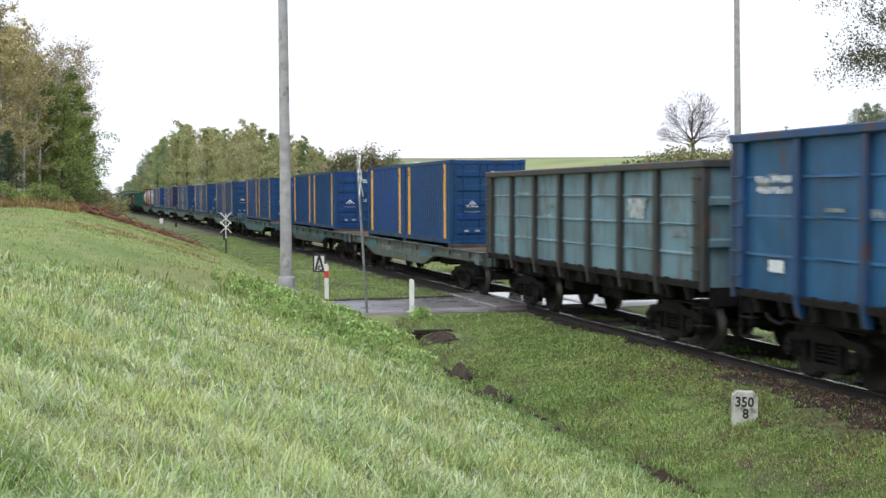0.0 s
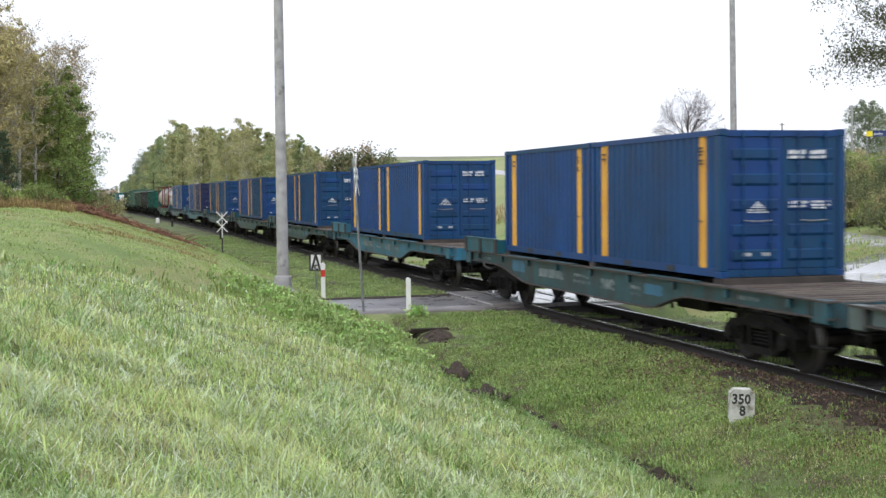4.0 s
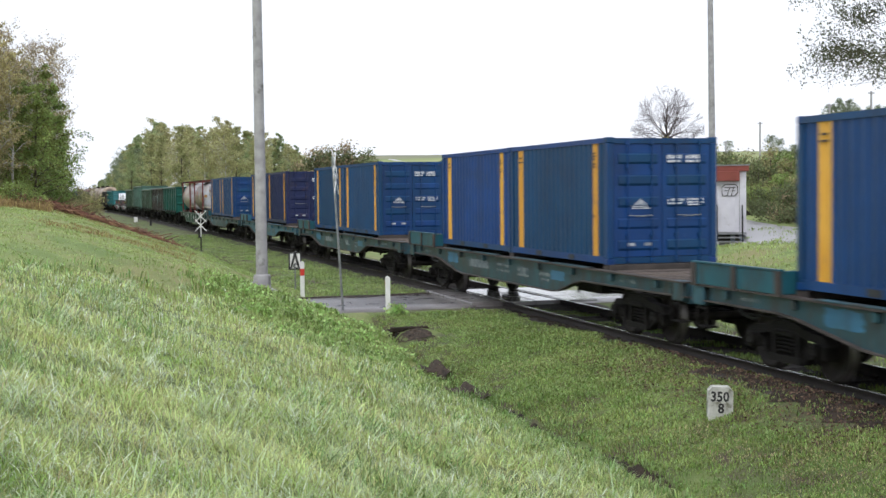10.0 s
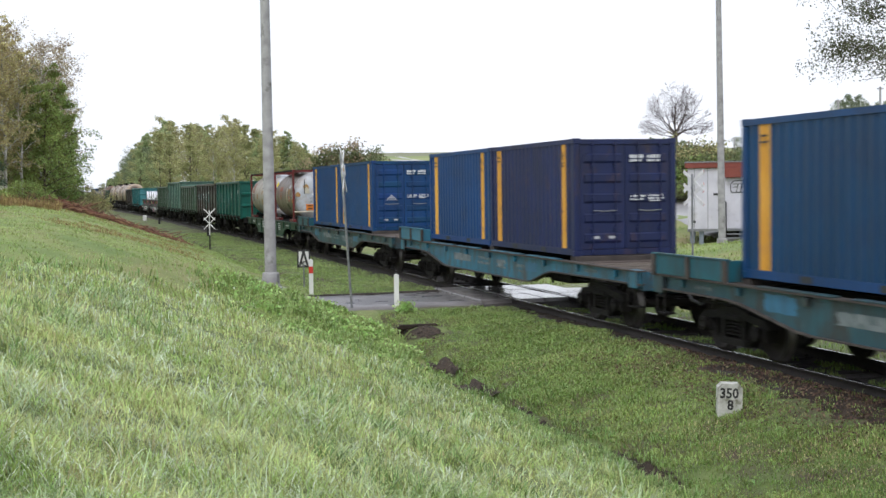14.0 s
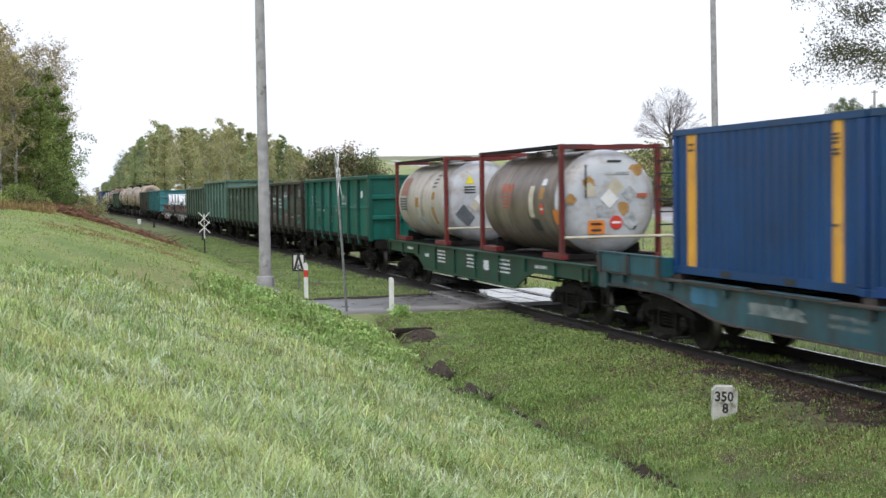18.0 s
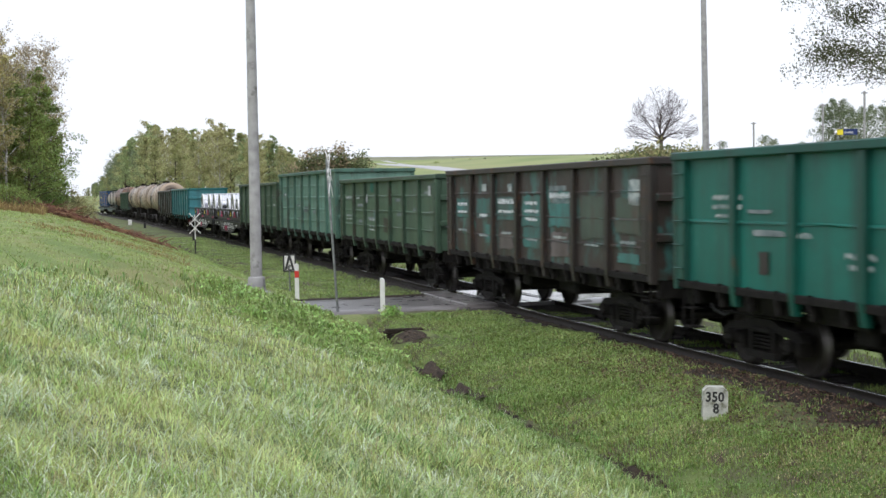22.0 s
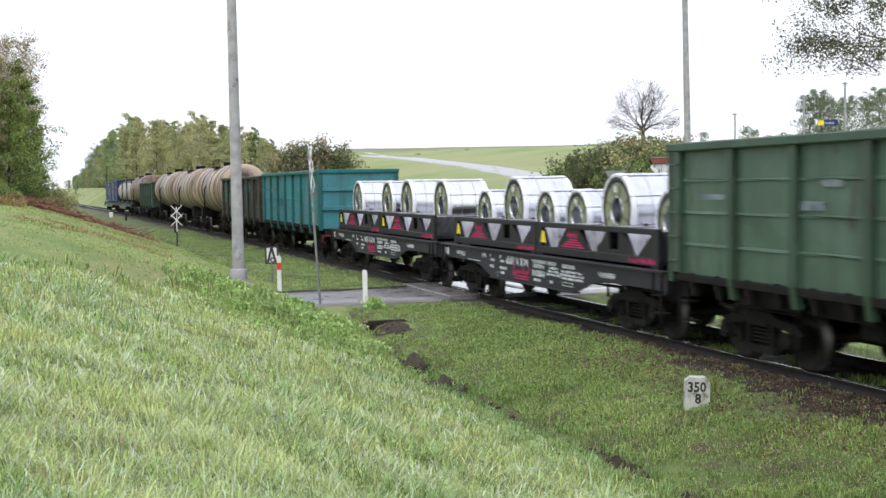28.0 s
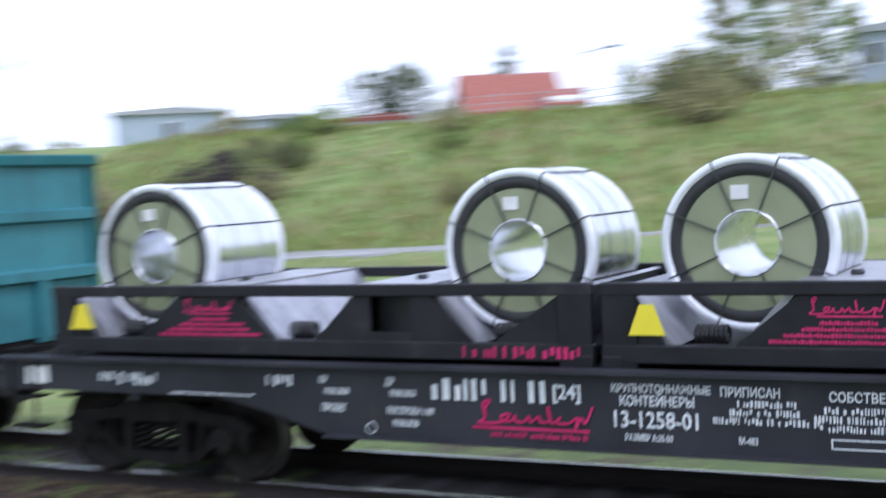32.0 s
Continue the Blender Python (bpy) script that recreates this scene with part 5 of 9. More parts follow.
def coil_cassette(label, marks=True):
    """Twenty-foot open cradle: long beams, trapezoid webs, three V-shaped seats with slanted plates."""
    c = thing("coil_cassette", label, "coil cradle", "coil cradles on the train")
    hl, top = CL / 2, 0.73
    webs = ((0.22, 1.90, 0.68, 1.37, False), (-1.90, -0.22, -1.46, -0.68, True))
    for k in (-1, 1):
        x = k * (CW - 0.05)
        part("bottom_beam", Shape().box(x - 0.05, x + 0.05, -hl, hl, 0.05, 0.205, c=0.01), M_CRADLE, c)
        part("top_beam", Shape().box(x - 0.05, x + 0.05, -hl, hl, top - 0.11, top, c=0.01), M_CRADLE, c)
        for e in (-1, 1):
            y = e * (hl - 0.16)
            part("end_post", Shape().box(x - 0.045, x + 0.045, y - 0.15, y + 0.15, 0.0, top - 0.002, c=0.01), M_CRADLE, c)
            part("corner_casting", Shape().box(x - 0.06, x + 0.06, e * (hl - 0.09) - 0.088, e * (hl - 0.09) + 0.088, -0.005, 0.11, c=0.01), M_CRADLE, c)
            part("gusset", Shape().prism([(e * (hl - 0.3), 0.2), (e * (hl - 0.95), 0.2), (e * (hl - 0.3), top - 0.1)] if e < 0 else [(e * (hl - 0.3), 0.2), (e * (hl - 0.55), 0.2), (e * (hl - 0.3), top - 0.1)], x - 0.015, x + 0.015, 'x'), M_CRADLE, c)
        for b0, b1, t0, t1, window in webs:
            if window:
                part("web_plate", Shape().prism([(b0, 0.2), (-1.26, 0.2), (-1.26, top - 0.1), (t0, top - 0.1)], x - 0.02, x + 0.02, 'x'), M_CRADLE, c)
                part("web_plate", Shape().prism([(-0.84, 0.2), (b1, 0.2), (t1, top - 0.1), (-0.84, top - 0.1)], x - 0.02, x + 0.02, 'x'), M_CRADLE, c)
                part("web_sill", Shape().box(x - 0.02, x + 0.02, -1.26, -0.84, 0.2, 0.29), M_CRADLE, c)
                # Black plate added behind the window for the dark of its opening.
                part("web_back", Shape().box(x * 0.8 - 0.01, x * 0.8 + 0.01, -1.3, -0.8, 0.2, top - 0.1), M_BLACK, c)
            else:
                part("web_plate", Shape().prism([(b0, 0.2), (b1, 0.2), (t1, top - 0.1), (t0, top - 0.1)], x - 0.02, x + 0.02, 'x'), M_CRADLE, c)
    part("cradle_floor", Shape().box(-CW + 0.1, CW - 0.1, -hl + 0.1, hl - 0.1, 0.06, 0.14), M_CRADLE, c)
    w = CW - 0.12
    for a, b in (((1.90, 0.18), (1.42, 0.70)), ((0.22, 0.18), (0.66, 0.70)), ((-0.22, 0.18), (-0.66, 0.70)), ((-1.90, 0.18), (-1.42, 0.70)), ((2.42, 0.18), (2.86, 0.70)), ((-2.42, 0.18), (-2.86, 0.70))):
        d = 0.05 if b[0] > a[0] else -0.05
        part("saddle_plate", Shape().prism([a, b, (b[0] + d, b[1] - 0.02), (a[0] + d * 1.5, a[1] - 0.04)], -w, w, 'x'), M_SADDLE, c, "scuffed pale grey slanted saddle")
    for yc in (-1.04, 1.04):
        part("saddle_top", Shape().box(-w, w, yc - 0.38, yc + 0.38, 0.69, 0.725), M_SADDLE, c, "pale grey deck between the seats")
        part("tie_ring", Shape().lathe([(-0.02, 0.05), (0.0, 0.06), (0.02, 0.05)], (-0.5, yc, 0.745), 'z', 12, cap=False), M_BLACK, c)
    for y in (0.06, -2.15, 2.15):
        s = Shape()
        for j in range(7):
            s.lathe([(-0.018 + j * 0.04, 0.075), (0.0 + j * 0.04, 0.09), (0.018 + j * 0.04, 0.075)], (-0.92, y - 0.12, 0.27), 'y', 10, cap=False)
        tagged(part("strap_roll", s, M_BLACK, c), "black ribbed rubber pad", kind="stuff")
    if marks:
        x = -CW - 0.004
        part("warning_triangle", Shape().prism([(2.78, 0.29), (2.46, 0.29), (2.56, 0.55), (2.68, 0.55)], x, x + 0.004, 'x'), M_YTRI, c, "yellow warning label")
        xs = -CW + 0.026
        part("owner_marking", swash(xs, [(1.06 + a * 0.42, 0.46 + b * 0.14) for a, b in SWASH], 0.009), M_PINK, c, "magenta swash lettering")
        s = Shape().box(xs - 0.003, xs + 0.003, 0.74, 1.24, 0.445, 0.46)
        rnd = random.Random(3)
        for z, a, b in ((0.40, 0.80, 1.22), (0.35, 0.60, 1.36), (0.30, 0.55, 1.50), (0.25, 0.42, 1.62)):
            y = b
            while y > a:
                d = rnd.uniform(0.008, 0.026)
                s.box(xs - 0.003, xs + 0.003, y - d, y, z - 0.016, z + rnd.choice((0.008, 0.016)))
                y -= d + 0.008
        tagged(part("owner_line", s, M_PINK, c, "small magenta lines"), kind="stuff")
        bars(c, M_PINK, [(-2.35, 0.128, 1.12, 0.10, 16)], -CW - 0.001, 0.005)
    return c


def coil(radius, width, m_wrap, lab):
    """Steel coil lying across the wagon, bore along x, with edge rings and straps."""
    c = thing("steel_coil", lab, "steel coil", "steel coils on the train")
    hw, bore = width / 2, 0.27
    part("wrapping", Shape().lathe([(-hw + 0.05, radius), (hw - 0.05, radius)], (0, 0, 0), 'x', 56, cap=False), m_wrap, c, "bright galvanised outer wrap", True)
    part("bore", Shape().lathe([(-hw, bore), (hw, bore)], (0, 0, 0), 'x', 32, cap=False), m_wrap, c, smooth=True)
    for e in (-1, 1):
        part("end_face", Shape().lathe([(e * hw, bore), (e * (hw - 0.004), radius * 0.83)], (0, 0, 0), 'x', 56, cap=False), M_COILEND, c, "olive-grey paper end", True)
        part("dark_ring", Shape().lathe([(e * (hw - 0.005), radius * 0.76), (e * (hw + 0.006), radius * 0.77), (e * (hw + 0.006), radius * 0.91), (e * (hw - 0.005), radius * 0.92)], (0, 0, 0), 'x', 56, cap=False), M_BLACK, c, smooth=True)
        part("edge_ring", Shape().lathe([(e * (hw - 0.006), radius * 0.90), (e * (hw + 0.012), radius * 0.905), (e * (hw + 0.012), radius * 0.99), (e * (hw - 0.01), radius * 1.008), (e * (hw - 0.10), radius * 1.008), (e * (hw - 0.105), radius)], (0, 0, 0), 'x', 56, cap=False), M_COILEDGE, c, "folded metal edge protector", True)
        part("bore_ring", Shape().lathe([(e * (hw - 0.01), bore * 0.99), (e * (hw + 0.012), bore), (e * (hw + 0.012), bore * 1.06), (e * (hw - 0.01), bore * 1.08)], (0, 0, 0), 'x', 32, cap=False), m_wrap, c, smooth=True)
        for i in range(8):
            a = radians(22 + 45 * i)
            y, z = math.cos(a), math.sin(a)
            part("strap", Shape().rod((e * (hw + 0.012), y * bore, z * bore), (e * (hw + 0.016), y * radius, z * radius), 0.009, 4), M_STRAP, c)
    for i in range(8):
        a = radians(22 + 45 * i)
        y, z = math.cos(a) * (radius + 0.008), math.sin(a) * (radius + 0.008)
        part("strap", Shape().rod((-hw - 0.01, y, z), (hw + 0.01, y, z), 0.008, 4), M_STRAP, c)
    for x in (-hw * 0.33, hw * 0.33):
        part("strap", Shape().lathe([(x - 0.008, radius + 0.001), (x - 0.007, radius + 0.003), (x + 0.007, radius + 0.003), (x + 0.008, radius + 0.001)], (0, 0, 0), 'x', 56, cap=False), M_STEEL, c, smooth=True)
    part("paper_label", Shape().box(-hw - 0.012, -hw - 0.008, -0.02, 0.13, radius * 0.5, radius * 0.66), M_WHITE, c, "white paper label")
    return c


def tank_wagon(label, shell_m, length=12.4, radius=1.5, dome_m=None):
    """Long barrel on a light frame, with straps, manhole and ladders."""
    car = thing("tank_wagon", label, "freight wagon", "wagons of the passing train")
    hl, zc = length / 2, 1.28 + radius
    b = hl - 0.35
    prof = [(-b, 0), (-b + 0.03, 0.5 * radius), (-b + 0.14, 0.8 * radius), (-b + 0.32, 0.95 * radius), (-b + 0.55, radius), (b - 0.55, radius), (b - 0.32, 0.95 * radius), (b - 0.14, 0.8 * radius), (b - 0.03, 0.5 * radius), (b, 0)]
    courses = (-b + 0.55, -b + 2.1, -b + 3.0, -b + 5.2, -b + 6.0, -b + 7.4, b - 3.0, b - 1.9, b - 0.55)
    for i, (y0, y1) in enumerate(zip(courses, courses[1:])):
        part("tank_shell", Shape().lathe([(y0, radius), (y1, radius)], (0, 0, zc), 'y', 40, cap=False), (shell_m, P_OIL2, P_OILP, shell_m, P_OILG, shell_m, P_OIL2, P_OILP)[i] if shell_m is P_OIL else shell_m, car, "stained course of the barrel", True)
    for p in (prof[:5], prof[5:]):
        part("tank_head", Shape().lathe(p, (0, 0, zc), 'y', 40, cap=False), dome_m or shell_m, car, smooth=True)
    for i in range(4):
        y = -b + 0.9 + i * (2 * b - 1.8) / 3
        part("tank_band", Shape().lathe([(y - 0.06, radius), (y - 0.05, radius + 0.015), (y + 0.05, radius + 0.015), (y + 0.06, radius)], (0, 0, zc), 'y', 40, cap=False), M_UNDER, car, smooth=True)
    part("frame", Shape().box(-0.25, 0.25, -hl, hl, 0.95, 1.25).box(-1.3, 1.3, -hl, -hl + 0.3, 0.95, 1.25).box(-1.3, 1.3, hl - 0.3, hl, 0.95, 1.25).box(-1.2, 1.2, -hl + 1.6, -hl + 2.4, 1.0, 1.6).box(-1.2, 1.2, hl - 2.4, hl - 1.6, 1.0, 1.6), M_UNDER, car)
    part("manhole", Shape().cyl((0, 0, 0), 0.35, zc + radius - 0.08, zc + radius + 0.2, 'z', 18), M_UNDER, car)
    part("relief_valve", Shape().cyl((0, 0.9, 0), 0.12, zc + radius - 0.08, zc + radius + 0.22, 'z', 12), M_UNDER, car)
    s = Shape()
    for k in (-1, 1):
        for y in (-1.2, 1.2):
            s.rod((k * 0.8, y, zc + radius - 0.3), (k * 0.8, y, zc + radius + 0.35), 0.02)
        s.rod((k * 0.8, -1.2, zc + radius + 0.35), (k * 0.8, 1.2, zc + radius + 0.35), 0.02)
        s.box(k * 0.75 - 0.25, k * 0.75 + 0.25, -1.3, 1.3, zc + radius - 0.14, zc + radius - 0.1)
    part("platform_rail", s, M_UNDER, car)
    s = Shape()
    for y in (-0.2, 0.2):
        s.rod((-radius - 0.1, y, 0.8), (-radius - 0.1, y, zc), 0.02)
        s.rod((-radius - 0.1, y, zc), (-0.8, y, zc + radius - 0.1), 0.02)
    for i in range(9):
        z = 0.9 + i * 0.22
        s.rod((-radius - 0.1, -0.2, z), (-radius - 0.1, 0.2, z), 0.014)
    part("ladder", s, M_UNDER, car)
    bogies(car, hl - 2.1)
    couplers(car, hl + 0.02)
    brake_gear(car)
    return car


M_ORANGE = material("orange_plate", (0.65, 0.18, 0.01), (0.75, 0.24, 0.02), rough=0.4, bump=0, stain=(0.12, 0.08, 0.05), stain_at=0.62)
M_OCHRE = material("ochre_stain", (0.30, 0.15, 0.04), (0.46, 0.28, 0.10), scale=5, rough=0.7, bump=0)
M_CREAM = material("cream_paint", (0.44, 0.40, 0.30), (0.60, 0.56, 0.45), scale=4, rough=0.6, bump=0.01)
M_GREYLAB = material("worn_grey_label", (0.22, 0.24, 0.26), (0.55, 0.57, 0.58), scale=7, rough=0.6, bump=0)
M_TERRA = material("faded_terracotta", (0.22, 0.10, 0.07), (0.32, 0.16, 0.115), scale=6, rough=0.6, bump=0)
M_GREYD = material("dark_grey_paint", (0.06, 0.07, 0.085), (0.12, 0.13, 0.15), scale=4, rough=0.6, bump=0)
M_RUSTRED = material("faded_red_label", (0.35, 0.08, 0.04), (0.45, 0.13, 0.08), scale=8, rough=0.6, bump=0)
M_PINK = material("magenta_lettering", (0.46, 0.01, 0.10), (0.60, 0.02, 0.15), rough=0.5, bump=0)
M_YTRI = material("yellow_label", (0.75, 0.62, 0.02), (0.85, 0.72, 0.03), rough=0.4, bump=0)
M_STRAP = material("steel_strap", (0.06, 0.06, 0.065), (0.12, 0.12, 0.12), rough=0.4, bump=0, metal=0.8)
M_CRADLE = material("black_cradle_paint", (0.008, 0.008, 0.010), (0.021, 0.020, 0.023), scale=2, rough=0.5, bump=0.02, stain=(0.05, 0.045, 0.042), stain_at=0.68, spec=0.3)
M_SADDLE = material("scuffed_saddle_steel", (0.30, 0.30, 0.33), (0.50, 0.50, 0.54), scale=3, rough=0.35, bump=0.02, metal=0.6, stain=(0.12, 0.11, 0.12), stain_at=0.63, stretch=(4, 1, 1))
M_COILEND = material("olive_paper", (0.20, 0.225, 0.125), (0.31, 0.335, 0.20), scale=1.5, rough=0.32, bump=0.02, fine=9)
M_COIL = material("galvanised_wrap", (0.70, 0.71, 0.74), (0.86, 0.87, 0.90), scale=0.9, rough=0.24, bump=0.012, metal=1.0, fine=5, stretch=(1, 1, 2))
M_COILEDGE = material("white_edge_protector", (0.74, 0.75, 0.78), (0.88, 0.89, 0.92), scale=5, rough=0.35, bump=0.02, metal=0.3)
P_BLUE = paint("steel_blue_paint", (0.035, 0.16, 0.34), 0.66)
P_BLUE_D = paint("steel_blue_frame", (0.02, 0.09, 0.24), 0.60)
P_PALE = paint("pale_blue_paint", (0.22, 0.37, 0.43), 0.60, to=(0.12, 0.10, 0.09), soft=0.1)
P_PALE_D = paint("grey_brown_frame", (0.06, 0.065, 0.065), 0.6)
P_TEAL = paint("teal_green_paint", (0.016, 0.19, 0.145), 0.68, to=(0.03, 0.07, 0.055))
P_TEAL_D = paint("teal_frame", (0.010, 0.12, 0.09), 0.66)
P_BROWN = paint("brown_black_paint", (0.075, 0.058, 0.05), 0.56, to=(0.06, 0.15, 0.135), soft=0.05)
P_BROWN_D = paint("brown_frame", (0.05, 0.042, 0.038), 0.62)
P_GREEN = paint("dull_green_paint", (0.108, 0.188, 0.125), 0.64, to=(0.06, 0.055, 0.045))
P_GREEN_D = paint("dull_green_frame", (0.065, 0.125, 0.08), 0.62, to=(0.05, 0.045, 0.035))
P_MINT = paint("faded_mint_paint", (0.20, 0.37, 0.30), 0.62, to=(0.11, 0.13, 0.105))
P_MINT_D = paint("dark_mint_frame", (0.11, 0.23, 0.18), 0.6, to=(0.07, 0.08, 0.065))
P_AQUA = paint("turquoise_paint", (0.085, 0.32, 0.36), 0.66, to=(0.03, 0.17, 0.19))
P_AQUA_D = paint("turquoise_frame", (0.02, 0.19, 0.20), 0.66)
P_OLDTEAL = paint("old_turquoise_paint", (0.09, 0.22, 0.20), 0.54, to=(0.065, 0.05, 0.043), soft=0.08)
P_TURQ = paint("worn_turquoise_patch", (0.075, 0.27, 0.25), 0.52, to=(0.07, 0.10, 0.09), soft=0.1)
P_MURK = paint("murky_green_patch", (0.09, 0.13, 0.10), 0.55, to=(0.07, 0.05, 0.04), soft=0.1)
P_DULLPINK = paint("dull_primer_patch", (0.20, 0.17, 0.17), 0.55, to=(0.08, 0.06, 0.055), soft=0.12)
P_DARK = paint("sooty_olive_paint", (0.06, 0.065, 0.055), 0.55, to=(0.02, 0.10, 0.095), soft=0.04)
P_CONT = paint("container_blue", (0.008, 0.070, 0.225), 0.70, to=(0.02, 0.05, 0.10), vary=0.22, streak=0.22)
P_CAR = paint("faded_blue_grey_sill", (0.045, 0.135, 0.17), 0.52, to=(0.045, 0.05, 0.05), soft=0.1, vary=0.15)
P_CARA = paint("pale_grey_teal_sill", (0.17, 0.225, 0.22), 0.54, to=(0.07, 0.07, 0.065), soft=0.1)
P_CONTD = paint("navy_container_paint", (0.018, 0.030, 0.115), 0.62, to=(0.05, 0.035, 0.06), streak=0.3)
P_CARB = paint("worn_sky_blue_sill", (0.05, 0.24, 0.36), 0.56, to=(0.07, 0.075, 0.075), soft=0.1)
M_SMEAR = material("rubbed_out_lettering", (0.05, 0.085, 0.095), (0.26, 0.29, 0.29), scale=3.5, rough=0.7, bump=0)
P_SKY = paint("repainted_light_blue", (0.07, 0.24, 0.40), 0.62, to=(0.04, 0.11, 0.15), soft=0.12)
P_GRIME = material("rust_brown_grime", (0.03, 0.025, 0.022), (0.085, 0.07, 0.06), scale=3, rough=0.8, bump=0.1)
P_FENCE = paint("teal_end_fence", (0.025, 0.15, 0.20), 0.58, to=(0.04, 0.05, 0.05), soft=0.1)
P_FENCEB = paint("light_blue_end_fence", (0.07, 0.27, 0.40), 0.62, to=(0.05, 0.12, 0.16), soft=0.1)
P_CARG = paint("green_sill", (0.012, 0.088, 0.058), 0.56, to=(0.025, 0.03, 0.026))
P_BLACKCAR = material("black_wagon_paint", (0.018, 0.018, 0.023), (0.038, 0.038, 0.047), scale=1.2, rough=0.55, bump=0.02, stain=(0.055, 0.048, 0.045), stain_at=0.66, stain_scale=1.6, spec=0.3)
P_FRAME = paint("red_container_frame", (0.22, 0.032, 0.03), 0.6, to=(0.07, 0.035, 0.03))
P_TSHELL = material("grey_brown_cladding", (0.125, 0.095, 0.075), (0.31, 0.255, 0.205), scale=0.9, rough=0.4, bump=0.015, stain=(0.06, 0.042, 0.032), stain_at=0.56, stain_soft=0.14, stretch=(1, 0.9, 0.4), metal=0.2)
P_TSHELL2 = material("cream_cladding", (0.34, 0.31, 0.26), (0.52, 0.49, 0.43), scale=1.0, rough=0.45, bump=0.02, stain=(0.16, 0.11, 0.075), stain_at=0.60, stain_soft=0.14, stretch=(1, 0.9, 0.4))
P_TEND = material("blue_grey_tank_end", (0.40, 0.43, 0.47), (0.58, 0.60, 0.63), scale=1.2, rough=0.4, bump=0.02, stain=(0.28, 0.20, 0.13), stain_at=0.62, stain_soft=0.14)
P_OIL = material("cream_oil_barrel", (0.26, 0.19, 0.13), (0.55, 0.44, 0.33), scale=0.8, rough=0.5, bump=0.02, stain=(0.035, 0.022, 0.016), stain_at=0.55, stain_soft=0.08, stain_scale=0.9, stretch=(0.25, 1.7, 0.2))
P_OILP = material("pale_oil_barrel", (0.36, 0.29, 0.21), (0.60, 0.50, 0.38), scale=0.8, rough=0.5, bump=0.02, stain=(0.20, 0.10, 0.06), stain_at=0.6, stain_soft=0.1, stretch=(0.25, 1.2, 0.2))
P_OILG = material("grey_oil_barrel", (0.18, 0.16, 0.15), (0.36, 0.33, 0.31), scale=0.8, rough=0.5, bump=0.02, stain=(0.05, 0.035, 0.03), stain_at=0.58, stain_soft=0.1, stretch=(0.25, 1.2, 0.2))
P_OIL2 = material("brown_oil_barrel", (0.14, 0.07, 0.045), (0.24, 0.14, 0.09), scale=0.8, rough=0.5, bump=0.02, stain=(0.04, 0.03, 0.025), stain_at=0.55, stain_soft=0.1, stretch=(1, 1.2, 0.4))

W, F = M_MARK, M_FADED


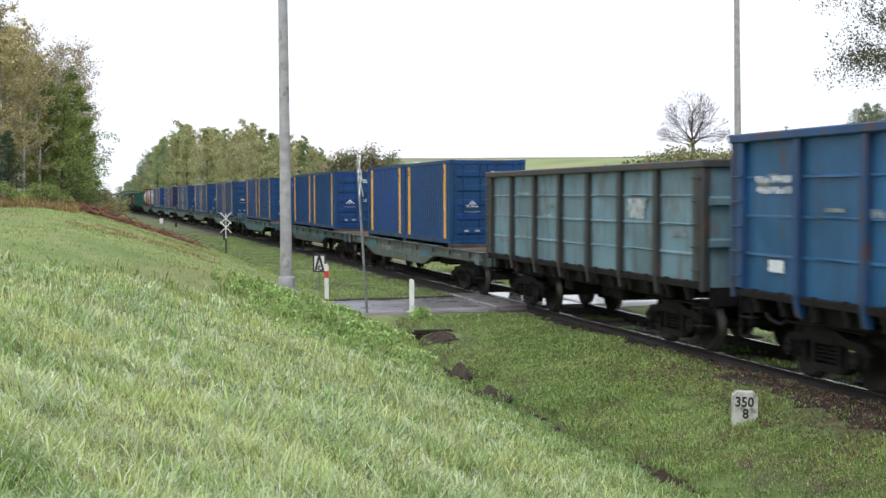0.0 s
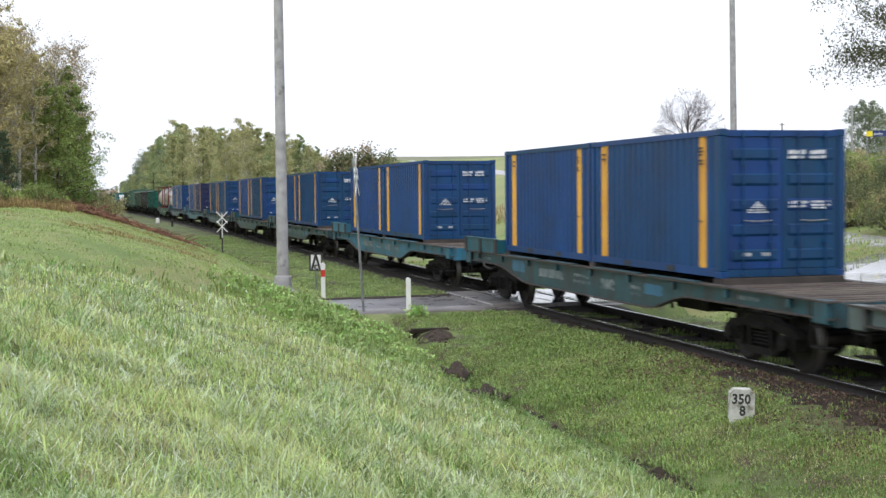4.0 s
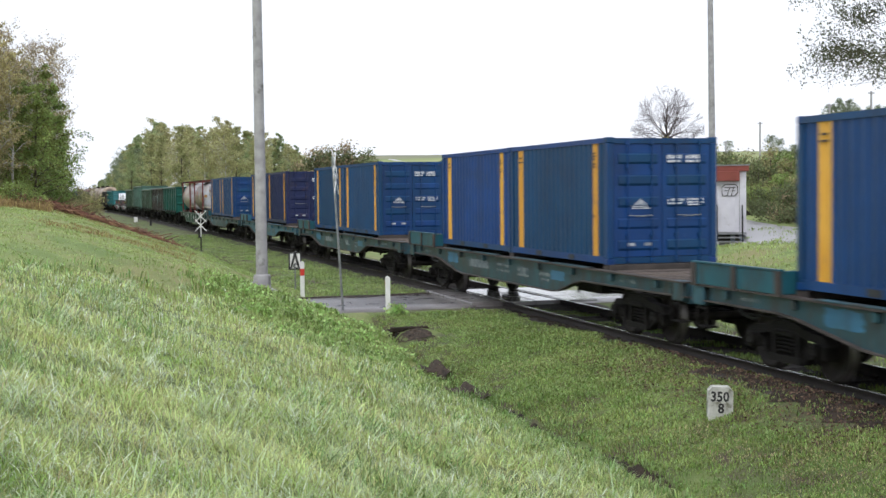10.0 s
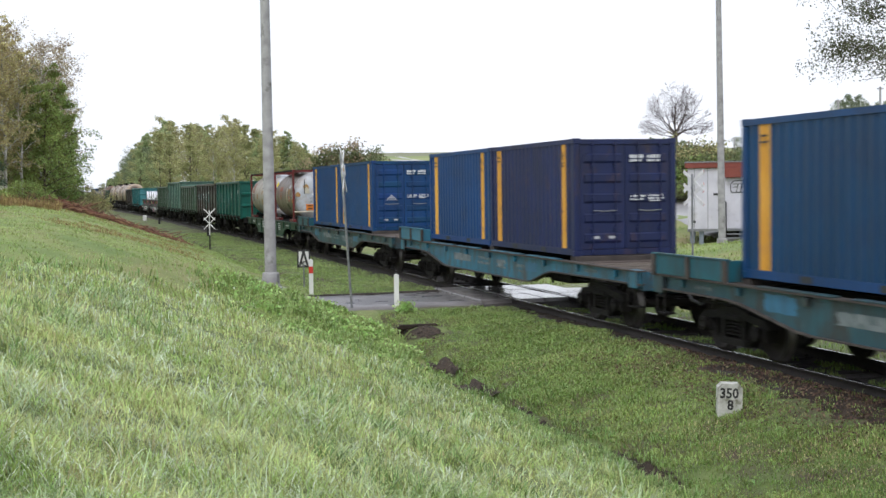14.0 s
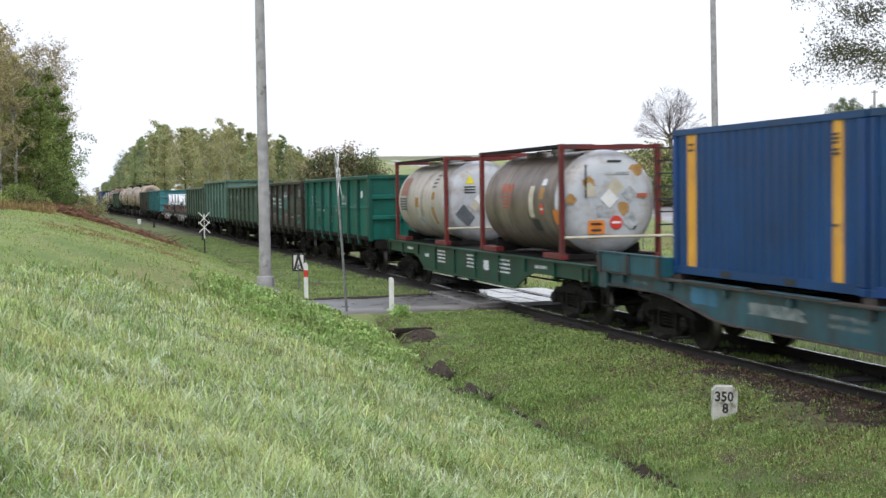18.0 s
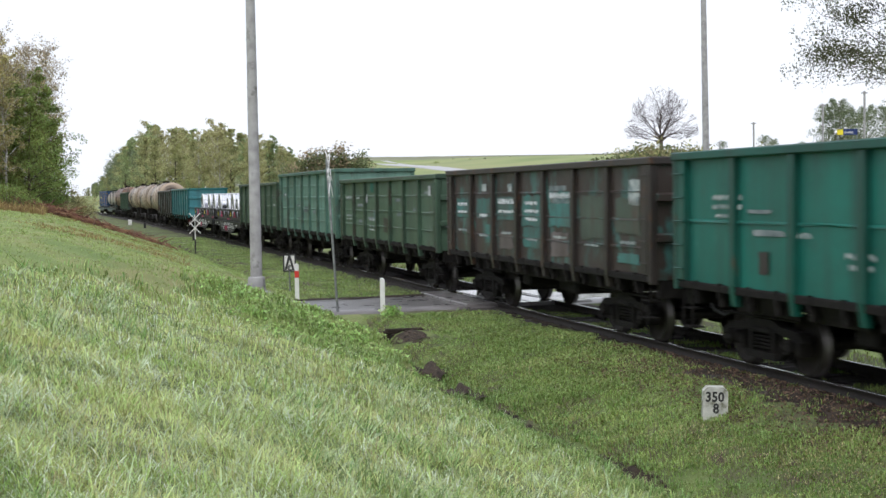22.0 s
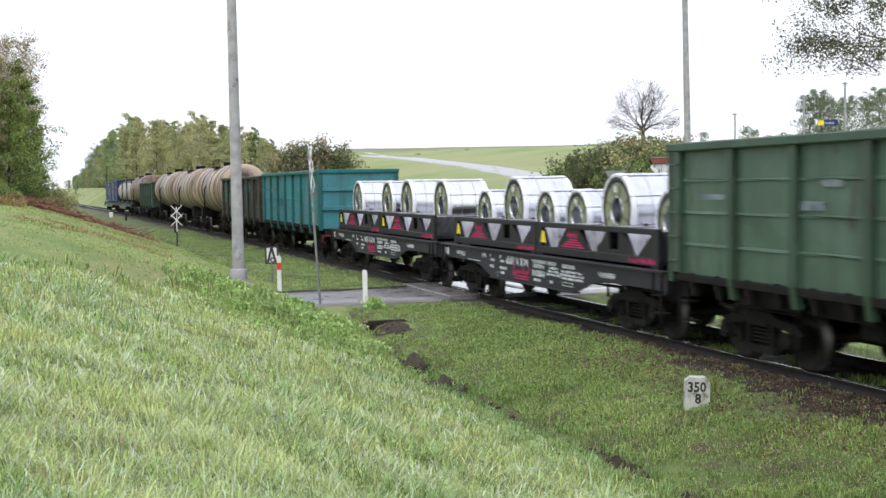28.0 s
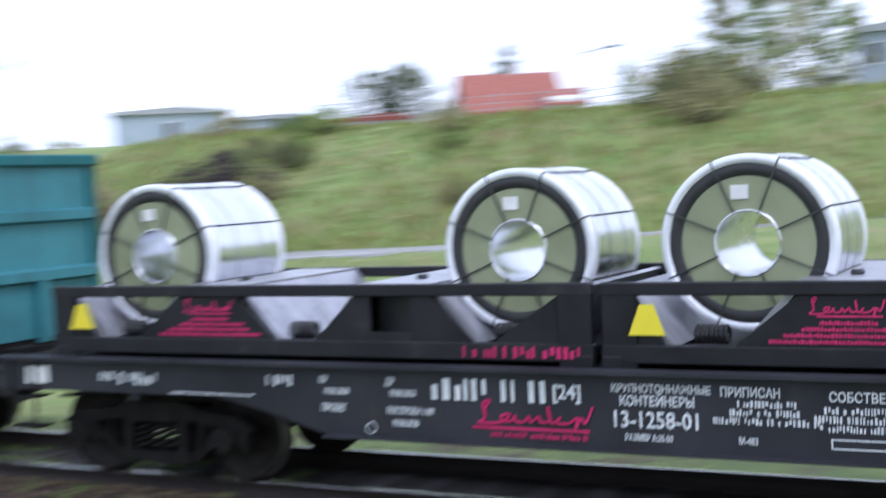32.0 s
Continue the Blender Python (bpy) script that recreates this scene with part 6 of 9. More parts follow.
def make_train():
    def gon(a, b, *args, **kw):
        return put(gondola(*args, length=b - a, **kw), (a + b) / 2)
    gon(6.8, 19.85, "steel-blue high-sided gondola wagon with white patches", P_BLUE, P_BLUE_D, top=3.84, rng=11, patches=((5.3, 3.1, 1.1, 0.11, 3, W), (5.3, 2.93, 1.1, 0.11, 3, W), (2.6, 2.6, 0.6, 0.12, 2, F), (-1.0, 2.2, 0.9, 0.08, 2, F)), spots=((W, ((5.2, 1.75, 0.5, 0.2),)),))
    gon(20.95, 33.85, "pale blue weathered gondola wagon with rusty frame", P_PALE, P_PALE_D, top=3.47, rng=12, patches=((3.6, 2.9, 0.8, 0.1, 3, F), (1.8, 2.4, 0.7, 0.08, 2, F)), spots=((F, ((-3.4, 2.6, 0.9, 0.4),)),))
    rear = (38.93, 58.5, 79.3, 99.6, 119.0, 139.25, 159.0, 179.3)
    c0 = container("blue corrugated container with yellow bands and white door lettering", P_CONT, M_YELLOW)
    c_navy = container("faded navy corrugated container with yellow bands and worn doors", P_CONTD, M_YELLOW, logo=False)
    car_a = container_car("faded blue-grey container flat wagon with planked ends", P_CARA)
    car_b = container_car("sky-blue container flat wagon with a low end fence", P_CARB, box_m=P_FENCEB)
    car_c = container_car("blue-grey container flat wagon with a low end fence", P_CAR, box_m=P_FENCE)
    first = {'a': car_a, 'b': car_b, 'c': car_c}
    used = set()
    for i, r in enumerate(rear):
        key = 'acbcccbc'[i]
        car = first[key] if key not in used else copy_thing(first[key], Matrix())
        used.add(key)
        put(car, r + 5.75)
        for j in (0, 1):
            c = c0 if (i, j) == (0, 0) else c_navy if (i, j) == (6, 0) else copy_thing(c0, Matrix())
            put(c, r + CL / 2 + j * (CL + 0.076), z=1.36, turned=0.0)
    put(deep_car("green platform wagon with ribbed side sills", P_CARG, 18.3, 1.30, 3.6, 0.72, ribs=8), 204.1)
    green = TRAIN[-1][0]
    bars(green, M_MARK, [(y, z, ln, 0.05, 3) for y, ln in ((-3.4, 0.8), (-0.6, 0.9), (2.4, 0.8)) for z in (1.18, 1.08, 0.98, 0.88)] + [(-6.0, 1.14, 0.8, 0.08, 3), (6.0, 1.14, 0.8, 0.08, 3), (4.0, 1.0, 0.5, 0.1, 2)], -1.382)
    plates(green, M_MARK, [(-1.9, 0.98, 0.45, 0.26)], -1.384)
    put(tank_container("grey-brown tank container in a red frame", P_TSHELL, P_FRAME, P_TEND), 200.2, z=1.335)
    put(tank_container("cream tank container in a red frame", P_TSHELL2, P_FRAME, P_TEND, False), 209.6, z=1.33)
    gon(215.15, 228.0, "bright teal-green gondola wagon", P_TEAL, P_TEAL_D, top=3.52, rng=13, ridged=1, patches=((-1.75, 2.72, 0.9, 0.24, 3, F), (-1.75, 2.5, 0.8, 0.1, 3, F), (4.7, 2.75, 1.0, 0.08, 4, F), (4.7, 2.6, 1.0, 0.08, 4, F), (4.7, 2.45, 0.7, 0.07, 4, F), (1.0, 1.95, 0.7, 0.09, 3, F), (1.0, 1.8, 0.6, 0.08, 3, F), (2.4, 2.2, 0.4, 0.08, 3, F)), spots=((W, ((-4.9, 2.85, 0.36, 0.26),)), (P_BROWN_D, ((3.55, 1.75, 0.3, 0.36),))))
    bay_y = [5.31 - 1.77 * q for q in range(7)]
    gon(229.0, 241.9, "brown-black gondola wagon patched with old turquoise paint", P_BROWN, P_BROWN_D, top=3.48, rng=14,
        patches=tuple((y, z, ln, hh, 3, W) for y, z, ln, hh in ((bay_y[0], 2.58, 0.8, 0.09), (bay_y[0], 2.38, 0.8, 0.07), (bay_y[2], 2.66, 1.2, 0.12), (bay_y[2], 2.42, 1.1, 0.07), (bay_y[3], 2.62, 0.8, 0.09), (bay_y[3], 2.44, 0.9, 0.08), (bay_y[3], 2.26, 0.8, 0.08), (bay_y[4], 2.8, 1.2, 0.12), (bay_y[1], 2.3, 0.6, 0.08)))
        + tuple((y, 1.9 - 0.1 * (k % 2), 0.7, 0.06, 2, F) for k, y in enumerate(bay_y)),
        spots=((P_TURQ, ((bay_y[0], 2.48, 1.1, 0.5), (bay_y[1], 2.5, 1.2, 0.5), (bay_y[2], 2.5, 1.35, 0.6), (bay_y[3], 2.45, 1.35, 0.75), (bay_y[4], 2.5, 1.35, 0.8), (bay_y[3], 1.85, 1.2, 0.5), (bay_y[1] - 0.4, 1.85, 0.5, 0.5), (6.2, 1.7, 0.3, 0.7), (bay_y[6], 1.6, 1.0, 0.2))),
               (P_MURK, ((bay_y[5], 2.35, 1.35, 0.9), (bay_y[6], 2.4, 1.2, 0.7))), (P_DULLPINK, ((bay_y[4], 1.75, 1.1, 0.55), (bay_y[2], 1.7, 1.0, 0.4))), (M_FADED, ((bay_y[4], 2.72, 1.2, 0.2), (bay_y[6] - 0.3, 2.85, 0.5, 0.5), (bay_y[1] - 0.1, 3.0, 0.4, 0.2), (bay_y[2] - 0.3, 2.98, 0.3, 0.2)))))
    gon(243.05, 256.1, "dull green gondola wagon with faded markings", P_GREEN, P_GREEN_D, top=3.42, rng=15, patches=((5.4, 2.75, 0.9, 0.1, 3, F), (5.4, 2.1, 0.8, 0.06, 3, F), (5.4, 1.98, 0.8, 0.06, 3, F), (3.9, 2.75, 0.5, 0.08, 2, F), (1.7, 2.0, 0.9, 0.08, 3, F), (1.7, 1.78, 0.9, 0.06, 3, F), (1.7, 1.66, 0.9, 0.06, 3, F)), spots=((M_GREYLAB, ((2.75, 2.72, 0.8, 0.3), (-5.55, 2.95, 0.26, 0.3))), (P_TEAL, ((1.7, 3.1, 0.5, 0.34),)), (P_PALE, ((1.3, 2.15, 0.3, 0.4), (-4.3, 1.75, 0.3, 0.34))), (P_BROWN_D, ((-0.2, 1.85, 0.55, 0.5),))))
    gon(257.05, 270.1, "tall faded mint-green gondola wagon", P_MINT, P_MINT_D, top=3.86, rng=16, ridged=4, patches=((5.2, 2.9, 0.8, 0.1, 3, F), (1.6, 2.4, 0.8, 0.07, 3, F)))
    gon(271.0, 284.0, "dull green gondola wagon with grey patches", P_GREEN, P_GREEN_D, top=3.50, rng=17, patches=((-5.4, 2.4, 0.8, 0.08, 3, F), (-3.5, 2.35, 0.7, 0.06, 3, F)), spots=((M_SMEAR, ((2.4, 2.5, 0.9, 0.14),)),))
    cass = coil_cassette("black steel coil cradle with magenta markings")
    big = coil(0.75, 1.30, M_COIL, "large wrapped galvanised steel coil on a cradle")
    mid = coil(0.74, 1.22, M_COIL, "wrapped galvanised steel coil on a cradle")
    small = coil(0.62, 1.15, M_COIL, "small wrapped galvanised steel coil on a cradle")
    seen = set()

    def again(o):
        if o not in seen:
            seen.add(o)
            return o
        return copy_thing(o, Matrix())
    base = deep_car("black platform wagon with white and magenta lettering", P_BLACKCAR, 13.5, 1.27, 2.85, 0.63)
    letter_wagon(base)
    for mid_y, lay in ((291.25, ((5.22, small), (3.07, big), (0.91, small), (-0.91, small), (-3.07, big), (-5.22, small))), (305.35, ((5.08, big), (0.91, mid), (-1.16, big), (-5.22, mid)))):
        put(again(base), mid_y)
        for d in (-1, 1):
            put(again(cass), mid_y + d * (CL / 2 + 0.04), z=1.285)
        for y, o in lay:
            rad = {big: 0.75, mid: 0.74, small: 0.62}[o]
            put(again(o), mid_y + y, x=random.uniform(-0.12, 0.12), z=1.285 - 0.10 + 1.475 * rad)
    turq = gon(313.3, 326.35, "bright turquoise gondola wagon with dented end", P_AQUA, P_AQUA_D, top=3.5, rng=18, ridged=1, patches=((-2.3, 2.75, 0.8, 0.16, 3, F), (4.6, 2.7, 0.8, 0.08, 3, F)), spots=((W, ((-5.0, 2.75, 0.3, 0.25),)), (P_AQUA_D, ((1.9, 2.2, 0.8, 0.4),))))
    part("release_lever", Shape().rod((-1.5, -6.7, 0.98), (-0.4, -6.72, 1.0), 0.03, 6).rod((-1.5, -6.7, 0.98), (-1.5, -6.68, 0.75), 0.03, 6), P_FRAME, turq, "red coupling release lever")
    gon(327.3, 340.2, "sooty olive gondola wagon with brown stains", P_DARK, P_BROWN_D, top=3.42, rng=19, spots=((P_OLDTEAL, ((5.6, 2.6, 1.4, 1.2), (3.9, 2.2, 1.3, 0.8), (-2.6, 2.9, 1.2, 0.5))), (P_BROWN, ((0.4, 2.4, 1.3, 1.5), (-4.4, 2.3, 1.3, 1.4)))))
    tk = tank_wagon("long cream oil tank wagon streaked with dark spills", P_OIL, 13.3)
    for i, y in enumerate((348.0, 362.2, 376.4)):
        put(tk if i == 0 else copy_thing(tk, Matrix()), y)
    gon(383.9, 396.0, "dark green gondola wagon", P_DARK, P_GREEN_D, top=3.5, rng=20)
    tk2 = tank_wagon("brown oil tank wagon", P_OIL2, 12.4)
    put(tk2, 403.2)
    car_d = copy_thing(first['a'], Matrix())
    put(car_d, 420.0)
    for i, y in enumerate((413.5, 419.8, 426.1)):
        put(tank_container("cream tank container in a dark frame", P_TSHELL2, P_DARK, P_TEND, False) if i == 0 else copy_thing(TRAIN[-1][0], Matrix()), y, z=1.36)
    car_e = copy_thing(first['a'], Matrix())
    put(car_e, 440.0)
    for y in (434.0, 440.1, 446.3):
        put(copy_thing(c0, Matrix()), y, z=1.36)


def letter_wagon(car):
    """White and magenta lettering on the near side of the coil wagon."""
    x = -1.386

    def row(t, size, y, z, sq=0.72):
        letters(t, size, M_MARK, car, on_side(x, y, z), squash=sq, bold=0.018)
    row("13-1258-01", 0.19, -0.16, 0.835, 0.88)
    row("КРУПНОТОННАЖНЫЕ", 0.095, -0.17, 1.125, 0.82)
    row("КОНТЕЙНЕРЫ", 0.115, -0.24, 1.015, 0.80)
    row("РАЗМЕР А:35-50", 0.075, -0.28, 0.725)
    row("ПРИПИСАН", 0.105, -1.09, 1.115, 0.80)
    row("М-483", 0.08, -1.23, 0.735)
    row("СОБСТВЕННИК", 0.105, -1.94, 1.10, 0.85)
    row("ПРОБЕГ", 0.095, 2.68, 0.86)
    row("КР", 0.095, 2.69, 1.12)
    row("19.06.2038", 0.085, 2.65, 1.02)
    row("ДР", 0.095, 1.99, 1.12)
    row("19.06.2023", 0.085, 1.95, 1.02)
    row("ПОСТРОЕН 1187", 0.085, 1.98, 0.86)
    row("19.06.2020", 0.085, 1.93, 0.75)
    row("[24]", 0.17, 0.36, 1.05, 0.95)
    bars(car, M_MARK, [(0.98, 1.10, 1.12, 0.19, 8)], x)
    bars(car, M_MARK, [(-1.44, z, ln, 0.055, int(ln * 18)) for z, ln in ((1.06, 0.5), (0.99, 0.55), (0.92, 0.85))] + [(-2.45, z, ln, 0.055, int(ln * 18)) for z, ln in ((1.03, 1.1), (0.96, 1.25), (0.89, 1.2))], x)
    part("stencil_box", Shape().box(x - 0.004, x, -2.5, -1.95, 0.80, 0.812).box(x - 0.004, x, -2.5, -1.95, 0.73, 0.742).box(x - 0.004, x, -1.962, -1.95, 0.742, 0.80).box(x - 0.004, x, -2.5, -2.488, 0.742, 0.80), M_MARK, car)
    bars(car, M_MARK, [(5.0, 1.10, 0.75, 0.12, 7), (3.95, 0.975, 1.0, 0.02, 9), (3.15, 1.13, 0.3, 0.1, 4), (-4.2, 1.08, 0.8, 0.1, 6)], x)
    part("end_plate", Shape().box(x - 0.004, x, 6.05, 6.35, 1.02, 1.20), M_WHITE, car, "small white plate")
    part("round_stamp", Shape().lathe([(-0.004, 0.055), (-0.004, 0.045)], (x, 2.15, 0.72), 'x', 16, cap=False), M_MARK, car)
    part("owner_marking", swash(x - 0.002, [(0.62 + a * 0.78, 0.80 + b * 0.21) for a, b in SWASH], 0.014), M_PINK, car, "magenta swash lettering")
    part("owner_line", Shape().box(x - 0.004, x, 0.03, 1.12, 0.765, 0.79), M_PINK, car)
    bars(car, M_PINK, [(0.5, 0.72, 0.9, 0.045, 14)], x)


make_train()


def motions():
    for ob, along, x, z, turned in TRAIN:
        rows = []
        for i in range(17):
            t = i * 2.0
            y = along - SPEED * t
            a = BEND * max(y, 0.0)
            rows.append((t, pose(float(track_x(y)) + x * math.cos(a), y + x * math.sin(a), z, 0, 0, math.degrees(math.atan(a)) + turned)))
        walk(ob, rows)


# ---- things beside the line ----
def lattice_pole(x, y, height, r0, r1, label, lean=(0.0, 0.0), collar=True):
    z = spot(x, y)
    p = thing("concrete_pole", label, "utility pole", "concrete poles")
    n = 24
    v, f = [], []
    for j in range(13):
        q = j / 12
        r = r0 + (r1 - r0) * q
        for i in range(n):
            a = 2 * math.pi * i / n
            v.append((r * math.cos(a) + lean[0] * height * q, r * math.sin(a) + lean[1] * height * q, height * q))
    for j in range(12):
        for i in range(n):
            f.append((j * n + i, j * n + (i + 1) % n, (j + 1) * n + (i + 1) % n, (j + 1) * n + i))
    part("shaft", Shape().quadmesh(v, f), M_CONCRETE, p, smooth=True)
    if collar:
        part("footing", Shape().lathe([(-0.4, r0 + 0.09), (0.0, r0 + 0.09), (0.32, r0 + 0.07), (0.36, r0 + 0.055), (0.37, r0 - 0.01)], (0, 0, 0), 'z', 20), M_CONCRETE, p, "grey concrete collar")
    for j in range(7):
        zz = 1.6 + j * height / 8
        # Black discs on the solid shaft for the dark of the holes.
        part("bolt_hole", Shape().cyl((-r0 + (r0 - r1) * zz / height - 0.002 + lean[0] * zz, lean[1] * zz, zz), 0.022, -0.006, 0.006, 'x', 8), M_BLACK, p)
    p.matrix_world = pose(x, y, z - 0.03)
    return p


lattice_pole(4.95, 36.3, 10.5, 0.165, 0.115, "tall weathered grey concrete pole with a collar at its foot", lean=(-0.002, 0.0))
lattice_pole(27.0, 52.6, 11.7, 0.165, 0.115, "tall weathered concrete pole beside the white hut", lean=(-0.012, 0.0))


def km_stone():
    x, y = 9.0, 17.35
    s = thing("distance_marker", "white concrete kilometre marker with black figures in the grass", "marker post")
    hw, d, h1, h0 = 0.178, 0.11, 0.42, -0.25
    out = [(-hw, h0), (hw, h0), (hw, h1 - 0.06), (hw - 0.06, h1), (-hw + 0.06, h1), (-hw, h1 - 0.06)]
    part("stone", Shape().prism(out, -d, d, 'y').prism([(a * 0.9, b - 0.02 if b > 0 else b) for a, b in out], -d - 0.012, d + 0.012, 'y'), M_STONE, s, "chipped and mossy whitewashed concrete")
    face = Matrix.Translation((0, -d - 0.013, 0)) @ Matrix.Rotation(radians(90), 4, 'X')
    letters("350", 0.20, M_BLACK, s, face @ Matrix.Translation((-0.150, 0.215, 0)), "figure", 0.002, squash=0.9, bold=0.03)
    letters("8", 0.20, M_BLACK, s, face @ Matrix.Translation((-0.040, 0.045, 0)), "figure", 0.002, squash=0.9, bold=0.03)
    s.matrix_world = pose(x, y, spot(x, y) + 0.02, 0, 1.5, -21)


km_stone()


def marker_post(x, y, hh, red, label):
    z = spot(x, y)
    p = thing("guide_post", label, "guide post", "guide posts at the level crossing")
    out = [(-0.06, -0.2), (0.06, -0.2), (0.06, hh - 0.05), (0.0, hh), (-0.06, hh - 0.02)]
    part("post", Shape().prism(out, -0.045, 0.045, 'y'), M_WHITE, p)
    if red:
        part("red_band", Shape().box(-0.062, 0.062, -0.048, 0.048, hh - 0.42, hh - 0.22), M_RED, p, "red reflective band")
    else:
        part("reflector", Shape().box(-0.064, -0.06, -0.03, 0.03, hh - 0.3, hh - 0.12), M_RED, p, "small red reflector")
    p.matrix_world = pose(x, y, z, 0, 0, -15)


marker_post(7.55, 32.25, 0.92, False, "white guide post at the edge of the wet lane")
marker_post(6.42, 38.4, 1.05, True, "white guide post with a red band")


def sign_a():
    x, y = 7.05, 43.6
    z = spot(x, y)
    s = thing("whistle_board", "white board with a black border, chevron and letter on a post", "railway sign")
    part("post", Shape().cyl((0, 0, 0), 0.025, -0.2, 0.95, 'z', 8), M_STEEL, s)
    part("board", Shape().box(-0.215, 0.215, -0.012, 0.012, 0.72, 1.30, c=0.006), M_WHITE, s)
    part("border", Shape().box(-0.215, 0.215, -0.022, -0.014, 1.255, 1.30).box(-0.215, 0.215, -0.022, -0.014, 0.72, 0.765).box(-0.215, -0.165, -0.022, -0.014, 0.765, 1.255).box(0.165, 0.215, -0.022, -0.014, 0.765, 1.255), M_BLACK, s)
    part("chevron", Shape().prism([(-0.165, 0.77), (-0.095, 0.77), (0, 1.12), (0.095, 0.77), (0.165, 0.77), (0.04, 1.255), (-0.04, 1.255)], -0.022, -0.014, 'y'), M_BLACK, s)
    letters("C", 0.22, M_BLACK, s, Matrix.Translation((-0.075, -0.0175, 0.77)) @ Matrix.Rotation(radians(90), 4, 'X'), "letter", 0.003, bold=0.03)
    s.matrix_world = pose(x, y, z, 0, 0, -10)


sign_a()


def crossbuck(x, y, hh, turn, label, lean=0.0, dark_foot=False, double=True, half=0.58, slim=0.055, tilt=32):
    z = spot(x, y)
    s = thing("crossbuck_sign", label, "railway crossing sign", "crossing signs")
    part("post", Shape().cyl((0, 0, 0), 0.032, -0.25 if not dark_foot else 0.85, hh, 'z', 10), M_STEEL if not dark_foot else M_WHITE, s)
    if dark_foot:
        part("post_foot", Shape().cyl((0, 0, 0), 0.04, -0.25, 0.85, 'z', 10), M_BLACK, s, "black foot of the post")
    for j, zc in enumerate((hh - 0.22, hh - (0.72 if slim < 0.05 else 0.62)) if double else (hh - 0.3,)):
        for a in (tilt, -tilt):
            m = Matrix.Translation((0, -0.04 - 0.006 * (a > 0), zc)) @ Matrix.Rotation(radians(a), 4, 'Y')
            arm = part("arm", Shape().box(-half, half, -0.008, 0.008, -slim, slim, c=0.004), M_WHITE, s, at=m)
            if not dark_foot and hh < 3.9:
                for e in (-1, 1):
                    part("red_tip", Shape().box(min(e * 0.44, e * 0.585), max(e * 0.44, e * 0.585), -0.012, -0.009, -0.05, 0.05), M_RED, arm)
    part("bracket", Shape().box(-0.03, 0.03, -0.03, 0.03, hh - 0.7, hh - 0.1, c=0.01), M_STEEL, s)
    s.matrix_world = Matrix.Translation((x, y, z)) @ Matrix.Rotation(radians(lean), 4, 'Y') @ Matrix.Rotation(radians(turn), 4, 'Z')


crossbuck(6.55, 33.0, 3.95, 74, "crossbuck seen edge-on, high on a thin leaning steel post", lean=-3.2)
crossbuck(6.75, 74.0, 2.2, -5, "white wooden crossbuck on a post with a black foot", dark_foot=True, half=0.44, slim=0.026, tilt=46)
crossbuck(17.7, 36.4, 3.3, 100, "crossbuck at the far side of the level crossing", lean=0)


def yield_sign():
    x, y = 24.3, 54.4
    s = thing("yield_sign", "grey back of a triangular yield sign on a post", "road sign")
    part("post", Shape().cyl((0, 0, 0), 0.03, -0.7, 2.6, 'z', 8), M_STEEL, s)
    part("plate", Shape().prism([(-0.5, 2.78), (0.5, 2.78), (0.04, 1.98), (-0.04, 1.98)], -0.05, -0.035, 'y'), M_STEEL, s, "triangular plate")
    part("clamp", Shape().box(-0.3, 0.3, -0.035, 0.0, 2.6, 2.66).box(-0.12, 0.12, -0.035, 0.0, 2.2, 2.26), M_STEEL, s)
    s.matrix_world = pose(x, y, spot(x, y) + 0.33, 0, 0, -12)


yield_sign()
M_LEG = material("blue_grey_concrete", (0.16, 0.20, 0.24), (0.27, 0.31, 0.35), scale=4, rough=0.8, bump=0.1)
M_HUT = material("pale_render", (0.56, 0.555, 0.61), (0.70, 0.695, 0.745), scale=1.5, rough=0.6, bump=0.03, stain=(0.4, 0.39, 0.37), stain_at=0.65)
M_HUTROOF = material("red_brown_fascia", (0.19, 0.045, 0.03), (0.27, 0.07, 0.05), scale=2, rough=0.6, bump=0.03)


